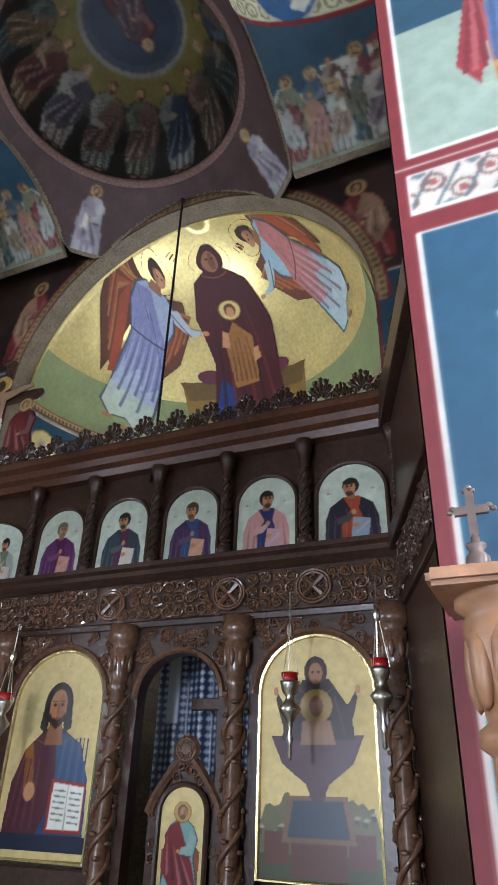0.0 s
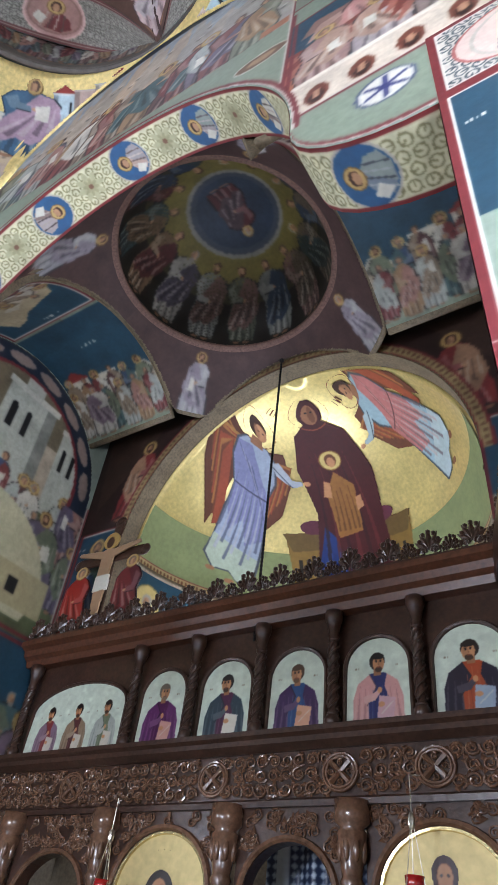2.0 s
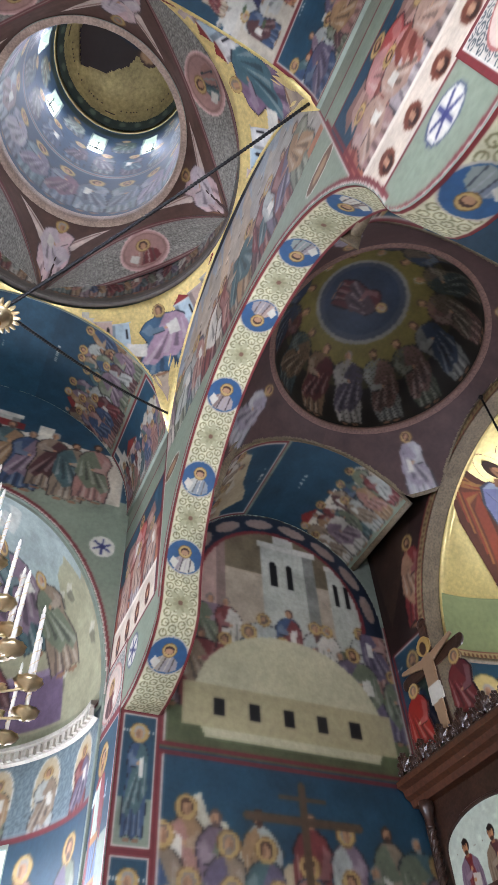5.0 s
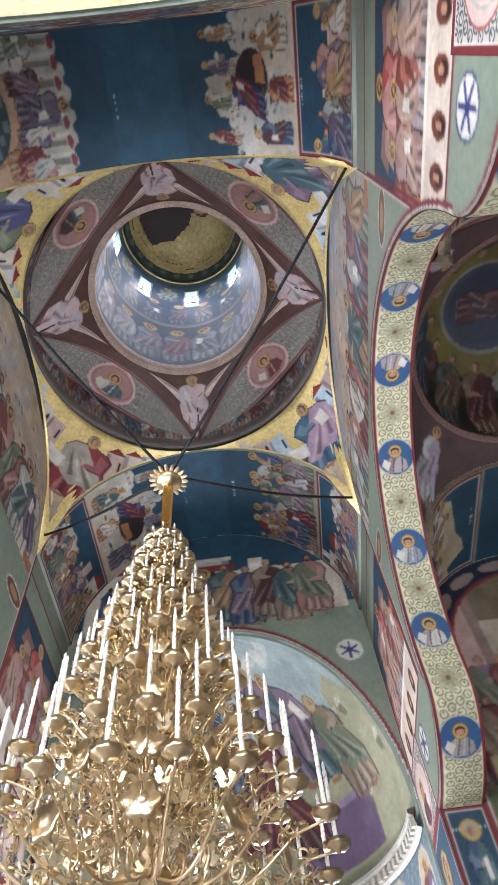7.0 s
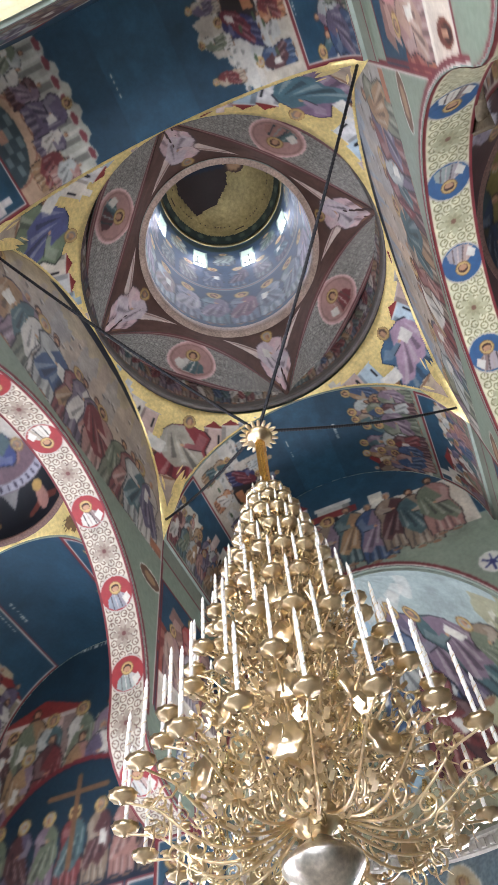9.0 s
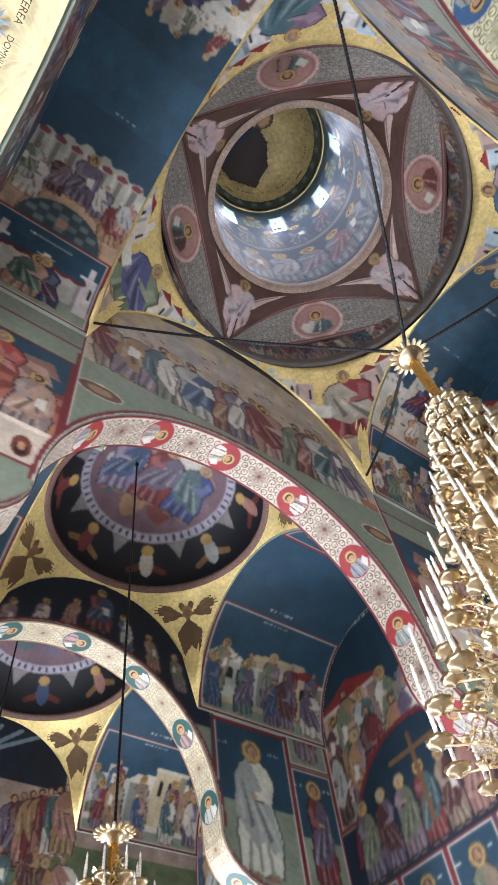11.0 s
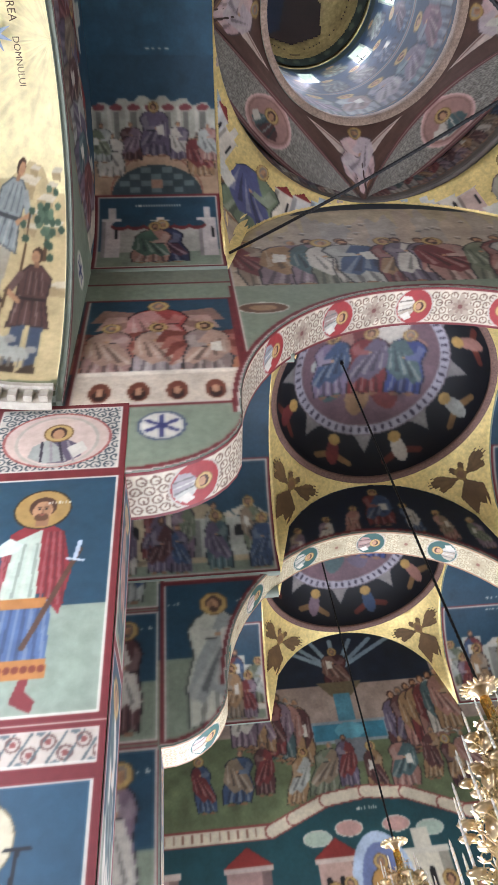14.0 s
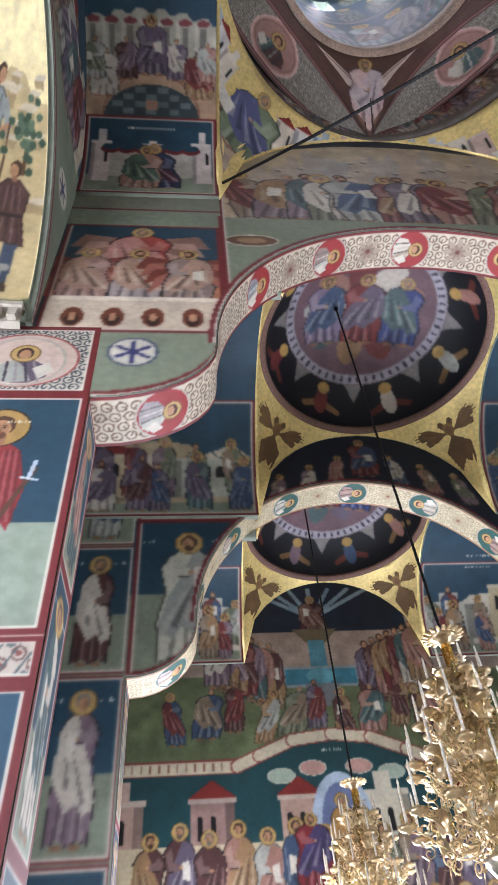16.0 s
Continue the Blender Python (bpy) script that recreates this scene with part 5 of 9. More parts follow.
# ---- barrels of the arms ----
def barrel_paint(parent, c0, r, zs, d0, d1, seed, plan, res=46, end=180.0, foot=0.0, start=0.0):
    """plan: (from, to, kwargs) along the arc in degrees from the west spring."""
    L, w = math.pi * r, abs(d1 - d0)
    c = Canvas(L, w, res, GREEN)
    for k, (a0, a1, kw) in enumerate(plan):
        x0, x1 = L * a0 / 180, L * a1 / 180
        # scenes stand upright on the vault: paint them turned, feet to the spring
        t = Canvas(w, x1 - x0, res, GREEN)
        panel(t, 0, 0, w, x1 - x0, seed + k, **kw)
        part_ = t.d if a0 + a1 < 180 else t.d[::-1]
        ny, nx = c.c.shape
        i0, i1 = int(a0 / 180 * (nx - 1)), int(a1 / 180 * (nx - 1)) + 1
        jj = np.linspace(0, part_.shape[0] - 1, i1 - i0).astype(int)
        kk = np.linspace(0, part_.shape[1] - 1, ny).astype(int)
        c.d[:, i0:i1] = part_[np.ix_(jj, kk)].transpose(1, 0, 2)

    def S(X, Y):
        a = X / r
        return d0 + (d1 - d0) * Y / w, c0 - (r - 0.056) * np.cos(a), zs + (r - 0.056) * np.sin(a)
    sheet("fresco", c, S, parent, "fresco scenes with dark blue sky on the vault", lambda X, Y: (X <= L * end / 180) & (X >= L * start / 180))
    if foot:
        for sy in (-1, 1):
            t = Canvas(w, foot, res, GREEN)
            t.rect(0, foot * 0.22, w, foot, mix(GREEN, (0.45, 0.44, 0.38), 0.5))
            t.rect(0, foot * 0.2, w, 0.03, RED)
            sheet("fresco", t, lambda X, Y, sy=sy: (d0 + (d1 - d0) * X / w, c0 + sy * (r - 0.012), zs - foot + Y), parent, "painted foot of the vault")


BARREL_RES = 58
BAND = dict(town=0, n=0, sky=(0.12, 0.30, 0.40), level=0.0, border=False)
SOUTH_PLAN = [(0, 36, dict(draw=embrace)), (36, 80, dict(draw=temple, border=False)), (80, 104, BAND), (104, 146, dict(draw=cave, border=False)), (146, 180, dict(town=3, rocks=1, n=4, size=0.62, level=0.15, rows=2, seated=0.4))]
NORTH_PLAN = [(0, 36, dict(draw=crowd)), (36, 80, dict(draw=cave, border=False)), (80, 100, BAND), (100, 146, dict(town=3, rocks=2, n=6, size=0.46, level=0.14, rows=3, border=False)), (146, 180, dict(draw=crowd))]
barrel_paint(ST["vault_south"], CY, HALF, SPRING, CX + HALF, X_S, 500, SOUTH_PLAN, BARREL_RES, foot=0.5)
barrel_paint(ST["vault_north"], CY, HALF, SPRING, CX - HALF, X_N, 520, NORTH_PLAN, BARREL_RES, foot=0.5)


# ---- pendentives: gilded ground with a seated shape and small buildings ----
def pendentive_paint(parent, cx, cy, a, zs, r_ring, seed, gold=True, kind="writer"):
    for q in range(4):
        rng = np.random.default_rng(seed + q)
        w, h = a * math.pi / 2 * 1.12, a * 1.11
        c = Canvas(w, h, 60)
        m = w / 2
        if kind == "writer":
            c.rect(0, 0, w, h * 0.66, (0.66, 0.56, 0.48))
            for k in (-1, 1):
                c.poly([(m + k * 0.1, h * 0.6), (m + k * 1.0, h * 0.84), (m + k * 1.5, h * 0.93), (m + k * 2.2, h * 0.95), (m + k * 2.2, h * 0.6)], mix(TAN, (0.66, 0.5, 0.46), 0.5))
                for j in range(4):
                    house(c, m + k * (0.62 + 0.33 * j) - 0.16, h * (0.66 + 0.055 * j), 0.36, h * (0.22 - 0.03 * j), rng, [(0.78, 0.76, 0.74), (0.62, 0.70, 0.74), (0.76, 0.62, 0.56), (0.80, 0.74, 0.66)][(j + q) % 4])
            for j in range(4):
                hill(c, m - 0.9 + 0.45 * j, h * 0.42, 0.5, 0.5, rng, (0.70, 0.60, 0.48))
            c.rect(m + 0.1, h * 0.55, 0.6, 0.36, (0.5, 0.33, 0.18))
            c.rect(m + 0.1, h * 0.55 + 0.36, 0.6, 0.05, (0.7, 0.52, 0.32))
            person_shape(c, m - 0.12, h * 0.47, 1.36, rng, ((0.46, 0.34, 0.44), (0.2, 0.34, 0.46), (0.55, 0.16, 0.18), (0.4, 0.46, 0.34))[q], ((0.24, 0.38, 0.42), (0.62, 0.48, 0.56), (0.62, 0.58, 0.5), (0.28, 0.30, 0.48))[q], seated=True, wide=1.25)
            c.poly([(m + 0.2, h * 0.72), (m + 0.55, h * 0.75), (m + 0.52, h * 0.66), (m + 0.25, h * 0.63)], WHITEP)
        else:
            col = (0.42, 0.30, 0.15)
            y0 = h * 0.78
            for k in (-1, 1):
                for b, ln, wd in ((0.35, 0.7, 0.2), (-0.15, 0.55, 0.17), (1.15, 0.4, 0.13)):
                    for f in range(4):
                        ang = b + 0.13 * f - 0.2
                        e = (m + k * ln * math.cos(ang), y0 + ln * 0.62 * math.sin(ang))
                        c.poly([(m + k * 0.04, y0 - 0.02), (m + k * ln * 0.55 * math.cos(ang - 0.12), y0 + ln * 0.4 * math.sin(ang - 0.12)), e, (m + k * ln * 0.55 * math.cos(ang + 0.14), y0 + ln * 0.4 * math.sin(ang + 0.14))], mix(col, (0.5, 0.36, 0.2), 0.5 * (f % 2)))
                c.poly([(m, y0 - 0.05), (m + k * 0.22, y0 - 0.3), (m + k * 0.12, y0 - 0.72), (m, y0 - 0.55)], mix(col, (0.45, 0.3, 0.18), 0.3))
            c.ell(m, y0 + 0.02, 0.1, 0.12, mix(OCHRE, BROWN, 0.3))
            c.ell(m, y0 + 0.02, 0.055, 0.075, (0.5, 0.33, 0.2))
        wash(c, rng, 0.05)

        def S(X, Y, q=q):
            u = np.clip(X / w, 0, 1)
            th = math.pi / 2 * (q + u)
            r1 = np.minimum(a / np.maximum(np.abs(np.cos(th)), np.abs(np.sin(th))), a * 1.4142)
            r = a * 1.4142 * np.cos(math.acos(r_ring / (a * 1.4142)) * Y / h)
            r = np.minimum(r, r1 + 0.0)
            k = 1 - 0.04 / (1.4142 * a)
            return cx + r * np.cos(th) * k, cy + r * np.sin(th) * k, zs + np.sqrt(np.maximum(2 * a * a - r * r, 0)) * k

        def keep(X, Y, q=q):
            th = math.pi / 2 * (q + X / w)
            r1 = a / np.maximum(np.abs(np.cos(th)), np.abs(np.sin(th)))
            return a * 1.4142 * np.cos(math.acos(r_ring / (a * 1.4142)) * Y / h) < r1 - 0.01
        sheet("fresco", c, S, parent, "seated robed shape with small buildings on gold", keep)


pendentive_paint(ST["pendentives_crossing"], CX, CY, HALF, SPRING, HALF, 600)
pendentive_paint(ST["pendentives_bay"], CX, BAYS[0][1], BAY, Z_BAY, R_BAY, 620, kind="wings")
pendentive_paint(ST["pendentives_west_bay"], CX, BAYS[1][1], BAY, Z_BAY, R_BAY, 640, kind="wings")


# ---- ring wall, star, drum, dome ----
c = Canvas(2 * math.pi * HALF, 1.4, 46, (0.36, 0.33, 0.30))
rng = np.random.default_rng(70)
for k in range(4):
    for j in range(22):
        x = (k + 0.08 + 0.84 * j / 21) * c.w / 4
        person_shape(c, x, 0.14 + rng.uniform(0, 0.06), 0.92, rng, mix(ROBES[rng.integers(12)], (0.55, 0.5, 0.45), 0.3), halo=j % 2 == 0, lean=rng.uniform(-0.05, 0.05))
c.rect(0, 0, c.w, 0.05, (0.42, 0.40, 0.36))
wash(c, rng, 0.06)
sheet("fresco", c, lambda X, Y: (DCX + (HALF - 0.05) * np.cos(X / HALF), CY + (HALF - 0.05) * np.sin(X / HALF), RING + Y), ST["drum_lower"], "procession of small robed shapes on dark ground")

for k in range(4):
    w, h = 3.5, 1.0
    c = Canvas(w, h, 60, (0.64, 0.61, 0.56))
    rng = np.random.default_rng(80 + k)
    vine(c, 0, 0, w, h, rng, (0.36, 0.34, 0.31), 0.085, 0.013)
    c.ell(w / 2, h / 2, 0.41, 0.44, (0.86, 0.66, 0.62))
    c.ell(w / 2, h / 2, 0.38, 0.41, (0.74, 0.53, 0.50))
    bust(c, w / 2, h / 2, 0.36, 84 + k, (0.66, 0.46, 0.42), (0.66, 0.46, 0.42))
    for y in (0.0, h - 0.09):
        c.rect(0, y, w, 0.09, (0.42, 0.20, 0.20))
        c.rect(0, y + 0.035, w, 0.02, (0.62, 0.52, 0.46))
    LO = [Vector(star_low(k, i / 60, 0)) for i in range(61)]
    HI = [Vector(star_low(k, i / 60, 1)) for i in range(61)]
    grid = np.linspace(0, 1, 61)

    def S(X, Y, LO=LO, HI=HI, k=k):
        u, v = X / w, Y / h
        out = []
        for i in range(3):
            lo, hi = np.interp(u, grid, [p[i] for p in LO]), np.interp(u, grid, [p[i] for p in HI])
            out.append(lo + (hi - lo) * v)
        return out
    sheet("fresco", c, lifted(S, 0.026, (DCX, CY, RING - 4)), ST["star_vault"], "grey ornamented arch with a rose medallion")
    # pendentive of the star with a winged shape
    w2, h2 = 2.4, 1.3
    c = Canvas(w2, h2, 60, (0.36, 0.24, 0.20))
    m = w2 / 2
    wing = (0.80, 0.70, 0.64)
    for s in (-1, 1):
        c.poly([(m + s * 0.08, 0.75), (m + s * 0.55, 0.98), (m + s * 0.8, 1.05), (m + s * 0.6, 0.8), (m + s * 0.28, 0.55)], wing)
        c.line(m + s * 0.1, 0.72, m + s * 0.62, 0.93, 0.05, mix(wing, (0.4, 0.2, 0.18), 0.5))
    person_shape(c, m, 0.1, 1.15, rng, (0.80, 0.64, 0.64), (0.74, 0.66, 0.68), wide=1.25)
    wash(c, rng, 0.05)
    R2 = R_DRUM + 0.08

    def T(X, Y, k=k):
        u, v = X / w2, 1 - Y / h2
        ang = math.pi / 2 * k + (u - 0.5) * math.pi / 2
        out = []
        A = [Vector(star_low(k, i / 60, 1)) for i in range(61)]
        B = [Vector(star_low((k - 1) % 4, i / 60, 1)) for i in range(61)]
        ring = (DCX + R2 * np.cos(ang), CY + R2 * np.sin(ang), np.full_like(u, Z_RING2))
        for i in range(3):
            low = np.where(u >= 0.5, np.interp(u - 0.5, grid, [p[i] for p in A]), np.interp(0.5 + u, grid, [p[i] for p in B]))
            out.append(ring[i] + (low - ring[i]) * v)
        return out
    # keep the field narrow towards the point so that the shape is not squeezed
    sheet("fresco", c, lifted(T, 0.026, (DCX, CY, RING - 4)), ST["star_vault"], "pale winged shape on dark brown between the oblique arches")

bm = bmesh.new()
lathe(bm, [(R_DRUM + 0.06, Z_RING2 - 0.06), (R_DRUM - 0.03, Z_RING2 - 0.06), (R_DRUM - 0.05, Z_RING2 + 0.02), (R_DRUM - 0.04, Z_RING2 + 0.2), (R_DRUM + 0.02, Z_RING2 + 0.24)], 64, (DCX, CY))
ob = part("drum_moulding", bm, shader("painted_moulding", (0.36, 0.26, 0.20), 0.7, grain=0.3, scale=30, stain=0.2), ST["drum"], smooth=True)
c = Canvas(2 * math.pi * R_DRUM, Z_DOME - Z_RING2 - 0.3, 34, (0.14, 0.23, 0.33))
rng = np.random.default_rng(90)
for k in range(16):
    person_shape(c, (k + 0.5) * c.w / 16, 0.15, 1.7, rng, mix(ROBES[rng.integers(12)], (0.36, 0.42, 0.50), 0.6), mix(ROBES[rng.integers(12)], (0.40, 0.36, 0.46), 0.55))
c.rect(0, 2.05, c.w, 0.14, (0.42, 0.45, 0.46))
c.rect(0, 2.1, c.w, 0.03, RED)
for k in range(16):
    person_shape(c, (k + 0.5) * c.w / 16, 2.25, 1.3, rng, mix(ROBES[rng.integers(12)], (0.16, 0.26, 0.36), 0.65), mix(ROBES[rng.integers(12)], (0.16, 0.26, 0.36), 0.6))
for k in range(8):
    x = ((k + 0.5) % 8) * c.w / 8
    person_shape(c, x, 3.75, 1.0, rng, mix(ROBES[rng.integers(12)], (0.2, 0.28, 0.28), 0.65), mix(ROBES[rng.integers(12)], (0.2, 0.28, 0.28), 0.6), seated=True)
c.rect(0, 4.85, c.w, 0.3, (0.14, 0.20, 0.16))
wash(c, rng, 0.05)


def drum_keep(X, Y):
    a = (X / R_DRUM + math.pi / 8) % (math.pi / 4) - math.pi / 8
    z = Y + Z_RING2 + 0.25
    return ~((np.abs(a) < 0.112) & (z > 17.17) & (z < 18.33))


sheet("fresco", c, lambda X, Y: (DCX + (R_DRUM - LIFT) * np.cos(X / R_DRUM), CY + (R_DRUM - LIFT) * np.sin(X / R_DRUM), Y + Z_RING2 + 0.25), ST["drum"], "blue fresco with rows of robed shapes round the drum", drum_keep)


def dome_paint(parent, cx, cy, r, z, hgt, canvas, label, lift=0.065):
    """Lays a square field on a dome as seen from below."""
    R = canvas.w / 2

    def S(X, Y):
        x, y = (X - R) / R, (Y - R) / R
        rho = np.minimum(np.hypot(x, y), 1)
        b = (1 - rho) * math.pi / 2
        th = np.arctan2(y, x)
        return cx + (r - lift) * np.cos(th) * np.cos(b), cy + (r - lift) * np.sin(th) * np.cos(b), z + (hgt - lift) * np.sin(b)
    sheet("fresco", canvas, S, parent, label, lambda X, Y: np.hypot(X - R, Y - R) < R * 0.995)


c = Canvas(4, 4, 30)
c.ring(2, 2, 1.55, 2.0, (0.10, 0.15, 0.13))
for k in range(24):
    c.ell(2 + 1.7 * math.cos(k * 0.2618), 2 + 1.7 * math.sin(k * 0.2618), 0.1, 0.1, (0.3, 0.35, 0.28))
c.ring(2, 2, 1.25, 1.3, BROWN)
c.ring(2, 2, 1.4, 1.44, BROWN)
c.poly([(1.35, 1.05), (1.4, 1.7), (1.7, 2.1), (2.05, 2.25), (2.4, 2.1), (2.7, 1.7), (2.75, 1.05), (2.05, 0.85)], (0.20, 0.11, 0.10))
c.poly([(2.05, 2.25), (2.4, 2.1), (2.7, 1.7), (2.75, 1.05), (2.3, 1.2)], (0.08, 0.12, 0.24))
c.ell(2.05, 2.45, 0.2, 0.26, BROWN)
c.ell(2.05, 2.42, 0.12, 0.18, SKIN)
dome_paint(ST["dome_crossing"], DCX, CY, R_DRUM, Z_DOME, 1.5, c, "dark robed shape on gold inside the dome")


# ---- side arms: end walls, half domes, apse walls ----
def shepherd(c, x, y, h, tunic, hose, side):
    """A plain bare-headed shape in a knee-length tunic, leaning on a staff."""
    P = lambda a, b: (x + (a if side else -a) * h, y + b * h)
    for a in (-0.07, 0.06):
        c.poly([P(a - 0.05, 0.42), P(a + 0.05, 0.42), P(a + 0.035, 0.05), P(a + 0.08, 0.0), P(a - 0.04, 0.0), P(a - 0.03, 0.06)], hose)
        c.poly([P(a + 0.035, 0.06), P(a + 0.09, 0.0), P(a - 0.045, 0.0), P(a - 0.03, 0.08)], (0.26, 0.19, 0.14))
    c.poly([P(-0.16, 0.36), P(-0.12, 0.58), P(-0.15, 0.76), P(-0.06, 0.85), P(0.06, 0.85), P(0.14, 0.77), P(0.12, 0.58), P(0.15, 0.34), P(0.02, 0.38)], mix(tunic, DARK, 0.4))
    c.poly([P(-0.145, 0.37), P(-0.105, 0.58), P(-0.135, 0.76), P(-0.05, 0.84), P(0.05, 0.84), P(0.13, 0.76), P(0.105, 0.58), P(0.135, 0.355), P(0.02, 0.395)], tunic)
    for k in range(6):
        c.line(*P(-0.08 + 0.035 * k, 0.56 + 0.02 * (k % 3)), *P(-0.11 + 0.045 * k, 0.39), h * 0.014, mix(tunic, WHITEP if k % 2 else DARK, 0.3))
        c.line(*P(-0.06 + 0.025 * k, 0.80), *P(-0.08 + 0.03 * k, 0.62), h * 0.011, mix(tunic, DARK if k % 2 else WHITEP, 0.25))
    c.rect(x - 0.105 * h, y + 0.57 * h, 0.21 * h, 0.022 * h, mix(tunic, DARK, 0.6))
    c.line(*P(0.12, 0.76), *P(0.19, 0.62), h * 0.06, mix(tunic, WHITEP, 0.12))
    c.line(*P(0.19, 0.62), *P(0.10, 0.56), h * 0.04, SKIN)
    c.line(*P(0.20, 0.66), *P(0.22, 0.02), h * 0.016, (0.34, 0.24, 0.15))
    c.ell(*P(0, 0.93), h * 0.052, h * 0.062, (0.25, 0.16, 0.11))
    c.ell(*P(0.015, 0.915), h * 0.038, h * 0.052, SKIN)
    c.rect(x - 0.02 * h, y + 0.83 * h, 0.04 * h, 0.05 * h, mix(SKIN, BROWN, 0.3))


def arm_paint(side, x_end, name, seed):
    rng = np.random.default_rng(seed)
    c = Canvas(5.0, RING - 5.9, 48, GREEN)
    s = c.sub(0, 3.6, 5.0, 2.65)
    s.rect(0, 0, 5, 2.65, BLUE)
    s.rect(0, 0, 5, 0.42, GREEN)
    s.rect(0.2, 0.3, 4.6, 1.2, (0.78, 0.72, 0.62))
    for k in range(5):
        house(s, 0.45 + 0.85 * k, 0.3, 0.66, 1.35 + 0.3 * math.sin(1.3 * k), rng)
    s.rect(1.5, 1.55, 1.4, 0.16, (0.5, 0.13, 0.12))
    for k in range(10):
        person_shape(s, 0.75 + 0.39 * k, 0.12 + 0.12 * (k % 2), 1.5, rng, halo=k in (3, 4), wide=1.15)
    wash(s, rng, 0.05)
    for k in (-1, 1):
        c.ell(2.5 + k * 2.12, 2.95, 0.21, 0.21, WHITEP)
        for j in range(3):
            a = math.pi * j / 3 + 0.5
            c.line(2.5 + k * 2.12 - 0.15 * math.cos(a), 2.95 - 0.15 * math.sin(a), 2.5 + k * 2.12 + 0.15 * math.cos(a), 2.95 + 0.15 * math.sin(a), 0.035, (0.14, 0.16, 0.42))
    A, Z = np.abs(c.X - 2.5), c.Y + 5.9
    e = np.sqrt((A / R_CONCH) ** 2 + np.maximum(0, (Z - Z_CONCH) / H_CONCH) ** 2)
    c.put((slice(None), slice(None)), e < 1.03, RED)
    c.put((slice(None), slice(None)), e < 1.012, WHITEP)
    sgn = 1 if side < 0 else -1
    sheet("fresco", c, lambda X, Y: (x_end - side * LIFT, CY + sgn * (X - 2.5), Y + 5.9), ST["wall_" + name + "_end"], "fresco of a town with a robed group above the apse arch",
          lambda X, Y: (np.sqrt((np.abs(X - 2.5) / R_CONCH) ** 2 + np.maximum(0, (Y + 5.9 - Z_CONCH) / H_CONCH) ** 2) > 1.0) & (Y + 5.9 > FOOT[side]) & (Y + 5.9 < np.where(np.abs(X - 2.5) < HALF, SPRING + np.sqrt(np.maximum(0, (HALF - 0.06) ** 2 - (X - 2.5) ** 2)), 0)))
    # half dome
    w, h = math.pi * R_CONCH, 4.3
    if side < 0:
        c = Canvas(w, h, 44, (0.58, 0.64, 0.62))
        c.rect(0, 0, w, 0.9, (0.50, 0.50, 0.38))
        for k in range(7):
            hill(c, -0.3 + 1.1 * k, 0.2, 1.7, 2.3 - 0.4 * (k % 2), rng, (0.60, 0.58, 0.44))
        for k in range(9):
            c.line(0.5 + 0.7 * k, 3.3 + 0.2 * (k % 2), 1.6 + 0.7 * k, 3.5, 0.25, WHITEP, 0.5)
        c.ell(w * 0.42, 2.0, 0.9, 1.4, (0.52, 0.64, 0.70))
        c.rect(w * 0.64, 0.25, 1.6, 0.7, (0.40, 0.31, 0.42))
        c.rect(w * 0.64, 0.9, 1.6, 0.1, (0.55, 0.46, 0.56))
        for x, y, hh, r, m, ln in ((0.66, 1.35, 2.3, 3, 10, -0.3), (0.74, 1.3, 2.2, 10, 3, -0.4), (0.60, 1.2, 2.2, 1, 5, -0.2), (0.56, 0.7, 1.7, 0, 0, 0.25), (0.46, 1.0, 2.1, 5, 1, 0.1), (0.36, 0.9, 2.0, 2, 2, 0.2), (0.28, 1.2, 2.0, 5, 5, 0.3), (0.8, 1.2, 2.0, 7, 3, -0.4), (0.2, 0.8, 1.8, 4, 0, 0.25), (0.86, 0.8, 1.6, 9, 2, -0.2), (0.12, 0.7, 1.6, 1, 4, 0.2), (0.68, 0.55, 1.4, 6, 0, -0.5)):
            person_shape(c, w * x, y, hh, rng, ROBES[r], ROBES[m], lean=ln, wide=1.3, halo=r != 6)
    else:
        c = Canvas(w, h, 64, (0.95, 0.87, 0.62))
        rock = (0.76, 0.66, 0.45)
        c.poly([(0, 0), (0, 2.2), (w * 0.1, 2.7), (w * 0.2, 2.3), (w * 0.34, 2.7), (w * 0.5, 2.2), (w * 0.66, 2.9), (w * 0.74, 2.5), (w * 0.86, 2.75), (w * 0.90, 3.02), (w * 0.94, 2.98), (w * 0.965, 2.75), (w, 2.7), (w, 0)], rock)
        for k in range(34):
            x, y, q = w * rng.random(), 0.8 + 1.9 * rng.random(), rng.uniform(0.09, 0.2)
            if k < 10:
                x, y = w * (0.87 + 0.012 * k), 2.3 + 0.16 * (k % 5)
            c.poly([(x - q, y), (x - q * 0.3, y + q * 0.5), (x + q * 1.3, y + q * 0.42), (x + q * 0.8, y - q * 0.1)], mix(rock, WHITEP, 0.6))
            c.poly([(x - q, y), (x + q * 0.8, y - q * 0.1), (x + q * 0.7, y - q * 0.9), (x - q * 0.8, y - q * 0.7)], mix(rock, BROWN, 0.22))
        c.rect(0, 0, w, 0.62, (0.42, 0.45, 0.32))
        for k in range(9):
            c.poly([(w * k / 9 - 0.3, 0.55), (w * k / 9 + 0.3, 0.86), (w * k / 9 + 0.95, 0.6)], (0.78, 0.68, 0.46))
        for k in range(4):
            shepherd(c, w * (0.1 + 0.19 * k), 0.75 + 0.4 * (k % 2), 1.35, ((0.34, 0.22, 0.22), (0.45, 0.5, 0.52))[k % 2], (0.24, 0.30, 0.38), k % 2)
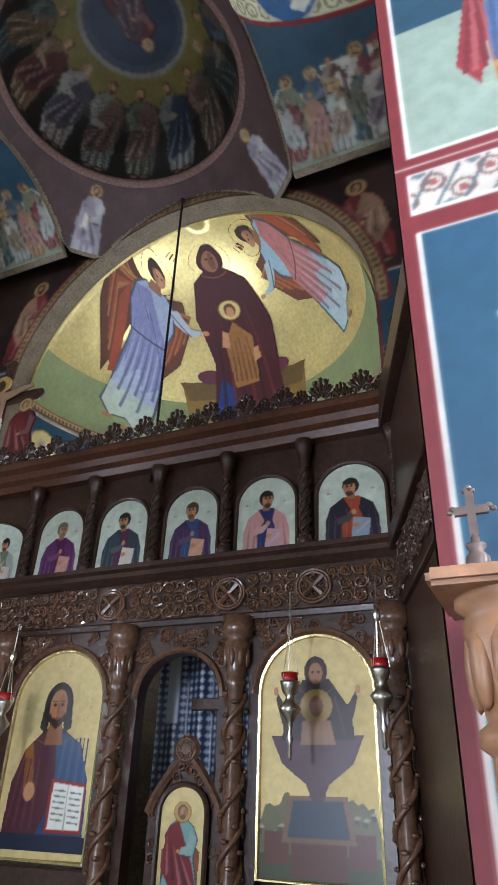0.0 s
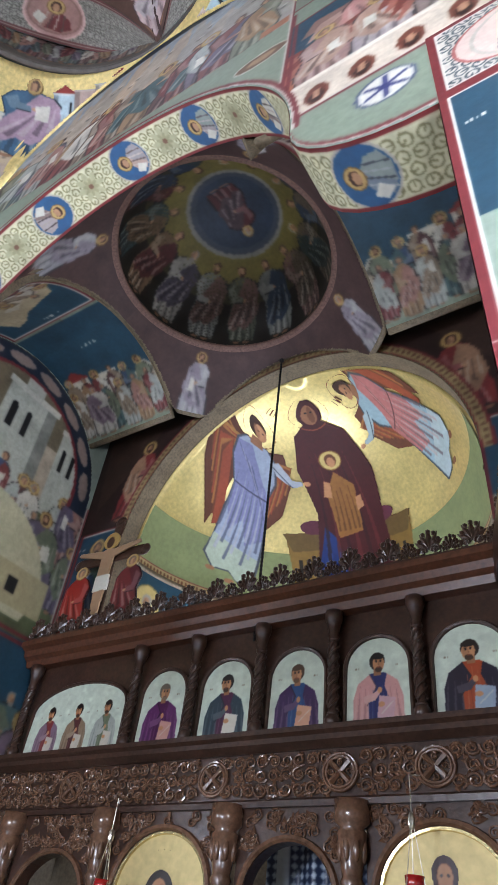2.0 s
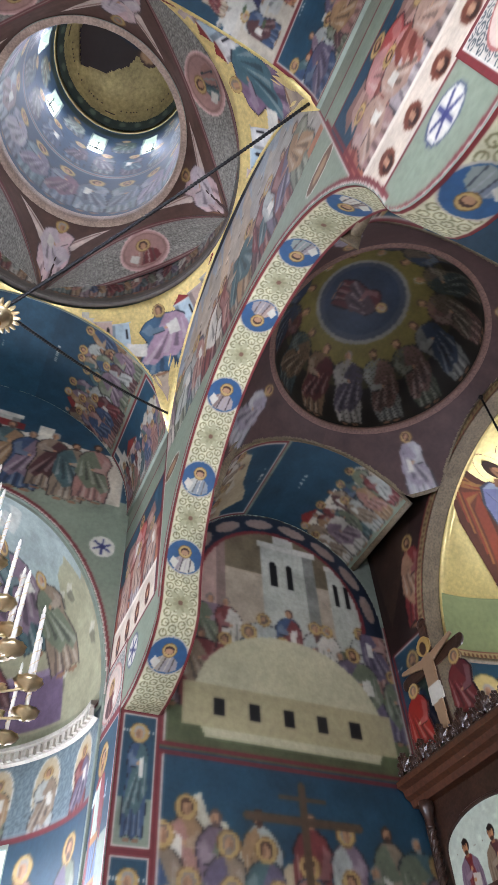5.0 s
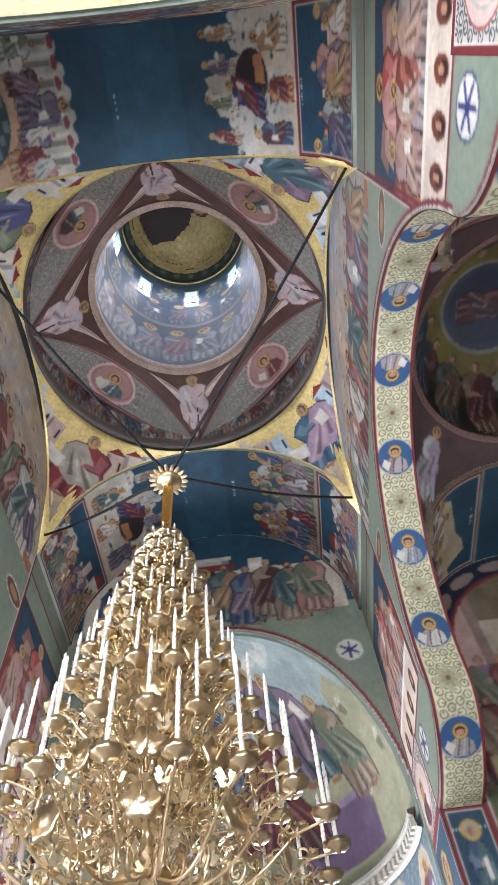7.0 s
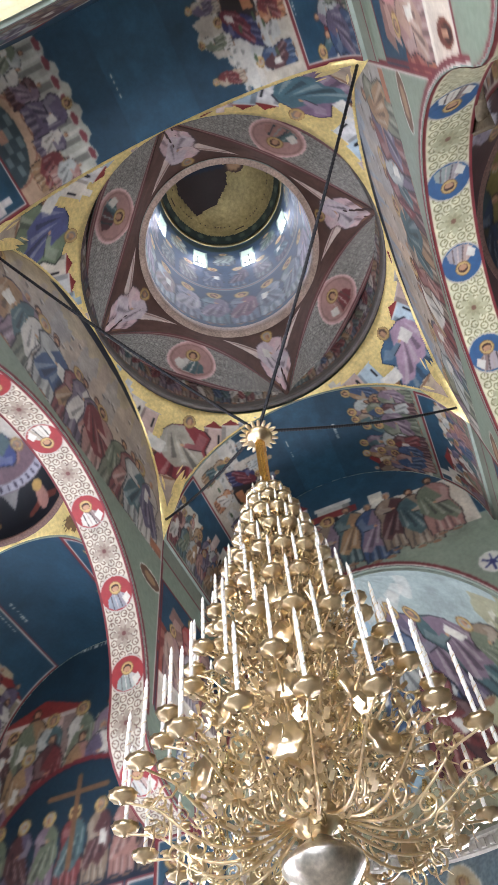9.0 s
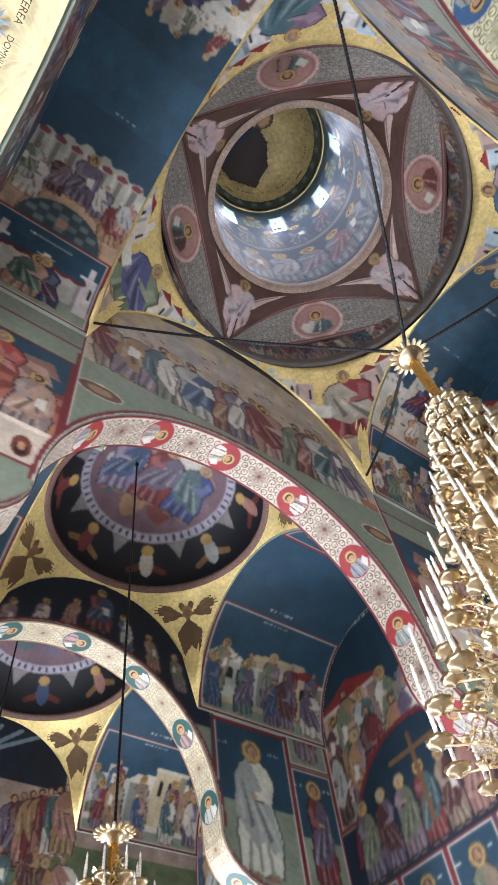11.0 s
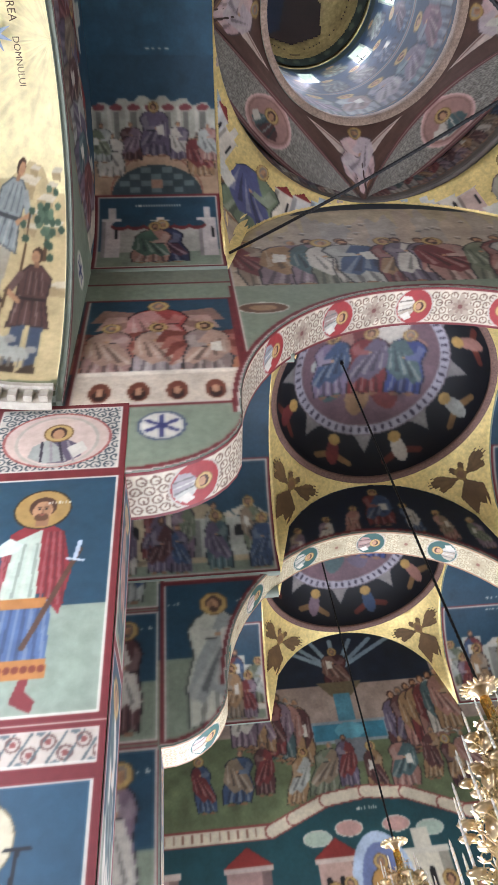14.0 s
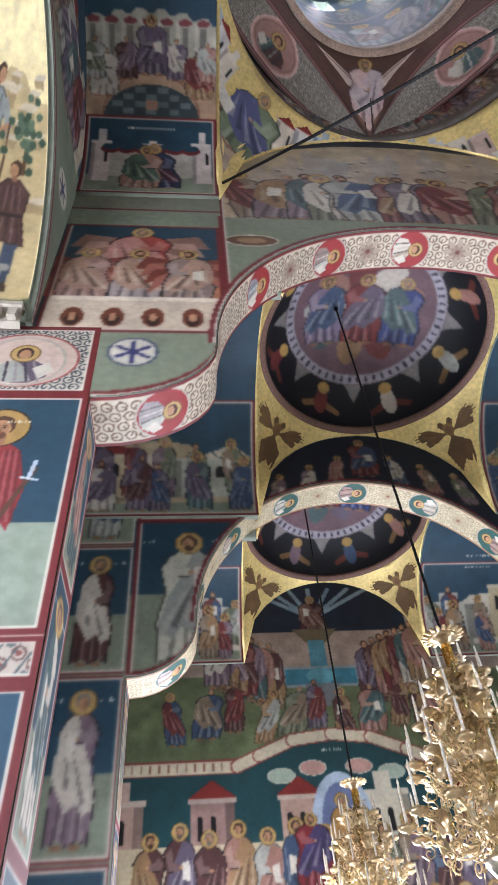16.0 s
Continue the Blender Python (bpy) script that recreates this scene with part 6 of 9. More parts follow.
        shepherd(c, w * 0.882, 1.42, 1.62, (0.50, 0.54, 0.55), (0.62, 0.58, 0.50), 1)
        shepherd(c, w * 0.950, 0.66, 1.45, (0.33, 0.21, 0.20), (0.22, 0.28, 0.38), 0)
        for k in range(3):
            x, y = w * 0.885 + 0.22 * k, 0.72 + 0.1 * (k % 2)
            c.ell(x, y + 0.16, 0.15, 0.09, (0.66, 0.66, 0.62))
            c.ell(x + 0.15, y + 0.22, 0.06, 0.045, (0.58, 0.57, 0.54))
            for e in (-0.1, -0.04, 0.05, 0.1):
                c.rect(x + e, y, 0.02, 0.12, (0.45, 0.42, 0.38))
        for x in (0.2, 0.55, 0.962):
            c.rect(w * x - 0.02, 1.95, 0.04, 0.35, (0.36, 0.24, 0.15))
            for j in range(40):
                u, v = rng.normal(0, 0.11), rng.normal(0, 0.15)
                c.ell(w * x + u, 2.40 + v, 0.05, 0.045, mix((0.15, 0.26, 0.20), (0.42, 0.52, 0.40), rng.random() * 0.7))
    wash(c, rng, 0.04)
    c.rect(0, 0, w, 0.05, RED)
    x0 = x_end + side * REVEAL
    k = 1 - 0.04 / R_CONCH

    def S(X, Y):
        a = math.pi - X / R_CONCH if side < 0 else X / R_CONCH
        b = Y / h * math.pi / 2
        return x0 + side * R_CONCH * k * np.sin(a) * np.cos(b), CY + R_CONCH * k * np.cos(a) * np.cos(b), Z_CONCH + H_CONCH * k * np.sin(b)
    sheet("fresco", c, S, ST["half_dome_" + name], "fresco of leaning robed shapes and rocks in the half dome" if side < 0 else "warm yellow fresco with shepherd shapes, rocks and trees", lambda X, Y: Y > math.asin((FOOT[side] - Z_CONCH) / H_CONCH) / (math.pi / 2) * h)
    # apse wall
    hw = FOOT[side] - 1.0
    c = Canvas(w, hw, 40 if side < 0 else 24, (0.42, 0.50, 0.52))
    vine(c, 0, hw - 1.1, w, 0.9, rng, (0.30, 0.36, 0.40), 0.12, 0.016)
    for j in range(9):
        x = w * (j + 0.5) / 9
        c.ell(x, hw - 0.62, 0.26, 0.42, WHITEP)
        c.ell(x, hw - 0.62, 0.24, 0.40, TAN)
        person_shape(c, x, hw - 1.3, 0.95, rng, wide=1.3)
    c.rect(0, 0, w, hw - 1.15, BLUE)
    for j in range(8):
        person_shape(c, w * (j + 0.5) / 8, hw - 3.2, 1.8, rng)
    c.rect(0, hw - 1.2, w, 0.05, RED)

    def W(X, Y):
        a = math.pi - X / R_CONCH if side < 0 else X / R_CONCH
        r = R_CONCH - LIFT
        return x0 + side * BACK[side] + side * r * np.sin(a), CY + r * np.cos(a), Y + 1.0

    def wk(X, Y):
        d = np.degrees(X / R_CONCH) - 90
        hole = np.zeros(X.shape, bool)
        for q in (-38, 0, 38):
            hole |= (np.abs(d - q) < 10.4) & (Y + 1 > 2.76) & (Y + 1 < 5.04)
        return ~hole
    sheet("fresco", c, W, ST["wall_" + name + "_apse"], "painted apse wall with oval medallions", wk)
    # moulded cornice with dentils
    top = thing("trim_" + name, "white dentil cornice under the half dome", kind="structure")
    a0 = -math.pi / 2 if side > 0 else math.pi / 2
    zf, rf = FOOT[side], R_CONCH * (0.99 if side > 0 else 1.0)
    bm = lathe(bmesh.new(), [(rf - 0.02, zf - 0.18), (rf - 0.08, zf - 0.16), (rf - 0.09, zf - 0.02), (rf - 0.15, zf), (rf - 0.15, zf + 0.05), (rf - 0.03, zf + 0.08)], 40, (x0, CY), a0, a0 + math.pi)
    part("moulding", bm, CORNICE, top, smooth=False)
    bm = bmesh.new()
    for j in range(56):
        a = a0 + math.pi * (j + 0.5) / 56
        vs = box(bm, rf - 0.14, rf - 0.08, -0.035, 0.035, zf - 0.14, zf - 0.03)
        bmesh.ops.transform(bm, verts=vs, matrix=Matrix.Translation((x0, CY, 0)) @ Matrix.Rotation(a, 4, "Z"))
    part("dentils", bm, CORNICE, top)


CORNICE = shader("cornice_plaster", (0.40, 0.37, 0.31), 0.7, grain=0.12, scale=20, stain=0.15)
arm_paint(-1, X_N, "north", 700)
arm_paint(1, X_S, "south", 720)


def half_dome_point(x, y, lift):
    """The place on the south half dome over a point of the plan, a little below its plaster."""
    q = 1 - ((x - X_S - REVEAL) ** 2 + (y - CY) ** 2) / R_CONCH ** 2
    return Vector((x, y, Z_CONCH + H_CONCH * math.sqrt(max(0.0, q)) - lift))


INK = shader("brown_letter_paint", (0.10, 0.06, 0.04), 0.8, grain=0.1)
for word, y_start, x_base, size in (("NASTEREA", -0.30, 0.74, 0.105), ("DOMNULUI", -0.88, 0.74, 0.088)):
    cu = bpy.data.curves.new("inscription", "FONT")
    cu.body, cu.size, cu.resolution_u = word, size, 3
    ob = bpy.data.objects.new("inscription", cu)
    bpy.context.scene.collection.objects.link(ob)
    bpy.context.view_layer.update()
    me = bpy.data.meshes.new_from_object(ob)
    bpy.data.objects.remove(ob)
    for v in me.vertices:
        v.co = half_dome_point(x_base - v.co.y, y_start - v.co.x * 0.92, 0.16)
    me.materials.clear()
    me.materials.append(INK)
    ob = new("inscription", me)
    ob.parent = ST["half_dome_south"]
    tagged(ob, "dark brown painted capitals")
# pale blue star between the words
bm = bmesh.new()
ring = [half_dome_point(0.90 + (0.17 if k % 2 else 0.06) * math.sin(math.pi * k / 8), -0.86 + (0.17 if k % 2 else 0.06) * math.cos(math.pi * k / 8), 0.15) for k in range(16)]
bm.faces.new([bm.verts.new(p) for p in ring])
part("painted_star", bm, shader("star_blue_paint", (0.30, 0.38, 0.50), 0.8, grain=0.1), ST["half_dome_south"], "pale blue painted star")


# ---- western bays ----
BAY_PLAN = [(0, 62, dict(town=2, rocks=1, n=5, size=0.5, rows=2, level=0.18)), (62, 118, dict(town=0, rocks=0, n=1, size=0.1, level=0.0, border=False)), (118, 180, dict(draw=cave))]
for nm, yc, zs, rr in BAYS:
    for sd, d0, d1 in (("north", CX - BAY, CX - (JAMB if nm == "chancel" else WIDE)), ("south", CX + BAY, CX + (JAMB if nm == "chancel" else WIDE))):
        sd_plan = BAY_PLAN if nm != "chancel" else [(0, 72, BAY_PLAN[0][2]), (72, 88, BAY_PLAN[1][2]), (88, 144, dict(town=3, rocks=1, n=6, size=0.5, level=0.2, rows=2, border=False))]
        barrel_paint(ST["vault_" + nm + "_" + sd], yc, BAY, zs, d0, d1, 800 + int(abs(yc) * 7) + len(sd), sd_plan, res=38, end=143 if nm == "chancel" else 180, start=10 if nm == "chancel" else 0)

for k, (nm, x) in enumerate((("wall_bay_south", CX + WIDE), ("wall_bay_north", CX - WIDE))):
    for j, (bn, yc, zs, rr) in enumerate(BAYS[:2]):
        c = Canvas(2 * BAY, 10.2 - 2.6, 36, DEEP)
        panel(c, 0, 4.2, 2 * BAY, 3.4, 900 + 10 * k + j, sky=(0.08, 0.20, 0.27), n=8, size=0.44, rows=2, town=2, rocks=2, level=0.14)
        # an arched band with long robed shapes inside the wall scene
        A, Z = c.X - BAY, c.Y - 3.6
        rad = np.hypot(A, Z)
        c.put((slice(None), slice(None)), (rad < 1.55) & (Z > 0), (0.07, 0.19, 0.26))
        c.put((slice(None), slice(None)), (np.abs(rad - 1.55) < 0.04) & (Z > 0), RED)
        rng = np.random.default_rng(910 + j + 7 * k)
        for q in range(7):
            person_shape(c, 0.55 + 0.43 * q, 3.3, 1.15, rng)
        c.line(BAY, 3.6, BAY, 4.9, 0.07, (0.45, 0.30, 0.18))
        c.line(BAY - 0.5, 4.65, BAY + 0.5, 4.65, 0.07, (0.45, 0.30, 0.18))
        for q in range(4):
            saint(c, 2 * BAY / 4 * q, 1.5, BAY / 2, 1.75, 930 + q + 10 * j + 40 * k)
            saint(c, 2 * BAY / 4 * q, 0.0, BAY / 2, 1.5, 950 + q + 10 * j + 40 * k)
        sg = 1 if x < CX else -1
        sheet("fresco", c, lambda X, Y, x=x, yc=yc, sg=sg: (x + sg * LIFT, yc + sg * (X - BAY), Y + 2.6), ST[nm], "fresco with an arched scene and rows of standing robed shapes",
              lambda X, Y, zs=zs: Y + 2.6 < zs + np.sqrt(np.maximum(0, (BAY - 0.06) ** 2 - (X - BAY) ** 2)))

# west wall: blue basin, crowds, arched band, gathering round a seated pair
HW = WIDE
c = Canvas(2 * HW, 10.2 - 2.2, 52, (0.37, 0.42, 0.27))
rng = np.random.default_rng(990)
m = HW - 0.38
Z = lambda z: z - 2.2
c.rect(0, Z(8.0), 2 * HW, 2.3, (0.62, 0.52, 0.46))
c.poly([(m - 2.4, Z(8.9)), (m - 1.6, Z(9.6)), (m, Z(10.2)), (m + 1.6, Z(9.6)), (m + 2.4, Z(8.9)), (m + 2.4, Z(10.2)), (m - 2.4, Z(10.2))], DEEP)
c.rect(m - 1.9, Z(8.9), 3.8, 1.3, DEEP)
for k in range(-3, 4):
    c.line(m, Z(9.2), m + 0.42 * k, Z(9.9), 0.09, (0.45, 0.55, 0.62))
person_shape(c, m, Z(8.75), 1.0, rng, (0.3, 0.12, 0.14), (0.45, 0.3, 0.25), seated=True)
c.poly([(m - 0.45, Z(8.95)), (m + 0.45, Z(8.95)), (m + 0.2, Z(8.65)), (m - 0.2, Z(8.65))], (0.42, 0.36, 0.24))
c.rect(m - 0.16, Z(8.0), 0.32, 0.7, (0.24, 0.5, 0.58))
c.rect(m - 0.75, Z(7.72), 1.5, 0.42, (0.50, 0.55, 0.58))
c.rect(m - 0.68, Z(7.78), 1.36, 0.3, (0.16, 0.46, 0.56))
c.rect(m - 0.32, Z(7.35), 0.64, 0.45, (0.42, 0.44, 0.46))
c.ell(m, Z(7.95), 0.28, 0.16, (0.28, 0.58, 0.66))
for k in (-1, 1):
    for q in range(7):
        person_shape(c, m + k * (0.95 + 0.17 * q), Z(7.35) + 0.07 * q, 1.35, rng, halo=False)
for q in range(12):
    person_shape(c, m - 2.7 + 0.5 * q, Z(6.72) + 0.1 * (q % 3), 0.98, rng, halo=q % 3 == 0, seated=q % 3 == 1, lean=rng.uniform(-0.3, 0.3))
wash(c, rng, 0.05)
s = c.sub(0, 0, 2 * HW, Z(6.36))
s.rect(0, 0, 2 * HW, Z(6.36), (0.07, 0.27, 0.30))
c.poly([(m - 1.68, Z(6.3)), (m - 1.3, Z(6.5)), (m - 0.7, Z(6.74)), (m, Z(6.84)), (m + 0.7, Z(6.74)), (m + 1.3, Z(6.5)), (m + 1.68, Z(6.3))], (0.07, 0.27, 0.30))
BAND_LINE = ((0, 6.36), (m - 1.68, 6.36), (m - 1.3, 6.52), (m - 0.7, 6.76), (m, 6.84), (m + 0.7, 6.76), (m + 1.3, 6.52), (m + 1.68, 6.36), (2 * HW, 6.36))
for (x0, y0), (x1, y1) in zip(BAND_LINE, BAND_LINE[1:]):
    c.line(x0, Z(y0), x1, Z(y1), 0.24, (0.55, 0.22, 0.2))
    c.line(x0, Z(y0), x1, Z(y1), 0.19, (0.80, 0.74, 0.62))
for k in range(60):
    x = 2 * HW * (k + 0.5) / 60
    if abs(x - m) > 1.7:
        c.rect(x - 0.015, Z(6.29), 0.03, 0.14, (0.56, 0.36, 0.28))
for k, col in ((-0.95, (0.62, 0.70, 0.62)), (-0.4, (0.72, 0.52, 0.48)), (0.4, (0.72, 0.52, 0.48)), (0.95, (0.62, 0.70, 0.62))):
    c.ell(m + k, Z(6.36 - 0.2 * abs(k)), 0.24, 0.13, WHITEP)
    c.ell(m + k, Z(6.36 - 0.2 * abs(k)), 0.22, 0.115, col)
bars(c, m - 0.2, Z(6.55), 9, 0.05)
for k in range(5):
    house(c, 0.2 + 1.45 * k, Z(4.6), 0.7, 1.2, rng)
c.rect(0, Z(4.6), 2 * HW, 0.6, (0.78, 0.70, 0.55))
c.ell(m, Z(5.35), 0.52, 0.85, (0.62, 0.70, 0.80))
c.ell(m, Z(5.35), 0.36, 0.68, (0.36, 0.42, 0.62))
for q in range(14):
    person_shape(c, m - 3.1 + 0.46 * q, Z(4.0) + 0.12 * (q % 2), 1.4, rng, halo=True)
person_shape(c, m, Z(4.6), 1.25, rng, (0.66, 0.46, 0.2), (0.72, 0.5, 0.22))
person_shape(c, m - 0.55, Z(4.5), 1.1, rng, (0.5, 0.1, 0.14), (0.24, 0.2, 0.4), seated=True)
c.rect(m - 1.0, Z(4.1), 2.0, 0.4, (0.06, 0.08, 0.12))
for q in range(13):
    person_shape(c, m - 2.9 + 0.46 * q, Z(3.2), 1.3, rng, halo=True)
wash(c, rng, 0.04)
sheet("fresco", c, lambda X, Y: (CX - (X - HW), Y_WW + LIFT, Y + 2.2), ST["wall_west"], "large fresco with a blue basin, crowds and an arched band",
      lambda X, Y: Y + 2.2 < np.where(np.abs(X - HW) < BAY, Z_BAY + np.sqrt(np.maximum(0, BAY ** 2 - (X - HW) ** 2)), 12))

# shallow domes
for (nm, yc, zs, rr), hgt, seed in zip(BAYS, (1.15, 1.15, 1.55), (40, 41, 42)):
    rng = np.random.default_rng(seed)
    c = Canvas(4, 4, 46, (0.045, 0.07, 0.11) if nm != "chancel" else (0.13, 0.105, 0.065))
    if nm != "chancel":
        for k in range(8):
            a = math.pi * k / 4
            c.poly([(2 + 0.9 * math.cos(a - 0.3), 2 + 0.9 * math.sin(a - 0.3)), (2 + 1.42 * math.cos(a), 2 + 1.42 * math.sin(a)), (2 + 0.9 * math.cos(a + 0.3), 2 + 0.9 * math.sin(a + 0.3))], (0.50, 0.48, 0.47))
        for k in range(8):
            a = math.pi * (k + 0.5) / 4
            x, y = 2 + 1.5 * math.cos(a), 2 + 1.5 * math.sin(a)
            for s in (-1, 1):
                c.line(x, y, x + 0.34 * math.cos(a + s * 1.2), y + 0.34 * math.sin(a + s * 1.2), 0.13, (0.40, 0.16, 0.12) if k % 2 else (0.5, 0.36, 0.2))
            c.ell(x, y, 0.26, 0.12, ROBES[rng.integers(12)], turn=a)
            c.ell(x - 0.26 * math.cos(a), y - 0.26 * math.sin(a), 0.1, 0.1, OCHRE)
        c.ell(2, 2, 1.12, 1.12, (0.46, 0.40, 0.42))
        c.ring(2, 2, 0.96, 1.1, (0.62, 0.60, 0.66))
        for k in range(54):
            a = 2 * math.pi * k / 54
            c.line(2 + 1.0 * math.cos(a), 2 + 1.0 * math.sin(a), 2 + 1.06 * math.cos(a), 2 + 1.06 * math.sin(a), 0.035, (0.2, 0.17, 0.25))
        c.ell(2, 2, 0.95, 0.95, (0.42, 0.30, 0.34))
        for k in range(9):
            a = k * 0.698
            c.ell(2 + 0.5 * math.cos(a), 2 + 0.5 * math.sin(a), 0.3, 0.17, ROBES[rng.integers(12)], turn=a)
        for k in range(3):
            person_shape(c, 1.5 + 0.5 * k, 1.5, 1.0, rng, ((0.15, 0.22, 0.5), (0.5, 0.12, 0.12), (0.45, 0.38, 0.5))[k], seated=True)
    else:
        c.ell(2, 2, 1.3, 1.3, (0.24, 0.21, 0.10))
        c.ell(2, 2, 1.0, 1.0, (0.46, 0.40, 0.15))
        for k in range(14):
            a = 2 * math.pi * k / 14 + 0.2
            t = Canvas(0.7, 1.25, 46)
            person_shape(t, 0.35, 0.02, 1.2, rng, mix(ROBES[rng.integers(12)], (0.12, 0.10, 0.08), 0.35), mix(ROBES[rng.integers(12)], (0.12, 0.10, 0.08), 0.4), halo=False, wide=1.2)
            ys, xs = np.nonzero(t.c)
            r = 1.95 - t.Y[ys, xs]
            th = a + (t.X[ys, xs] - 0.35) / np.maximum(r, 0.6)
            ii = np.clip(((2 + r * np.sin(th)) / 4 * (c.c.shape[0] - 1)).round().astype(int), 0, c.c.shape[0] - 1)
            jj = np.clip(((2 + r * np.cos(th)) / 4 * (c.c.shape[1] - 1)).round().astype(int), 0, c.c.shape[1] - 1)
            c.d[ii, jj] = t.d[ys, xs]
        c.ell(2, 2, 0.62, 0.62, (0.24, 0.27, 0.32))
        c.ell(2, 2, 0.52, 0.52, (0.17, 0.22, 0.30))
        person_shape(c, 2, 1.6, 0.8, rng, (0.36, 0.12, 0.12), (0.3, 0.2, 0.22), seated=True)
        c.ring(2, 2, 0.6, 0.66, (0.5, 0.48, 0.44))
    wash(c, rng, 0.05)
    zr = zs + math.sqrt(2 * BAY * BAY - rr * rr)
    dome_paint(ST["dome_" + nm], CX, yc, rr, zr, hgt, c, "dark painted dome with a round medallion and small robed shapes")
    bm = lathe(bmesh.new(), [(rr + 0.02, zr - 0.06), (rr - 0.07, zr - 0.03), (rr - 0.07, zr + 0.03), (rr - 0.03, zr + 0.06)], 56, (CX, yc))
    part("ring_moulding", bm, shader("ring_paint", (0.16, 0.09, 0.07), 0.7, grain=0.3, scale=30), ST["dome_" + nm], smooth=True)

# ---- chancel: pendentives, side walls, apse arch, half dome ----
yc = BAYS[2][1]
for q in range(4):
    rng = np.random.default_rng(1000 + q)
    w, h = BAY * 1.75, BAY * 0.8
    c = Canvas(w, h, 40, (0.30, 0.20, 0.19))
    person_shape(c, w / 2, 0.25, 1.1, rng, (0.62, 0.60, 0.62), (0.55, 0.5, 0.55))
    wash(c, rng, 0.05)

    def S(X, Y, q=q, w=w, h=h):
        th = math.pi / 2 * (q + X / w)
        r = 1.6 + (BAY * 1.4142 - 1.6) * (1 - Y / h)
        k = 1 - 0.04 / (1.4142 * BAY)
        return CX + r * np.cos(th) * k, yc + r * np.sin(th) * k, 7.83 + np.sqrt(np.maximum(2 * BAY * BAY - r * r, 0)) * k

    def keep(X, Y, q=q, w=w, h=h):
        th = math.pi / 2 * (q + X / w)
        return 1.6 + (BAY * 1.4142 - 1.6) * (1 - Y / h) < np.minimum(BAY / np.maximum(np.abs(np.cos(th)), np.abs(np.sin(th))) - 0.01, 2.32 if q < 2 else 9)
    sheet("fresco", c, S, ST["pendentives_chancel"], "standing robed shape on a dark rose ground", keep)
for nm, x, sg, seed in (("wall_chancel_north", CX - JAMB, 1, 1010), ("wall_chancel_south", CX + JAMB, -1, 1030)):
    c = Canvas(2 * BAY, 9.7 - 2.4, 40, BLUE)
    rng = np.random.default_rng(seed)
    panel(c, 0, 3.0, 2 * BAY, 4.3, seed, sky=(0.42, 0.36, 0.26), ground=(0.30, 0.33, 0.20), town=3, n=9, size=0.3, level=0.42, rows=2, text=False)
    s = c.sub(0.3, 3.2, 2 * BAY - 0.6, 1.7)
    s.ell(BAY - 0.3, 0.5, 1.4, 1.1, (0.72, 0.68, 0.52))
    s.rect(0, 0.1, 3.1, 0.6, (0.66, 0.60, 0.42))
    for k in range(5):
        s.rect(0.4 + 0.5 * k, 0.3, 0.16, 0.2, DARK)
    panel(c, 0, 0, 2 * BAY, 2.95, seed + 3, sky=BLUE, rocks=3, town=0, n=7, size=0.5, level=0.3, rows=3, text=False)
    c.line(BAY, 0.5, BAY, 2.75, 0.09, (0.34, 0.25, 0.17))
    c.line(BAY - 0.75, 2.35, BAY + 0.75, 2.35, 0.09, (0.34, 0.25, 0.17))
    c.line(BAY - 0.3, 2.6, BAY + 0.3, 2.6, 0.06, (0.34, 0.25, 0.17))
    A, Z = c.X - BAY, c.Y - 5.4
    rad = np.hypot(A, Z)
    c.put((slice(None), slice(None)), (rad > 1.42) & (rad < 1.78) & (Z > -0.2), DEEP)
    for k in range(8):
        a = math.pi * (k + 0.5) / 8
        c.ell(BAY + 1.6 * math.cos(a), 5.4 + 1.6 * math.sin(a), 0.26, 0.1, (0.55, 0.45, 0.4), turn=a + 1.57)
    c.put((slice(None), slice(None)), (np.abs(rad - 1.42) < 0.03) & (Z > -0.2), RED)
    sheet("fresco", c, lambda X, Y, x=x, sg=sg: (x + sg * LIFT, yc + sg * (X - BAY), Y + 2.4), ST[nm], "dark fresco with a white building, an arch band and robed shapes",
          lambda X, Y: Y + 2.4 < 7.83 + np.sqrt(np.maximum(0, (BAY - 0.06) ** 2 - (X - BAY) ** 2)))

c = Canvas(2 * JAMB, 5.8, 40, (0.20, 0.12, 0.10))
rng = np.random.default_rng(1050)
for k in (-1, 1):
    c.poly([(JAMB + k * 1.9, 5.2), (JAMB + k * 2.6, 4.2), (JAMB + k * 3.4, 3.2), (JAMB + k * 3.6, 5.8), (JAMB + k * 1.2, 5.8)], (0.26, 0.17, 0.13))
    person_shape(c, JAMB + k * 2.75, 2.9, 1.5, rng, (0.5, 0.14, 0.14), (0.6, 0.42, 0.3), lean=-0.15 * k)
    saint(c, JAMB + k * 3.12 - 0.45, 0.9, 0.9, 1.9, 1052 + k, (0.25, 0.4, 0.36))
A, Zz = np.abs(c.X - JAMB), c.Y + 4.5
rad = np.hypot(A, Zz - Z_AP)
c.put((slice(None), slice(None)), (rad < R_AP + 0.17) & (Zz > Z_AP), (0.62, 0.52, 0.32))
c.put((slice(None), slice(None)), (rad < R_AP + 0.03) & (Zz > Z_AP), RED)
c.put((slice(None), slice(None)), (np.abs(rad - R_AP - 0.17) < 0.02) & (Zz > Z_AP), RED)
for k in range(90):
    a = math.pi * (k + 0.5) / 90
    c.ell(JAMB + (R_AP + 0.1) * math.cos(a), Z_AP - 4.5 + (R_AP + 0.1) * math.sin(a), 0.035, 0.025, (0.42, 0.26, 0.16), turn=a)
wash(c, rng, 0.06)
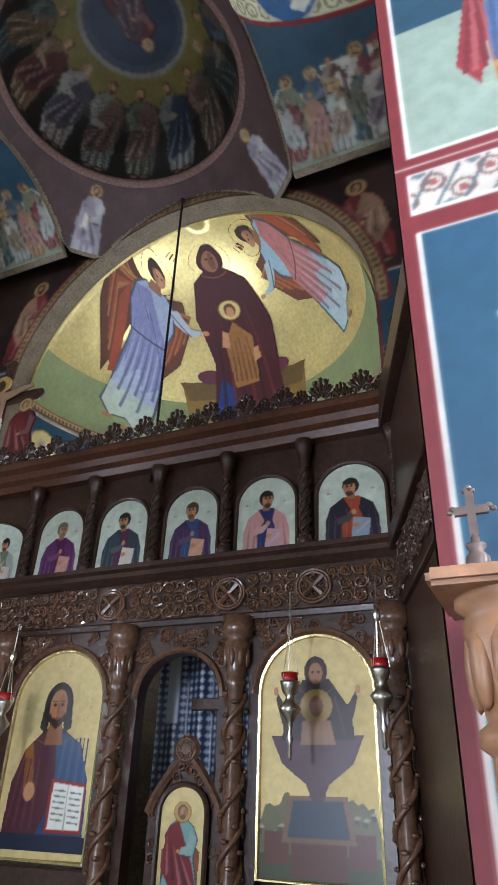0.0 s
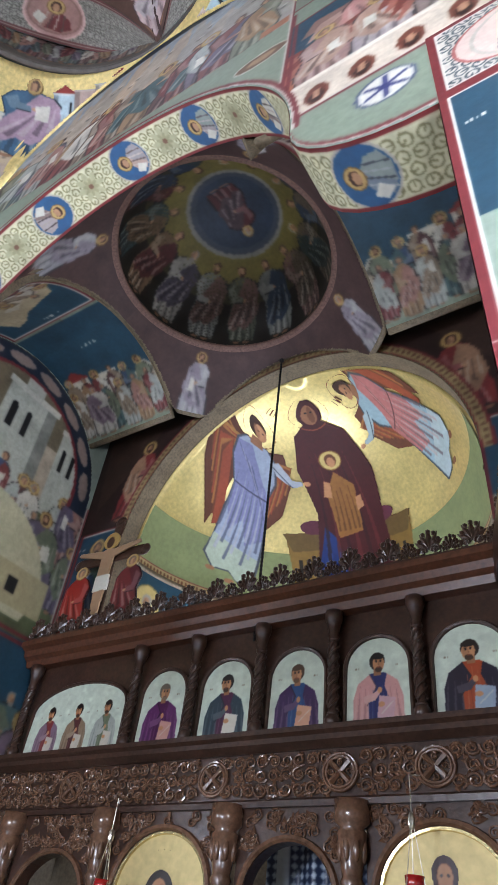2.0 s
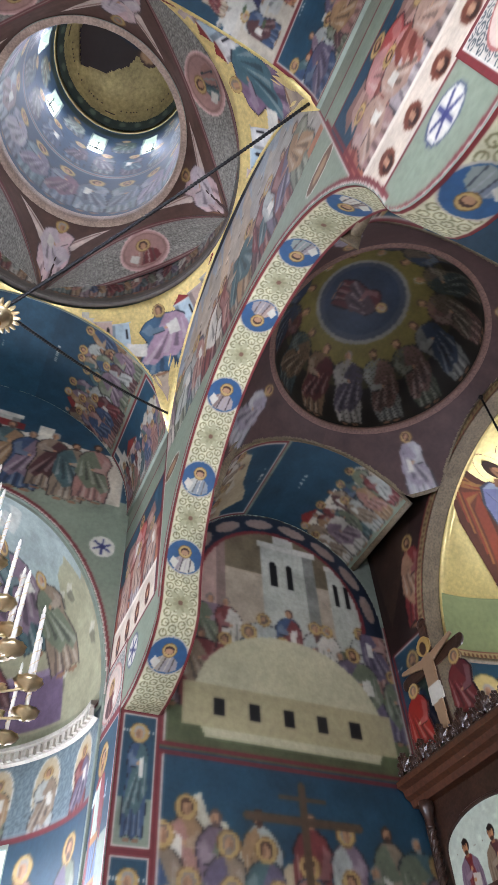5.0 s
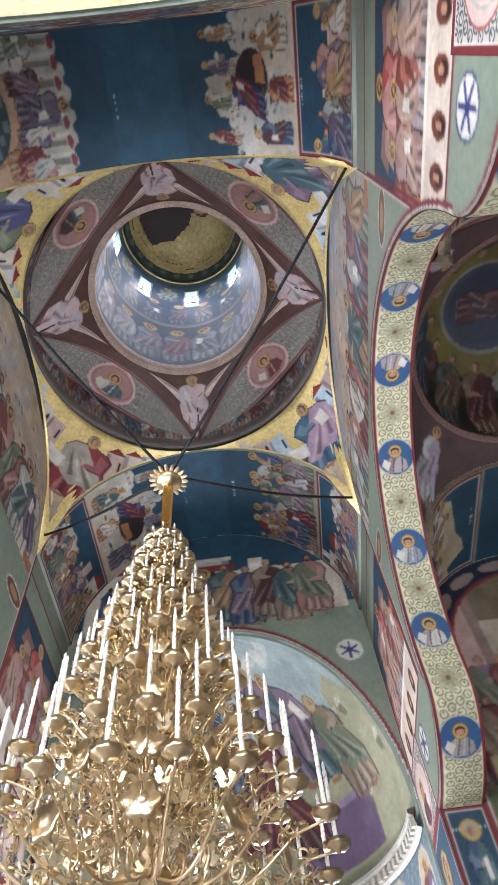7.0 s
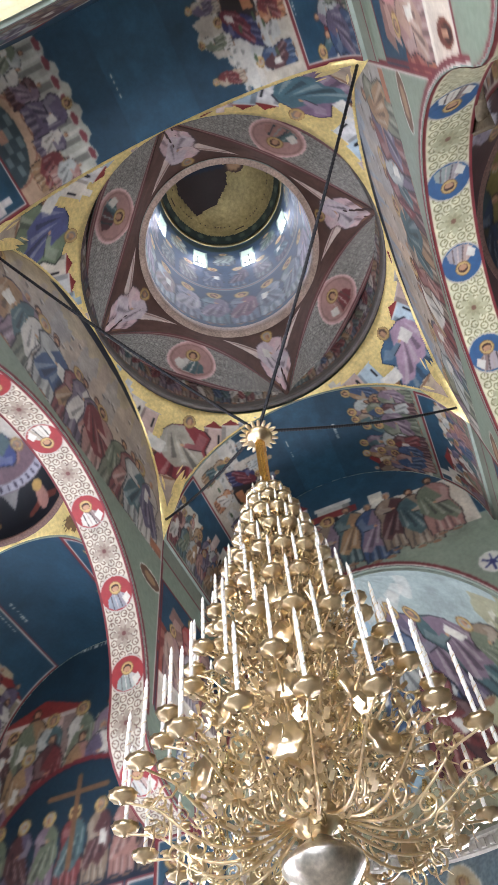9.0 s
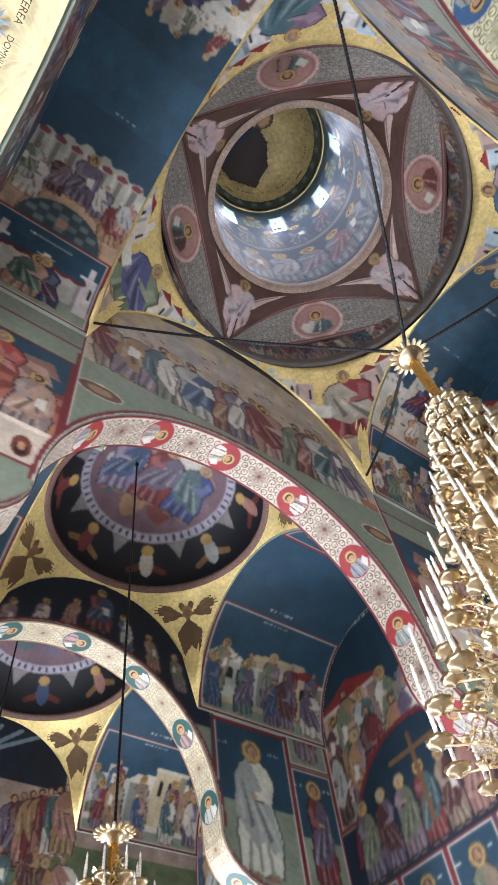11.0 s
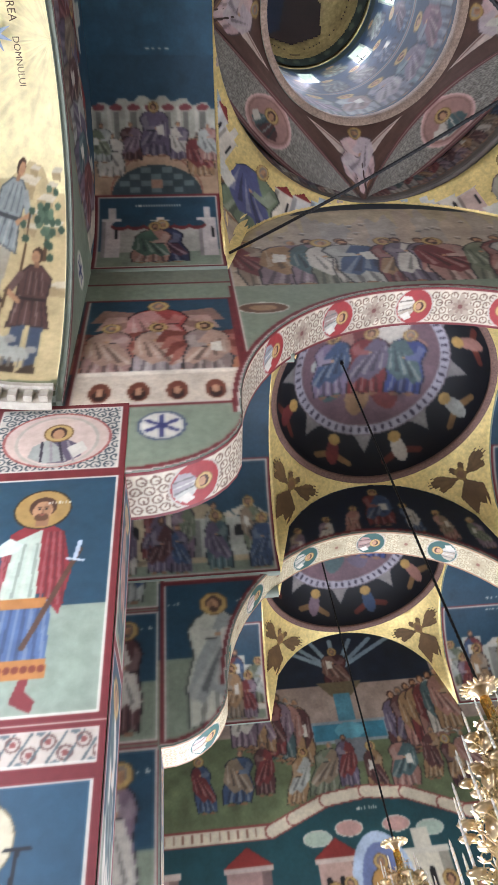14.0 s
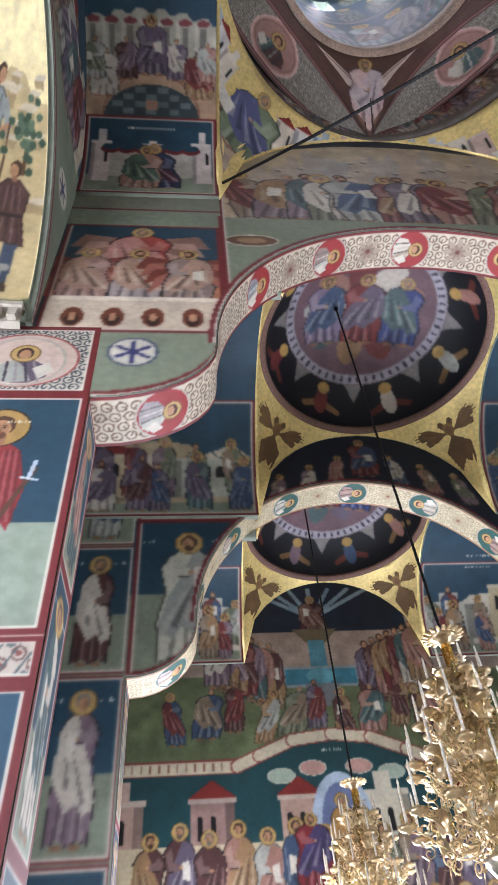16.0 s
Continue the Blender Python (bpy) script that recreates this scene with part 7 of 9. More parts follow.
sheet("fresco", c, lambda X, Y: (CX + X - JAMB, Y_AP - LIFT, Y + 4.5), ST["wall_apse_arch"], "dark fresco round the apse arch with a gold band",
      lambda X, Y: ((np.hypot(X - JAMB, Y + 4.5 - Z_AP) > R_AP) | (Y + 4.5 < Z_AP)) & ((Y + 4.5 > Z_AP) | (np.abs(X - JAMB) > R_AP)))

w, h = math.pi * R_AP, math.pi / 2 * R_AP
c = Canvas(w, h, 76)
rng = np.random.default_rng(1060)
m = w * 0.53 - 0.40
c.rect(0, 0, w, 0.12, (0.66, 0.56, 0.38))
for k in range(120):
    c.ell(w * (k + 0.5) / 120, 0.06, 0.02, 0.035, (0.42, 0.26, 0.16))
c.rect(0, 0.12, w, 1.0, (0.49, 0.52, 0.34))
for y in (0.0, 0.12):
    c.rect(0, y, w, 0.02, RED)


def conch_shape(pts, col, dark=0.0):
    c.poly([(m + a, b) for a, b in pts], col)


throne = (0.50, 0.38, 0.16)
for k in (-1, 1):
    conch_shape([(0.35 * k, 0.25), (1.05 * k, 0.35), (1.15 * k, 1.35), (0.4 * k, 1.45)], throne)
    conch_shape([(0.4 * k, 1.2), (1.05 * k, 1.15), (1.2 * k, 1.5), (0.4 * k, 1.55)], mix(throne, DARK, 0.25))
    for j in range(4):
        c.rect(m + k * (0.52 + 0.14 * j) - 0.03, 0.65, 0.06, 0.35, (0.10, 0.08, 0.05))
    c.ell(m + 0.62 * k, 1.62, 0.24, 0.14, (0.36, 0.16, 0.22))
def lady(pts, col, alpha=1.0):
    c.poly([(m + a, b * 1.25) for a, b in pts], col, alpha)


def spot(a, b, rx, ry, col):
    c.ell(m + a, b * 1.25, rx, ry, col)


robe = (0.27, 0.075, 0.085)
lady([(-0.62, 0.15), (-0.6, 0.9), (-0.5, 1.5), (-0.62, 2.2), (-0.42, 2.75), (-0.12, 2.98), (0.15, 2.98), (0.48, 2.7), (0.72, 2.0), (0.66, 1.2), (0.72, 0.6), (0.5, 0.1)], robe)
lady([(-0.55, 0.12), (-0.6, 0.75), (-0.42, 1.3), (-0.25, 1.1), (-0.05, 0.2)], (0.10, 0.19, 0.42))
lady([(-0.1, 0.05), (-0.1, 0.5), (0.3, 0.6), (0.4, 0.08)], (0.10, 0.20, 0.43))
for k in range(6):
    x = -0.5 + 0.19 * k
    lady([(x * 0.6, 2.5), (x + 0.02, 0.6), (x + 0.1, 0.62)], mix(robe, (0.55, 0.24, 0.22) if k % 2 else DARK, 0.4), 0.7)
    lady([(-0.45 + 0.07 * k, 1.0), (-0.52 + 0.09 * k, 0.15), (-0.49 + 0.09 * k, 0.15)], (0.2, 0.34, 0.6), 0.6)
lady([(-0.2, 1.1), (-0.24, 1.8), (0.0, 2.12), (0.28, 1.85), (0.24, 1.15)], (0.56, 0.37, 0.17))
for k in range(5):
    lady([(-0.12 + 0.07 * k, 1.95), (-0.18 + 0.09 * k, 1.2), (-0.14 + 0.09 * k, 1.2)], (0.38, 0.23, 0.1), 0.8)
spot(0.02, 2.3, 0.2, 0.2, (0.5, 0.36, 0.16))
spot(0.02, 2.3, 0.18, 0.18, (0.80, 0.70, 0.42))
spot(0.02, 2.3, 0.1, 0.13, (0.40, 0.24, 0.14))
spot(0.02, 2.27, 0.07, 0.1, SKIN)
lady([(-0.3, 1.75), (-0.16, 1.72), (-0.12, 1.95), (-0.22, 2.0)], SKIN)
lady([(0.22, 1.45), (0.36, 1.5), (0.34, 1.68), (0.24, 1.66)], SKIN)
c.ring(m, 3.15 * 1.25, 0.38, 0.405, (0.55, 0.26, 0.14))
spot(0, 3.14, 0.25, 0.33, robe)
spot(0, 3.1, 0.15, 0.22, (0.58, 0.38, 0.25))
spot(0.04, 3.1, 0.06, 0.18, (0.46, 0.28, 0.18))
spot(-0.05, 3.14, 0.025, 0.015, DARK)
spot(0.06, 3.14, 0.025, 0.015, DARK)


def winged(hx, hy, dx, dy, length, rb, mt, hem, wing, flip):
    """A robed winged shape from its head (hx, hy) along the way (dx, dy); flip: the side of the raised arm."""
    n = math.hypot(dx, dy)
    dx, dy = dx / n * length, dy / n * length
    nx, ny = dy * flip, -dx * flip
    Q = lambda a, t: (m + hx + dx * t + nx * a, hy + dy * t + ny * a)
    # wings: a long one behind the back, a shorter one past the chest, in rows of feathers
    for s_, reach, wide in ((-1, 0.80, 0.30), (1, 0.60, 0.20)):
        c.poly([Q(0.05 * s_, 0.10), Q(0.7 * wide * s_, 0.06), Q(wide * s_, 0.22), Q(wide * 0.95 * s_, 0.45), Q(wide * 0.6 * s_, reach), Q(0.10 * s_, 0.42)], mix(wing, DARK, 0.35))
        for q in range(9):
            f = q / 8
            c.poly([Q((0.08 + 0.05 * f) * s_, 0.14 + 0.05 * f), Q((wide * (0.95 - 0.35 * f)) * s_, 0.12 + 0.2 * f), Q((wide * (0.9 - 0.4 * f)) * s_, 0.32 + (reach - 0.36) * f), Q((wide * (0.75 - 0.4 * f)) * s_, 0.30 + (reach - 0.38) * f)], mix(wing, (OCHRE, BROWN, (0.62, 0.22, 0.14))[q % 3], 0.4))
        c.line(*Q(0.06 * s_, 0.12), *Q(wide * 0.9 * s_, 0.2), 0.06, mix(wing, OCHRE, 0.6))
    ink = mix(rb, DARK, 0.6)
    body = [(-0.055, 0.09), (0.055, 0.09), (0.10, 0.15), (0.115, 0.28), (0.085, 0.42), (0.12, 0.62), (0.16, 0.93), (0.09, 0.96), (0.03, 0.93), (-0.05, 0.97), (-0.12, 0.92), (-0.105, 0.6), (-0.085, 0.42), (-0.115, 0.26), (-0.10, 0.15)]
    c.poly([Q(a * 1.1, (t - 0.5) * 1.015 + 0.5) for a, t in body], ink)
    c.poly([Q(a, t) for a, t in body], rb)
    c.poly([Q(-0.12, 0.78), Q(0.14, 0.78), Q(0.16, 0.93), Q(0.09, 0.96), Q(0.03, 0.93), Q(-0.05, 0.97), Q(-0.12, 0.92)], hem)
    c.poly([Q(-0.10, 0.15), Q(-0.02, 0.12), Q(0.05, 0.30), Q(0.105, 0.40), Q(0.125, 0.66), Q(0.05, 0.74), Q(0.0, 0.60), Q(-0.06, 0.72), Q(-0.10, 0.55), Q(-0.085, 0.40), Q(-0.115, 0.26)], mt)
    for q in range(11):
        f = -0.09 + 0.018 * q
        t0, t1 = 0.30 + 0.04 * (q % 3), 0.72 + 0.2 * ((q * 5) % 7) / 7
        c.poly([Q(f * 0.8, t0), Q(f * 1.25 - 0.006, t1), Q(f * 1.25 + 0.010, t1)], mix(mix(rb, mt, 0.5), WHITEP if q % 2 else DARK, 0.38), 0.85)
    for q in range(5):
        c.line(*Q(-0.09 + 0.02 * q, 0.17 + 0.02 * q), *Q(0.02 + 0.02 * q, 0.33 + 0.05 * q), 0.02, mix(mt, WHITEP if q % 2 else DARK, 0.3), 0.8)
    c.line(*Q(-0.085, 0.41), *Q(0.09, 0.41), 0.035, mix(mt, DARK, 0.45))
    c.poly([Q(0.08, 0.16), Q(0.12, 0.22), Q(0.21, 0.25), Q(0.26, 0.21), Q(0.25, 0.185), Q(0.20, 0.20), Q(0.12, 0.13)], mix(rb, WHITEP, 0.25))
    c.line(*Q(0.08, 0.165), *Q(0.21, 0.25), 0.02, ink)
    c.ell(*Q(0.275, 0.19), 0.06, 0.05, SKIN)
    for a in (-0.06, 0.06):
        c.ell(*Q(a, 0.985), 0.09, 0.045, mix(SKIN, BROWN, 0.3))
    c.ring(m + hx, hy, 0.30, 0.325, (0.50, 0.22, 0.12))
    c.poly([Q(-0.03, 0.05), Q(0.03, 0.05), Q(0.035, 0.11), Q(-0.035, 0.11)], mix(SKIN, BROWN, 0.35))
    c.ell(m + hx, hy + 0.03, 0.17, 0.185, (0.24, 0.14, 0.08))
    c.ell(*Q(0.018, 0.012), 0.105, 0.15, SKIN)
    c.ell(*Q(-0.005, 0.014), 0.045, 0.12, mix(SKIN, BROWN, 0.35), 0.7)
    for e in (0.006, 0.03):
        c.ell(*Q(e, 0.004), 0.018, 0.011, DARK)


winged(-1.08, 3.40, -1.35, -3.0, 3.25, (0.58, 0.62, 0.70), (0.46, 0.47, 0.62), (0.64, 0.68, 0.60), (0.52, 0.27, 0.15), -1)
winged(1.0, 3.80, 1.75, -2.3, 2.9, (0.56, 0.66, 0.70), (0.70, 0.42, 0.40), (0.66, 0.72, 0.72), (0.60, 0.33, 0.19), 1)
for k in (-0.75, 0.55):
    for q in range(3):
        c.rect(m + k * 1.05 + 0.07 * q, 3.75, 0.03, 0.16, (0.36, 0.16, 0.1))


# ring added to cover a strip of leaking light below the half dome
bm = lathe(bmesh.new(), [(R_AP + 0.06, Z_AP - 0.06), (R_AP - 0.07, Z_AP - 0.06), (R_AP - 0.07, Z_AP + 0.01), (R_AP + 0.06, Z_AP + 0.03)], 48, (CX, Y_AP + 0.3), 0, math.pi)
part("conch_gap_cover", bm, APSE_BROWN, ST["half_dome_apse"], smooth=True)


def conch_place(X, Y):
    b = Y / R_AP * 0.9
    ph = math.pi / 2 - (X - w / 2) / (R_AP * np.maximum(np.cos(b), 0.3))
    r = R_AP - 0.05
    return CX + r * np.cos(ph) * np.cos(b), Y_AP + 0.3 + r * np.sin(ph) * np.cos(b), Z_AP + r * np.sin(b)


sheet("fresco", c, conch_place, ST["half_dome_apse"], "dark robed shape on a throne between two winged shapes on gold", strength=0.92, keep=lambda X, Y: np.abs(X - w / 2) < R_AP * np.maximum(np.cos(Y / R_AP * 0.9), 0.3) * math.pi / 2)
c = Canvas(w, 2.2, 44, (0.08, 0.25, 0.33))
for k in range(9):
    x = w * (k + 0.5) / 9
    c.ell(x, 1.72, 0.26, 0.26, (0.5, 0.42, 0.2))
    c.ell(x, 1.72, 0.24, 0.24, (0.78, 0.66, 0.34))
    person_shape(c, x, 0.1, 1.75, rng, (0.78, 0.76, 0.72), (0.62, 0.6, 0.58), halo=False)
    for q in range(3):
        for j in range(3):
            c.rect(x - 0.16 + 0.13 * q, 1.0 + 0.14 * j, 0.05, 0.05, DARK)
sheet("fresco", c, lambda X, Y: (CX + (R_AP - 0.03) * np.cos(math.pi - X / R_AP), Y_AP + 0.3 + (R_AP - 0.03) * np.sin(math.pi - X / R_AP), Z_AP - 2.2 + Y), ST["wall_apse"], "blue fresco with a row of pale robed shapes")


# ---- iconostasis ----
YI = 5.55
LX = (-7.35, -6.72, -5.34, -3.86, -2.62, -1.2)          # lower columns
UX = (-7.2, -5.4, -4.55, -3.69, -2.84, -1.98, -1.08)    # upper columns
X0, X1 = -7.42, -1.0
icono = thing("iconostasis", "tall dark carved wooden iconostasis across the chancel", "icon screen")


def spiral(bm, x, z, r, y, turns, t, start, hand=1):
    pts = []
    n = int(11 * turns)
    for k in range(n + 1):
        a = start + hand * 2 * math.pi * turns * k / n
        q = r * (1 - 0.8 * k / n)
        pts.append((x + q * math.cos(a), y - 0.006 * math.sin(3 * a), z + q * math.sin(a)))
    tube(bm, pts, [t * (1 - 0.4 * k / n) for k in range(n + 1)], 5)


def leaf(bm, x, y, z, length, wide, a):
    d, s = Vector((math.cos(a), 0, math.sin(a))), Vector((-math.sin(a), 0, math.cos(a)))
    o = Vector((x, y, z))
    v = [bm.verts.new(o + d * length * u + s * wide * w + Vector((0, -h, 0))) for u, w, h in ((0, 0, 0), (0.4, 0.5, 0), (1, 0, 0), (0.4, -0.5, 0), (0.45, 0, 0.02))]
    for i in range(4):
        bm.faces.new((v[i], v[(i + 1) % 4], v[4]))


def carving(x0, x1, z0, z1, y, seed, cell=0.17, roundels=()):
    """Pierced scrollwork in relief."""
    rng = random.Random(seed)
    bm = bmesh.new()
    nx, nz = max(1, round((x1 - x0) / cell)), max(1, round((z1 - z0) / cell))
    cx, cz = (x1 - x0) / nx, (z1 - z0) / nz
    for i in range(nx):
        for j in range(nz):
            x, z = x0 + cx * (i + 0.5), z0 + cz * (j + 0.5)
            if any(math.hypot(x - q, z - (z0 + z1) / 2) < (z1 - z0) * 0.5 for q in roundels):
                continue
            spiral(bm, x, z, min(cx, cz) * 0.5, y - 0.016, 1.6, 0.014, rng.uniform(0, 6.28), 1 if (i + j) % 2 else -1)
            for k in range(4):
                leaf(bm, x + rng.uniform(-0.4, 0.4) * cx, y - 0.012, z + rng.uniform(-0.4, 0.4) * cz, 0.075, 0.05, rng.uniform(0, 6.28))
    for q in roundels:
        z, r = (z0 + z1) / 2, (z1 - z0) * 0.42
        for rr in (r, r * 0.82):
            tube(bm, [(q + rr * math.cos(a * math.pi / 12), y - 0.02, z + rr * math.sin(a * math.pi / 12)) for a in range(25)], 0.016, 6, closed=True)
        for k in range(4):
            a = math.pi / 4 + math.pi / 2 * k
            tube(bm, [(q, y - 0.022, z), (q + r * 0.78 * math.cos(a), y - 0.022, z + r * 0.78 * math.sin(a))], [0.022, 0.03], 5)
            spiral(bm, q + r * 0.5 * math.cos(a + 0.785), z + r * 0.5 * math.sin(a + 0.785), r * 0.2, y - 0.02, 1.3, 0.01, a)
    return bm


def beam(name, x0, x1, prof, parent, mat=None):
    """A moulded bar along x with the outline prof of (y, z)."""
    bm = bmesh.new()
    a = [bm.verts.new((x0, y, z)) for y, z in prof]
    b = [bm.verts.new((x1, y, z)) for y, z in prof]
    n = len(prof)
    for i in range(n):
        bm.faces.new((a[i], a[(i + 1) % n], b[(i + 1) % n], b[i]))
    bm.faces.new(a)
    bm.faces.new(b[::-1])
    return part(name, bm, mat or WOOD, parent)


def board(name, parent, x0, x1, y0, y1, z0, z1, mat=None, label=""):
    bm = bmesh.new()
    box(bm, x0, x1, y0, y1, z0, z1)
    bmesh.ops.bevel(bm, geom=bm.edges[:], offset=0.006, segments=1, affect="EDGES")
    return part(name, bm, mat or WOOD, parent, label)


beam("frieze_board", X0, X1, ((YI + 0.2, 3.12), (YI, 3.12), (YI, 3.64), (YI + 0.2, 3.64)), icono)
part("carved_frieze", carving(X0, X1, 3.19, 3.58, YI, 5, 0.13, (-6.0, -4.1, -2.75, -1.9)), WOOD_SHEEN, icono, "glossy carved scroll frieze")
beam("frieze_rail", X0, X1, ((YI + 0.02, 3.10), (YI - 0.05, 3.10), (YI - 0.06, 3.15), (YI - 0.01, 3.18), (YI + 0.02, 3.18)), icono)
beam("shelf", X0, X1, ((YI + 0.25, 3.60), (YI - 0.03, 3.60), (YI - 0.1, 3.66), (YI - 0.1, 3.71), (YI - 0.14, 3.74), (YI - 0.14, 3.79), (YI + 0.25, 3.79)), icono)
beam("upper_back", X0, X1, ((YI + 0.25, 3.79), (YI + 0.1, 3.79), (YI + 0.1, 5.06), (YI + 0.25, 5.06)), icono)
beam("cornice", X0, X1, ((YI + 0.25, 5.02), (YI - 0.03, 5.02), (YI - 0.06, 5.10), (YI - 0.12, 5.14), (YI - 0.14, 5.22), (YI - 0.22, 5.26), (YI - 0.22, 5.33), (YI + 0.25, 5.33)), icono, WOOD_RED)
beam("crest_board", X0, X1, ((YI - 0.08, 5.33), (YI - 0.15, 5.33), (YI - 0.15, 5.40), (YI - 0.08, 5.40)), icono)
bm = bmesh.new()
for k in range(7):
    a = math.pi * k / 6
    leaf(bm, 0.0, -0.01, 0.06, 0.13 + 0.05 * math.sin(a), 0.07, a)
    bmesh.ops.create_icosphere(bm, subdivisions=1, radius=0.025, matrix=Matrix.Translation((0.1 * math.cos(a), -0.012, 0.06 + 0.15 * math.sin(a))))
spiral(bm, -0.07, 0.04, 0.05, -0.015, 1.4, 0.012, 0)
spiral(bm, 0.07, 0.04, 0.05, -0.015, 1.4, 0.012, math.pi, -1)
big = mesh_of("crest_palmette", bm, WOOD)
n = 30
for k in range(n):
    ob = new("crest_palmette", big)
    ob.parent = icono
    f = 1.0 if k % 2 == 0 else 0.66
    ob.matrix_local = Matrix.Translation((X0 + (X1 - X0) * (k + 0.5) / n, YI - 0.11, 5.39)) @ Matrix.Diagonal((f * 1.1, 1.2, f * 1.45, 1))

# upper columns: twisted, with cup capitals
bm = bmesh.new()
lathe(bm, [(0, 0), (0.075, 0), (0.075, 0.09), (0.05, 0.12), (0.04, 0.16), (0.045, 0.5), (0.04, 0.86), (0.06, 0.9), (0.045, 0.93), (0.075, 1.06), (0.09, 1.1), (0.09, 1.19), (0, 1.19)], 14)
for s in range(3):
    tube(bm, [(0.045 * math.cos(a), 0.045 * math.sin(a), 0.17 + 0.68 * k / 40) for k in range(41) for a in [2 * math.pi * (s / 3 + 2.2 * k / 40)]], 0.016, 5)
for z in (0.13, 0.55, 0.88):
    bmesh.ops.create_uvsphere(bm, u_segments=10, v_segments=5, radius=0.06, matrix=Matrix.Translation((0, 0, z)) @ Matrix.Diagonal((1, 1, 0.5, 1)))
ucol = mesh_of("upper_column", bm, WOOD, smooth=True)
for x in UX:
    ob = new("upper_column", ucol)
    ob.parent = icono
    ob.matrix_local = Matrix.Translation((x, YI + 0.0, 3.79)) @ Matrix.Diagonal((1, 1, 1.04, 1))

# lower columns: vine-wound shafts with leafy capitals
bm = bmesh.new()
lathe(bm, [(0, 0), (0.13, 0), (0.13, 0.5), (0.09, 0.56), (0.075, 0.7), (0.075, 2.45), (0.1, 2.5), (0.08, 2.54), (0.1, 2.66), (0.13, 2.86), (0.10, 2.9), (0.15, 2.94), (0.15, 3.12), (0, 3.12)], 16)
for s in range(2):
    tube(bm, [(0.088 * math.cos(a), 0.088 * math.sin(a), 0.62 + 1.8 * k / 60) for k in range(61) for a in [math.pi * s + 2 * math.pi * 2.6 * k / 60]], 0.024, 6)
rng_ = random.Random(8)
for k in range(46):
    z, a = 0.64 + 1.76 * k / 46, k * 2.4
    bmesh.ops.create_icosphere(bm, subdivisions=1, radius=0.03, matrix=Matrix.Translation((0.1 * math.cos(a), 0.1 * math.sin(a), z)) @ Matrix.Rotation(a, 4, "Z") @ Matrix.Diagonal((0.7, 1.3, 0.8, 1)))
for k in range(8):
    a = math.pi * k / 4
    bmesh.ops.create_icosphere(bm, subdivisions=2, radius=0.05, matrix=Matrix.Translation((0.1 * math.cos(a), 0.1 * math.sin(a), 2.74)) @ Matrix.Diagonal((0.6, 0.6, 2.0, 1)))
lcol = mesh_of("lower_column", bm, WOOD_SHEEN, smooth=True)
for x in LX:
    ob = new("lower_column", lcol)
    ob.parent = icono
    ob.matrix_local = Matrix.Translation((x, YI - 0.06, 0.0))


def arched_opening(name, x0, x1, zt, z_top, y0, y1, seed, base=0.0):
    """A wooden spandrel panel over a round arch between two columns, with scrollwork."""
    m, r = (x0 + x1) / 2, (x1 - x0) / 2 - 0.09
    zs = zt - r
    xs = [m - r * math.cos(math.pi * k / 20) for k in range(21)]
    stops = [(x0, 0), (xs[0], 0)] + [(x, 1) for x in xs] + [(xs[-1], 0), (x1, 0)]
    bm = strip_wall(stops, lambda x, k: base if k == 0 else zs + math.sqrt(max(0, r * r - (x - m) ** 2)), lambda x: z_top, y0, y1)
    p = part(name, bm, WOOD, icono)
    bm = bmesh.new()
    tube(bm, [(m - (r + 0.03) * math.cos(math.pi * k / 24), y0 - 0.01, zs + (r + 0.03) * math.sin(math.pi * k / 24)) for k in range(25)], 0.032, 6)
    rr = random.Random(seed)
    for k in range(130):
        x, z = rr.uniform(x0 + 0.06, x1 - 0.06), rr.uniform(zs - 0.3, z_top - 0.05)
        if math.hypot(x - m, max(0, z - zs)) > r + 0.075:
            spiral(bm, x, z, 0.055, y0 - 0.012, 1.5, 0.011, rr.uniform(0, 6.28), rr.choice((-1, 1)))
            leaf(bm, x, y0 - 0.01, z, 0.1, 0.06, rr.uniform(0, 6.28))
    part("arch_carving", bm, WOOD_SHEEN, icono)
    return m, r, zs


def icon(x0, x1, z0, zt, y, seed, paint, label, frame_w=0.05, frame_mat=None, arched=True):
    """A painted panel with a round head in a slim frame."""
    m, r = (x0 + x1) / 2, (x1 - x0) / 2
    rise = r if arched else r * 0.45
    zs = zt - rise
    head = [(m + r * math.cos(math.pi * k / 18), zs + rise * math.sin(math.pi * k / 18)) for k in range(19)]
    outline = [(x1, z0)] + head + [(x0, z0)]
    bm = bmesh.new()
    f = [bm.verts.new((x, y + 0.0, z)) for x, z in outline]
    b = [bm.verts.new((x, y + 0.03, z)) for x, z in outline]
    bm.faces.new(f)
    bm.faces.new(b[::-1])
    for i in range(len(f)):
        bm.faces.new((f[i], f[(i + 1) % len(f)], b[(i + 1) % len(f)], b[i]))
    top = new("icon", mesh_of("icon", bm, GOLD_LEAF))
    tagged(top, label, "icon", "icons of the iconostasis")
    bm = bmesh.new()
    tube(bm, [(x, y - 0.006, z) for x, z in outline + outline[:1]], frame_w / 2, 6)
    part("icon_edge", bm, frame_mat or WOOD, top)
    c = Canvas(2 * r, zt - z0, 150 if zt - z0 < 1.2 else 125)
    paint(c, np.random.default_rng(seed))
    sheet("painting", c, lambda X, Y: (x0 + X, y - 0.004, z0 + Y), top, "", lambda X, Y: (Y < zs - z0) | (((X - r) / r) ** 2 + ((Y - (zs - z0)) / rise) ** 2 < 0.96), ICON_PAINT, 0.92)
    return top


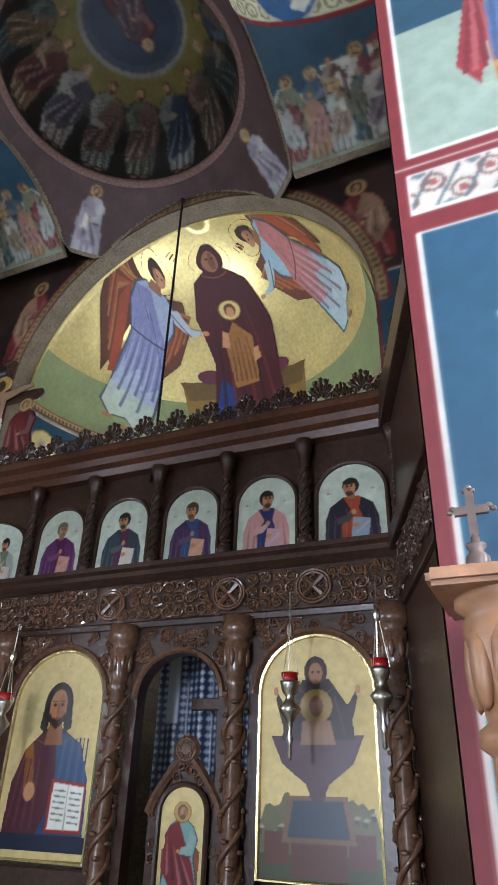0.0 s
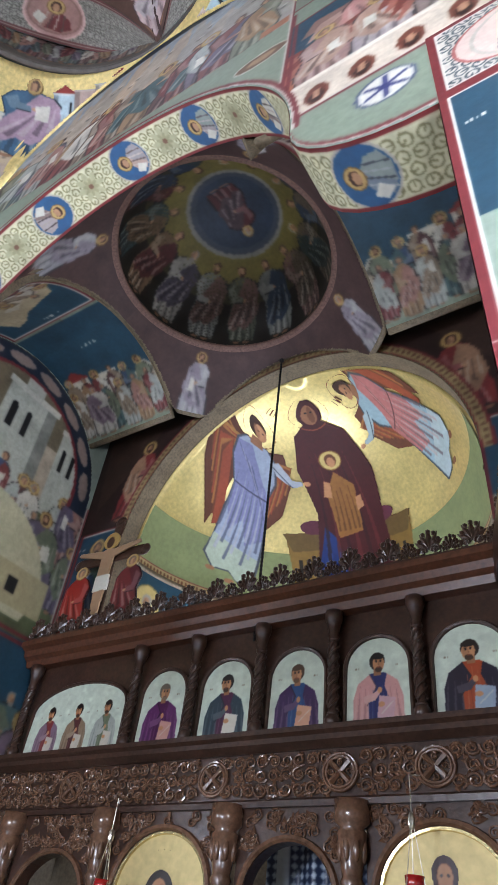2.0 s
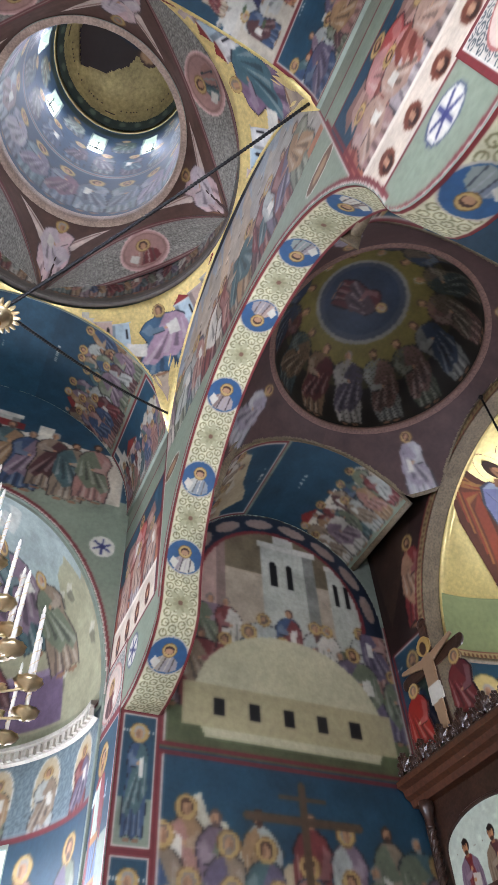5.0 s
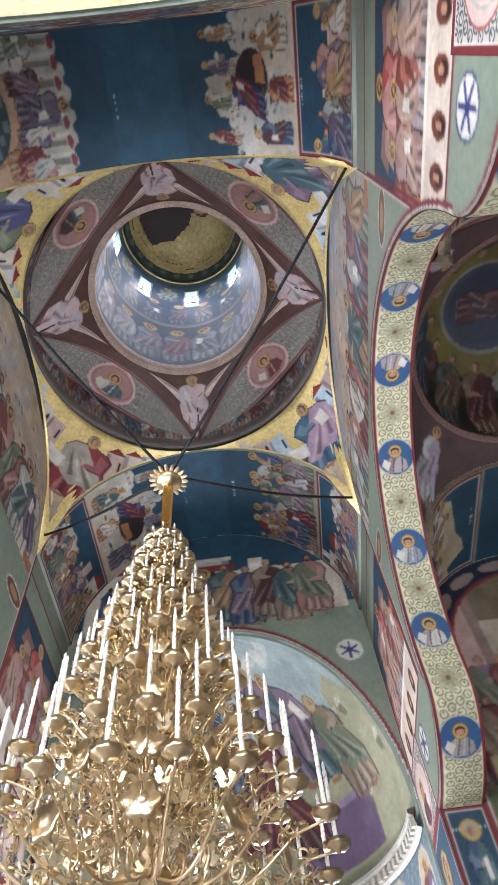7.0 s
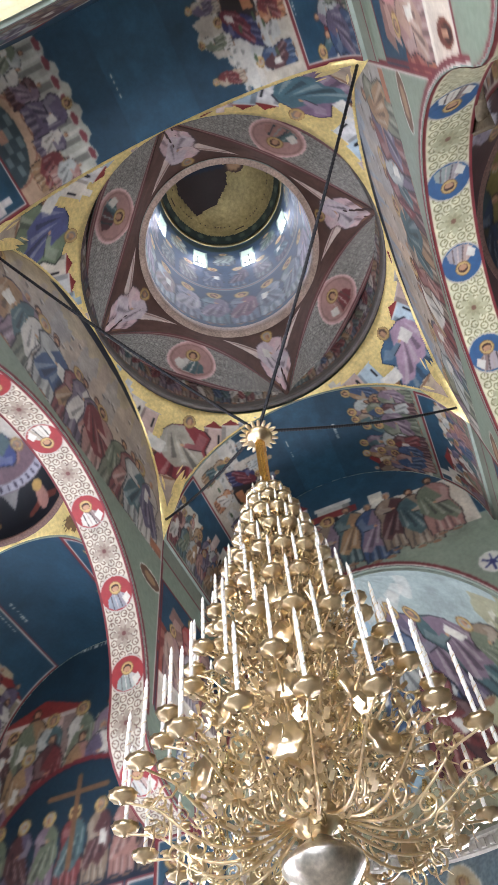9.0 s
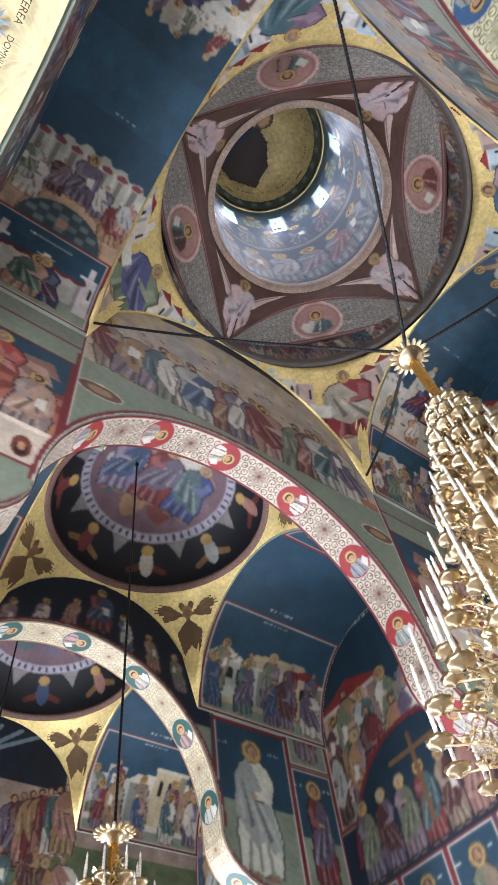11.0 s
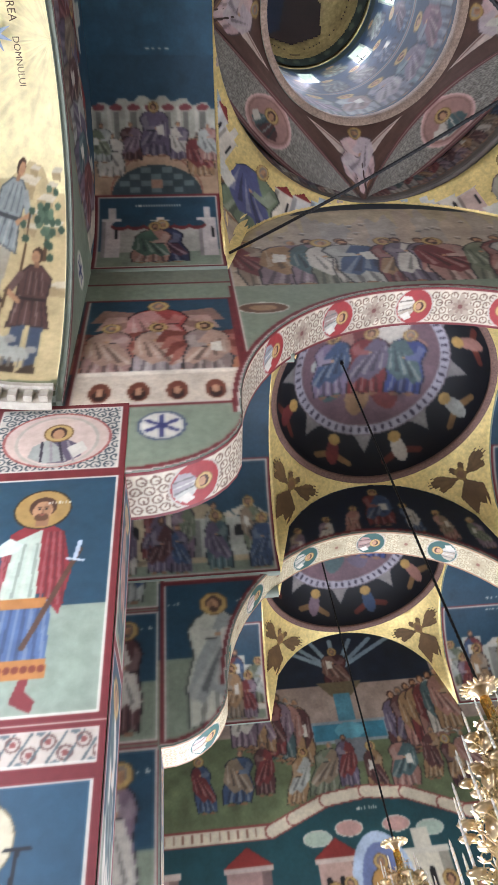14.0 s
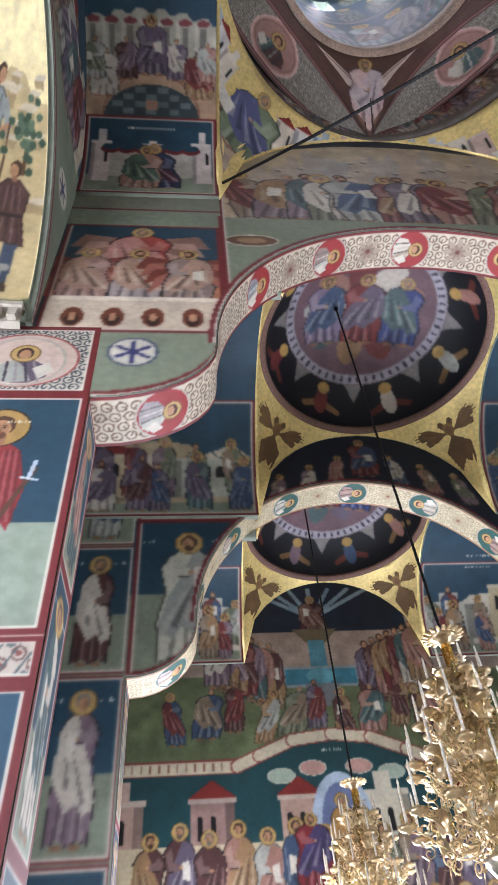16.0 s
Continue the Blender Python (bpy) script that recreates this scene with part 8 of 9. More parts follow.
def half_length(ground, robe, mantle, cloth, hair=(0.12, 0.07, 0.05)):
    def paint(c, rng):
        w, h = c.w, c.h
        c.rect(0, 0, w, h, ground)
        wash(c, rng, 0.03)
        m = w / 2
        P = lambda a, b: (m + a * w, b * h)
        c.poly([P(-0.38, 0), P(-0.36, 0.28), P(-0.3, 0.44), P(-0.1, 0.56), P(0.1, 0.56), P(0.3, 0.44), P(0.36, 0.28), P(0.38, 0)], robe)
        c.poly([P(-0.38, 0), P(-0.37, 0.28), P(-0.3, 0.45), P(-0.12, 0.55), P(-0.02, 0.4), P(-0.16, 0.2), P(-0.14, 0)], mantle)
        c.poly([P(0.38, 0), P(0.37, 0.28), P(0.3, 0.45), P(0.14, 0.54), P(0.1, 0.4), P(0.2, 0.2), P(0.22, 0)], mantle)
        for k in range(5):
            for s, b0 in ((-1, 0.44), (1, 0.42)):
                x = s * (0.16 + 0.05 * k)
                c.poly([P(x * 0.85, b0), P(x - 0.012, 0.03), P(x + 0.025, 0.03)], mix(mantle, WHITEP if (k + s) % 2 else DARK, 0.22), 0.8)
            c.poly([P(-0.06 + 0.03 * k, 0.5), P(-0.1 + 0.05 * k, 0.03), P(-0.08 + 0.05 * k, 0.03)], mix(robe, DARK if k % 2 else WHITEP, 0.22), 0.8)
        c.line(*P(-0.12, 0.55), *P(-0.02, 0.4), w * 0.012, mix(mantle, DARK, 0.6))
        c.line(*P(-0.02, 0.4), *P(-0.16, 0.2), w * 0.012, mix(mantle, DARK, 0.6))
        c.poly([P(-0.02, 0.06), P(0.22, 0.02), P(0.26, 0.26), P(0.02, 0.3)], cloth)
        c.line(*P(0.05, 0.1), *P(0.22, 0.22), w * 0.02, mix(cloth, WHITEP, 0.5))
        c.poly([P(-0.22, 0.3), P(-0.06, 0.33), P(0.02, 0.38), P(0.04, 0.33), P(-0.04, 0.25), P(-0.2, 0.22)], mix(mantle, WHITEP, 0.2))
        c.ell(*P(0.05, 0.2), w * 0.05, h * 0.028, SKIN)
        c.ell(*P(0.03, 0.36), w * 0.035, h * 0.035, SKIN)
        turn = rng.choice((-0.02, 0.02))
        c.poly([P(-0.055, 0.53), P(0.055, 0.53), P(0.05, 0.62), P(-0.05, 0.62)], mix(SKIN, BROWN, 0.35))
        c.ell(*P(0, 0.695), w * 0.118, h * 0.105, hair)
        c.ell(*P(turn, 0.668), w * 0.088, h * 0.098, SKIN)
        c.ell(*P(turn * 2.5, 0.665), w * 0.04, h * 0.08, mix(SKIN, BROWN, 0.3), 0.6)
        c.ell(*P(turn, 0.748), w * 0.088, h * 0.035, hair)
        c.ell(*P(turn, 0.598), w * 0.055, h * 0.034, mix(hair, SKIN, 0.25))
        c.ell(*P(turn, 0.622), w * 0.026, h * 0.008, (0.50, 0.24, 0.18))
        for e in (-0.032, 0.032):
            c.ell(*P(turn + e, 0.69), w * 0.015, h * 0.009, DARK)
            c.line(*P(turn + e - 0.018, 0.708), *P(turn + e + 0.018, 0.708), h * 0.007, mix(hair, BROWN, 0.4))
        c.line(*P(turn, 0.69), *P(turn + 0.006, 0.648), w * 0.012, mix(SKIN, BROWN, 0.5))
        for s in (-0.34, 0.28):
            bars(c, *P(s, 0.62), 3, h * 0.022, (0.5, 0.45, 0.38))
    return paint


PALE = (0.74, 0.77, 0.70)
people = (((0.30, 0.10, 0.28), (0.36, 0.16, 0.36), (0.75, 0.55, 0.50), (0.4, 0.36, 0.32)), ((0.28, 0.10, 0.22), (0.16, 0.22, 0.26), (0.80, 0.76, 0.70), (0.08, 0.06, 0.06)),
          ((0.16, 0.28, 0.46), (0.24, 0.14, 0.30), (0.80, 0.58, 0.46), (0.28, 0.2, 0.14)), ((0.14, 0.16, 0.36), (0.74, 0.52, 0.50), (0.72, 0.56, 0.58), (0.10, 0.07, 0.06)), ((0.60, 0.24, 0.10), (0.12, 0.09, 0.16), (0.55, 0.60, 0.66), (0.12, 0.08, 0.06)))
gaps = list(zip(UX[1:], UX[2:]))
for k, (a, b) in enumerate(gaps):
    icon(a + 0.1, b - 0.1, 3.82, 4.70, YI + 0.06, 60 + k, half_length(PALE, *people[k % 5]), "arched icon of a plain half-length robed shape on pale ground")


def three_group(c, rng):
    c.rect(0, 0, c.w, c.h, PALE)
    wash(c, rng, 0.03)
    for k, r in enumerate((0, 6, 2)):
        s = c.sub(c.w * (0.06 + 0.3 * k), 0, c.w * 0.32, c.h * 0.86)
        keepd = s.d.copy()
        half_length(PALE, ROBES[r], ROBES[(r + 3) % 12], ROBES[11])(s, rng)


icon(UX[0] + 0.12, UX[1] - 0.12, 3.82, 4.70, YI + 0.06, 70, three_group, "wide icon of three plain half-length shapes, shining with window light", arched=False)


def christ_panel(c, rng):
    w, h = c.w, c.h
    g = (0.62, 0.52, 0.26)
    m = w / 2
    P = lambda a, b: (m + a * w, b * h)
    c.poly([P(-0.42, 0.1), P(-0.4, 0.34), P(-0.3, 0.5), P(-0.1, 0.6), P(0.1, 0.6), P(0.32, 0.52), P(0.42, 0.36), P(0.44, 0.1)], (0.30, 0.11, 0.16))
    c.poly([P(0.02, 0.6), P(0.3, 0.53), P(0.43, 0.36), P(0.45, 0.1), P(-0.05, 0.1), P(0.1, 0.3)], (0.15, 0.26, 0.42))
    c.poly([P(-0.3, 0.5), P(-0.22, 0.54), P(-0.12, 0.3), P(-0.24, 0.28)], (0.55, 0.33, 0.12))
    c.rect(0, 0.04 * h, w, 0.07 * h, (0.10, 0.13, 0.22))
    for k in range(8):
        c.line(*P(0.1 + 0.04 * k, 0.55), *P(0.04 + 0.05 * k, 0.14), w * 0.02, mix((0.15, 0.26, 0.42), WHITEP if k % 2 else DARK, 0.2), 0.7)
        c.line(*P(-0.3 + 0.03 * k, 0.45), *P(-0.38 + 0.045 * k, 0.14), w * 0.018, mix((0.30, 0.11, 0.16), DARK if k % 2 else ROSE, 0.25), 0.7)
    c.ring(m, 0.72 * h, 0.36 * w, 0.37 * w, (0.45, 0.34, 0.14))
    c.poly([P(-0.1, 0.52), P(0.1, 0.52), P(0.07, 0.64), P(-0.07, 0.64)], mix(SKIN, BROWN, 0.35))
    c.ell(*P(0, 0.73), w * 0.16, h * 0.105, (0.13, 0.075, 0.05))
    for s in (-1, 1):
        c.poly([P(0.16 * s, 0.73), P(0.18 * s, 0.6), P(0.1 * s, 0.57), P(0.07 * s, 0.65)], (0.12, 0.07, 0.045))
    c.ell(*P(0, 0.705), w * 0.1, h * 0.092, mix(SKIN, BROWN, 0.12))
    c.ell(*P(0.03, 0.7), w * 0.045, h * 0.075, mix(SKIN, BROWN, 0.4), 0.6)
    c.poly([P(-0.09, 0.68), P(-0.08, 0.63), P(0, 0.595), P(0.08, 0.63), P(0.09, 0.68), P(0.05, 0.65), P(0, 0.655), P(-0.05, 0.65)], (0.2, 0.115, 0.07))
    c.ell(*P(0, 0.648), w * 0.03, h * 0.007, (0.5, 0.25, 0.19))
    for e in (-0.042, 0.042):
        c.ell(*P(e, 0.718), w * 0.018, h * 0.008, DARK)
        c.line(*P(e - 0.025, 0.735), *P(e + 0.025, 0.735), h * 0.006, (0.16, 0.09, 0.06))
    c.line(*P(0, 0.72), *P(0.006, 0.672), w * 0.014, mix(SKIN, BROWN, 0.5))
    c.poly([P(0.04, 0.12), P(0.42, 0.12), P(0.42, 0.34), P(0.05, 0.36)], (0.55, 0.12, 0.08))
    c.poly([P(0.07, 0.135), P(0.41, 0.135), P(0.41, 0.325), P(0.08, 0.345)], (0.88, 0.87, 0.82))
    for k in range(6):
        c.line(*P(0.1, 0.31 - 0.026 * k), *P(0.22, 0.305 - 0.026 * k), h * 0.006, (0.4, 0.38, 0.36))
        c.line(*P(0.27, 0.30 - 0.026 * k), *P(0.38, 0.295 - 0.026 * k), h * 0.006, (0.4, 0.38, 0.36))
    c.line(*P(0.245, 0.135), *P(0.24, 0.335), w * 0.01, (0.6, 0.58, 0.54))
    c.ell(*P(-0.18, 0.3), w * 0.06, h * 0.045, SKIN)


def basin_panel(c, rng):
    w, h = c.w, c.h
    m = w / 2
    P = lambda a, b: (m + a * w, b * h)
    c.rect(0, 0, w, 0.14 * h, (0.24, 0.26, 0.12))
    for k in (-1, 1):
        hill(c, m + (0.1 if k > 0 else -0.5) * w, 0.1 * h, 0.4 * w, 0.22 * h, rng, (0.40, 0.38, 0.24))
        c.rect(*P(0.34 * k - 0.1, 0.06), 0.2 * w, 0.12 * h, (0.36, 0.18, 0.12))
    c.poly([P(-0.3, 0.14), P(0.3, 0.14), P(0.24, 0.32), P(-0.24, 0.32)], (0.46, 0.34, 0.24))
    c.poly([P(-0.25, 0.16), P(0.25, 0.16), P(0.2, 0.3), P(-0.2, 0.3)], (0.16, 0.22, 0.28))
    c.rect(*P(-0.22, 0.02), 0.44 * w, 0.12 * h, (0.34, 0.17, 0.11))
    c.poly([P(-0.1, 0.36), P(-0.3, 0.44), P(-0.4, 0.56), P(0.4, 0.56), P(0.3, 0.44), P(0.1, 0.36), P(0.05, 0.3), P(-0.05, 0.3)], (0.30, 0.17, 0.22))
    c.poly([P(-0.3, 0.54), P(-0.28, 0.66), P(-0.12, 0.8), P(0.12, 0.8), P(0.3, 0.66), P(0.32, 0.54)], (0.16, 0.06, 0.07))
    for k in range(7):
        c.line(*P(-0.2 + 0.06 * k, 0.72), *P(-0.24 + 0.08 * k, 0.56), w * 0.014, mix((0.22, 0.08, 0.09), DARK if k % 2 else ROSE, 0.3), 0.8)
    for s in (-1, 1):
        c.poly([P(0.24 * s, 0.66), P(0.3 * s, 0.6), P(0.36 * s, 0.72), P(0.33 * s, 0.74)], (0.2, 0.08, 0.09))
        c.ell(*P(0.355 * s, 0.75), w * 0.025, h * 0.022, SKIN)
    c.ring(m, 0.83 * h, 0.2 * w, 0.208 * w, (0.5, 0.36, 0.14))
    c.ell(*P(0, 0.835), w * 0.105, h * 0.068, (0.2, 0.08, 0.09))
    c.ell(*P(0, 0.825), w * 0.06, h * 0.048, mix(SKIN, BROWN, 0.15))
    for e in (-0.025, 0.025):
        c.ell(*P(e, 0.83), w * 0.012, h * 0.005, DARK)
    c.ell(*P(0, 0.68), w * 0.14, h * 0.075, (0.62, 0.50, 0.26))
    c.ell(*P(0, 0.68), w * 0.06, h * 0.045, (0.45, 0.26, 0.14))
    c.poly([P(-0.14, 0.52), P(-0.12, 0.62), P(0.12, 0.62), P(0.16, 0.52)], (0.58, 0.42, 0.30))


def angel_panel(c, rng):
    w, h = c.w, c.h
    for k in (-1, 1):
        c.poly([(w / 2 + k * w * 0.1, h * 0.62), (w / 2 + k * w * 0.4, h * 0.5), (w / 2 + k * w * 0.36, h * 0.15), (w / 2 + k * w * 0.14, h * 0.3)], (0.52, 0.28, 0.14))
    person_shape(c, w / 2, h * 0.0, h * 0.86, rng, (0.45, 0.62, 0.60), (0.46, 0.07, 0.10))


a = arched_opening("icon_surround", LX[2] + 0.1, LX[3] - 0.1, 2.93, 3.12, YI, YI + 0.12, 21, 0.9)
icon(LX[2] + 0.2, LX[3] - 0.2, 0.95, 2.92, YI + 0.03, 81, christ_panel, "gold-ground icon of a plain robed half figure with an open book", 0.045, GOLD)
a = arched_opening("icon_surround", LX[4] + 0.1, LX[5] - 0.1, 2.93, 3.12, YI, YI + 0.12, 22, 0.9)
icon(LX[4] + 0.2, LX[5] - 0.2, 0.95, 2.92, YI + 0.03, 82, basin_panel, "gold-ground icon of plain robed shapes above a fountain basin", 0.045, GOLD)
arched_opening("royal_arch", LX[3] + 0.1, LX[4] - 0.1, 2.82, 3.12, YI, YI + 0.14, 23)
arched_opening("side_door_arch", LX[1] + 0.1, LX[2] - 0.1, 2.72, 3.12, YI, YI + 0.14, 24)
arched_opening("side_arch", LX[0] + 0.08, LX[1] - 0.08, 2.72, 3.12, YI, YI + 0.14, 25)
for a, b in ((LX[2], LX[3]), (LX[4], LX[5])):
    board("dado_panel", icono, a + 0.1, b - 0.1, YI - 0.02, YI + 0.1, 0.0, 0.9)

# royal doors: two leaves with a scalloped top and an arched icon, behind them a lattice and a cross
door = thing("royal_door", "carved wooden royal door leaf with an arched icon", "door")
xa, xb, n = -3.44, -2.74, 20
crown = lambda x: 1.40 + 0.52 * (1 - abs(2 * (x - xa) / (xb - xa) - 1)) ** 0.75
stops = [(xa + (xb - xa) * k / n, 1) for k in range(n + 1)]
part("leaf", strip_wall(stops, lambda x, k: 0.05, crown, YI + 0.02, YI + 0.07), WOOD, door)
bm = bmesh.new()
tube(bm, [(x, YI + 0.01, crown(x)) for x, k in stops], 0.042, 6)
rr = random.Random(31)
for k in range(60):
    x = rr.uniform(xa + 0.04, xb - 0.04)
    z = rr.uniform(0.3, crown(x) - 0.06)
    if abs(x - (xa + xb) / 2) > 0.24 or z > 1.66:
        spiral(bm, x, z, 0.055, YI + 0.006, 1.4, 0.012, rr.uniform(0, 6.28))
part("door_carving", bm, WOOD_SHEEN, door)
icon(-3.32, -2.86, 0.6, 1.64, YI - 0.01, 83, angel_panel, "small arched icon of a plain winged shape in red", 0.05)
bm = bmesh.new()
lathe(bm, [(0, -0.03), (0.1, -0.03), (0.13, 0.0), (0.1, 0.03), (0, 0.03)], 20)
bmesh.ops.transform(bm, verts=bm.verts, matrix=Matrix.Translation((-3.09, YI - 0.01, 1.93)) @ Matrix.Rotation(math.pi / 2, 4, "X"))
for k in range(8):
    spiral(bm, -3.09 + 0.07 * math.cos(k * 0.785), 1.93 + 0.07 * math.sin(k * 0.785), 0.03, YI - 0.04, 1.2, 0.008, k)
part("door_boss", bm, WOOD_SHEEN, icono)
altar = thing("altar_cross", "dark wooden cross standing behind the royal doors", "cross")
bm = bmesh.new()
box(bm, -3.08, -3.0, YI + 0.5, YI + 0.55, 0.0, 2.72)
box(bm, -3.36, -2.72, YI + 0.49, YI + 0.54, 2.34, 2.46)
bmesh.ops.bevel(bm, geom=bm.edges[:], offset=0.01, segments=1, affect="EDGES")
part("cross_body", bm, WOOD, altar)
curtain = thing("door_curtain", "blue and white patterned cloth hanging behind the royal doors", "curtain")
c = Canvas(1.3, 2.0, 90, (0.10, 0.16, 0.30))
for k in range(18):
    for j in range(26):
        c.poly([(0.075 * k, 0.08 * j), (0.075 * k + 0.03, 0.08 * j + 0.035), (0.075 * k, 0.08 * j + 0.07), (0.075 * k - 0.03, 0.08 * j + 0.035)], (0.60, 0.66, 0.74))
c.rect(0.1, 1.2, 0.16, 0.8, (0.66, 0.70, 0.76))
sheet("cloth", c, lambda X, Y: (-3.9 + X, YI + 0.75 + 0.03 * np.sin(X * 22), 1.05 + Y), curtain, "", None, ICON_PAINT)

# return of the screen towards the pier
ret = thing("screen_return", "dark carved wooden return of the icon screen", "icon screen")
for z0, z1, d in ((0.0, 0.9, 0.1), (0.9, 3.1, 0.06), (3.1, 3.64, 0.1), (3.64, 3.8, 0.16), (3.8, 5.02, 0.06), (5.02, 5.33, 0.16)):
    bm = bmesh.new()
    box(bm, 0, 2.1, -d, 0.08, z0, z1)
    bmesh.ops.bevel(bm, geom=bm.edges[:], offset=0.008, segments=1, affect="EDGES")
    part("return_board", bm, WOOD, ret)
part("return_frieze", carving(0.1, 2.0, 3.19, 3.58, -0.1, 9, 0.14), WOOD, ret)
for k in range(9):
    ob = new("crest_palmette", big)
    ob.parent = ret
    f = 1.0 if k % 2 == 0 else 0.66
    ob.matrix_local = Matrix.Translation((0.2 + 0.22 * k, -0.1, 5.33)) @ Matrix.Diagonal((f, 1.2, f, 1))
ret.matrix_world = Matrix.Translation((-1.06, YI + 0.06, 0)) @ Matrix.Rotation(-math.atan2(1.85, 0.66), 4, "Z")

# ---- rood cross with flat painted side boards on the screen ----
rood = thing("rood_cross", "dark wooden crucifix board standing on the icon screen", "cross")
bm = bmesh.new()
box(bm, -6.5, -6.34, YI + 0.02, YI + 0.06, 5.33, 7.3)
box(bm, -7.02, -5.82, YI + 0.015, YI + 0.055, 6.56, 6.74)
for x, z in ((-7.04, 6.65), (-5.8, 6.65), (-6.42, 7.32)):
    bmesh.ops.create_icosphere(bm, subdivisions=2, radius=0.1, matrix=Matrix.Translation((x, YI + 0.04, z)) @ Matrix.Diagonal((1, 0.3, 1, 1)))
bmesh.ops.bevel(bm, geom=[e for e in bm.edges if e.calc_length() > 0.15], offset=0.01, segments=1, affect="EDGES")
part("cross_body", bm, WOOD, rood)


def cutout(name, x, z, w, h, draw, parent, label, seed):
    c = Canvas(w, h, 90)
    draw(c, np.random.default_rng(seed))
    ob = sheet(name, c, lambda X, Y: (x + X, YI - 0.03, z + Y), parent, label, None, ICON_PAINT)
    mod = ob.modifiers.new("board", "SOLIDIFY")
    mod.thickness, mod.offset = 0.03, 0
    return ob


def corpus(c, rng):
    sk = (0.62, 0.46, 0.32)
    m = c.w / 2
    c.poly([(m - 0.6, 1.3), (m - 0.58, 1.36), (m - 0.1, 1.3), (m, 1.34), (m + 0.1, 1.3), (m + 0.58, 1.36), (m + 0.6, 1.3), (m + 0.12, 1.16), (m + 0.1, 0.8), (m + 0.08, 0.1), (m - 0.06, 0.0), (m - 0.08, 0.4), (m - 0.12, 0.8), (m - 0.12, 1.16)], sk)
    c.poly([(m - 0.13, 0.85), (m + 0.13, 0.85), (m + 0.14, 0.6), (m - 0.13, 0.58)], WHITEP)
    c.ell(m, 1.46, 0.15, 0.15, OCHRE)
    c.ell(m - 0.01, 1.43, 0.07, 0.1, BROWN)


cutout("corpus", -7.02, 5.45, 1.2, 1.65, corpus, rood, "pale flat painted shape", 1)
for x, r, m_ in ((-7.1, (0.60, 0.06, 0.06), (0.62, 0.08, 0.06)), (-6.15, (0.36, 0.10, 0.14), (0.45, 0.12, 0.14))):
    side = thing("rood_figure_board", "flat painted board of a plain robed shape in red", "painted board")
    cutout("board", x, 5.33, 0.5, 1.25, lambda c, rng, r=r, m_=m_: person_shape(c, 0.25, 0.0, 1.2, rng, r, m_, wide=1.1), side, "", 2)

# ---- hanging oil lamps ----
def oil_lamp(x, z):
    lamp = thing("oil_lamp", "small silver hanging oil lamp with a red glass", "lamp", "hanging oil lamps", at=Matrix.Translation((x, YI - 0.38, z)))
    bm = lathe(bmesh.new(), [(0.0, -0.62), (0.02, -0.6), (0.012, -0.5), (0.03, -0.46), (0.012, -0.4), (0.03, -0.32), (0.07, -0.26), (0.09, -0.22), (0.05, -0.17), (0.03, -0.13), (0.06, -0.09), (0.075, -0.03), (0.08, 0.0), (0.06, 0.0)], 18)
    part("lamp_body", bm, SILVER, lamp, smooth=True)
    bm = lathe(bmesh.new(), [(0, -0.02), (0.05, -0.02), (0.065, 0.0), (0.07, 0.07), (0.062, 0.07), (0.055, 0.01)], 16)
    part("red_glass", bm, RUBY, lamp, smooth=True)
    for k in range(3):
        a = 2 * math.pi * k / 3
        bm = bmesh.new()
        tube(bm, [(0.075 * math.cos(a), 0.075 * math.sin(a), 0.0), (0.01 * math.cos(a), 0.01 * math.sin(a), 0.42)], 0.004, 4)
        part("chain", bm, SILVER, lamp)
    bm = bmesh.new()
    tube(bm, [(0, 0, 0.42), (0, 0, 0.78), (0, 0.24, 0.84)], 0.006, 5)
    bmesh.ops.create_uvsphere(bm, u_segments=8, v_segments=6, radius=0.03, matrix=Matrix.Translation((0, 0, 0.44)) @ Matrix.Diagonal((1, 1, 2.2, 1)))
    part("hanger", bm, SILVER, lamp)


for x, z in ((-4.93, 2.36), (-1.99, 2.44), (-1.25, 2.52)):
    oil_lamp(x, z)

# the screen and all that belongs to it stands on the raised chancel floor
SCREEN = Matrix.Translation((0, 0, 0.39)) @ Matrix.Diagonal((1, 1, 0.93, 1))
for ob in list(scene.objects):
    if ob.parent is None and ob.name.split(".")[0] in ("iconostasis", "icon", "royal_door", "altar_cross", "door_curtain", "screen_return", "rood_cross", "rood_figure_board", "oil_lamp"):
        ob.matrix_world = SCREEN @ ob.matrix_world
bm = bmesh.new()
box(bm, CX - JAMB, CX + JAMB, 4.3, Y_AP + 2.9, 0.0, 0.39)
structure("floor_chancel", bm, STONE, "raised stone floor of the chancel")

# ---- carved wooden throne post beside the pier ----
throne_post = thing("throne_post", "varnished oak throne post with a fluted shaft and cross finial", "throne", at=Matrix.Translation((-0.072, 1.36, 0.165)))
bm = bmesh.new()
n = 40
prof = [(0.12, -0.165), (0.12, 0.35), (0.095, 0.4), (0.085, 1.72)]
rings = [[bm.verts.new(((r - (0.008 if (k % 4 == 0 and 0.38 < z) else 0)) * math.cos(2 * math.pi * k / n), (r - (0.008 if (k % 4 == 0 and 0.38 < z) else 0)) * math.sin(2 * math.pi * k / n), z)) for k in range(n)] for r, z in prof]
for a, b in zip(rings, rings[1:]):
    for k in range(n):
        bm.faces.new((a[k], a[(k + 1) % n], b[(k + 1) % n], b[k]))
part("shaft", bm, WOOD_LIGHT, throne_post)
bm = lathe(bmesh.new(), [(0.085, 1.72), (0.105, 1.735), (0.105, 1.76), (0.085, 1.775), (0.088, 1.79), (0.11, 1.95), (0.1, 1.97), (0.12, 1.985), (0.12, 2.0)], 28)
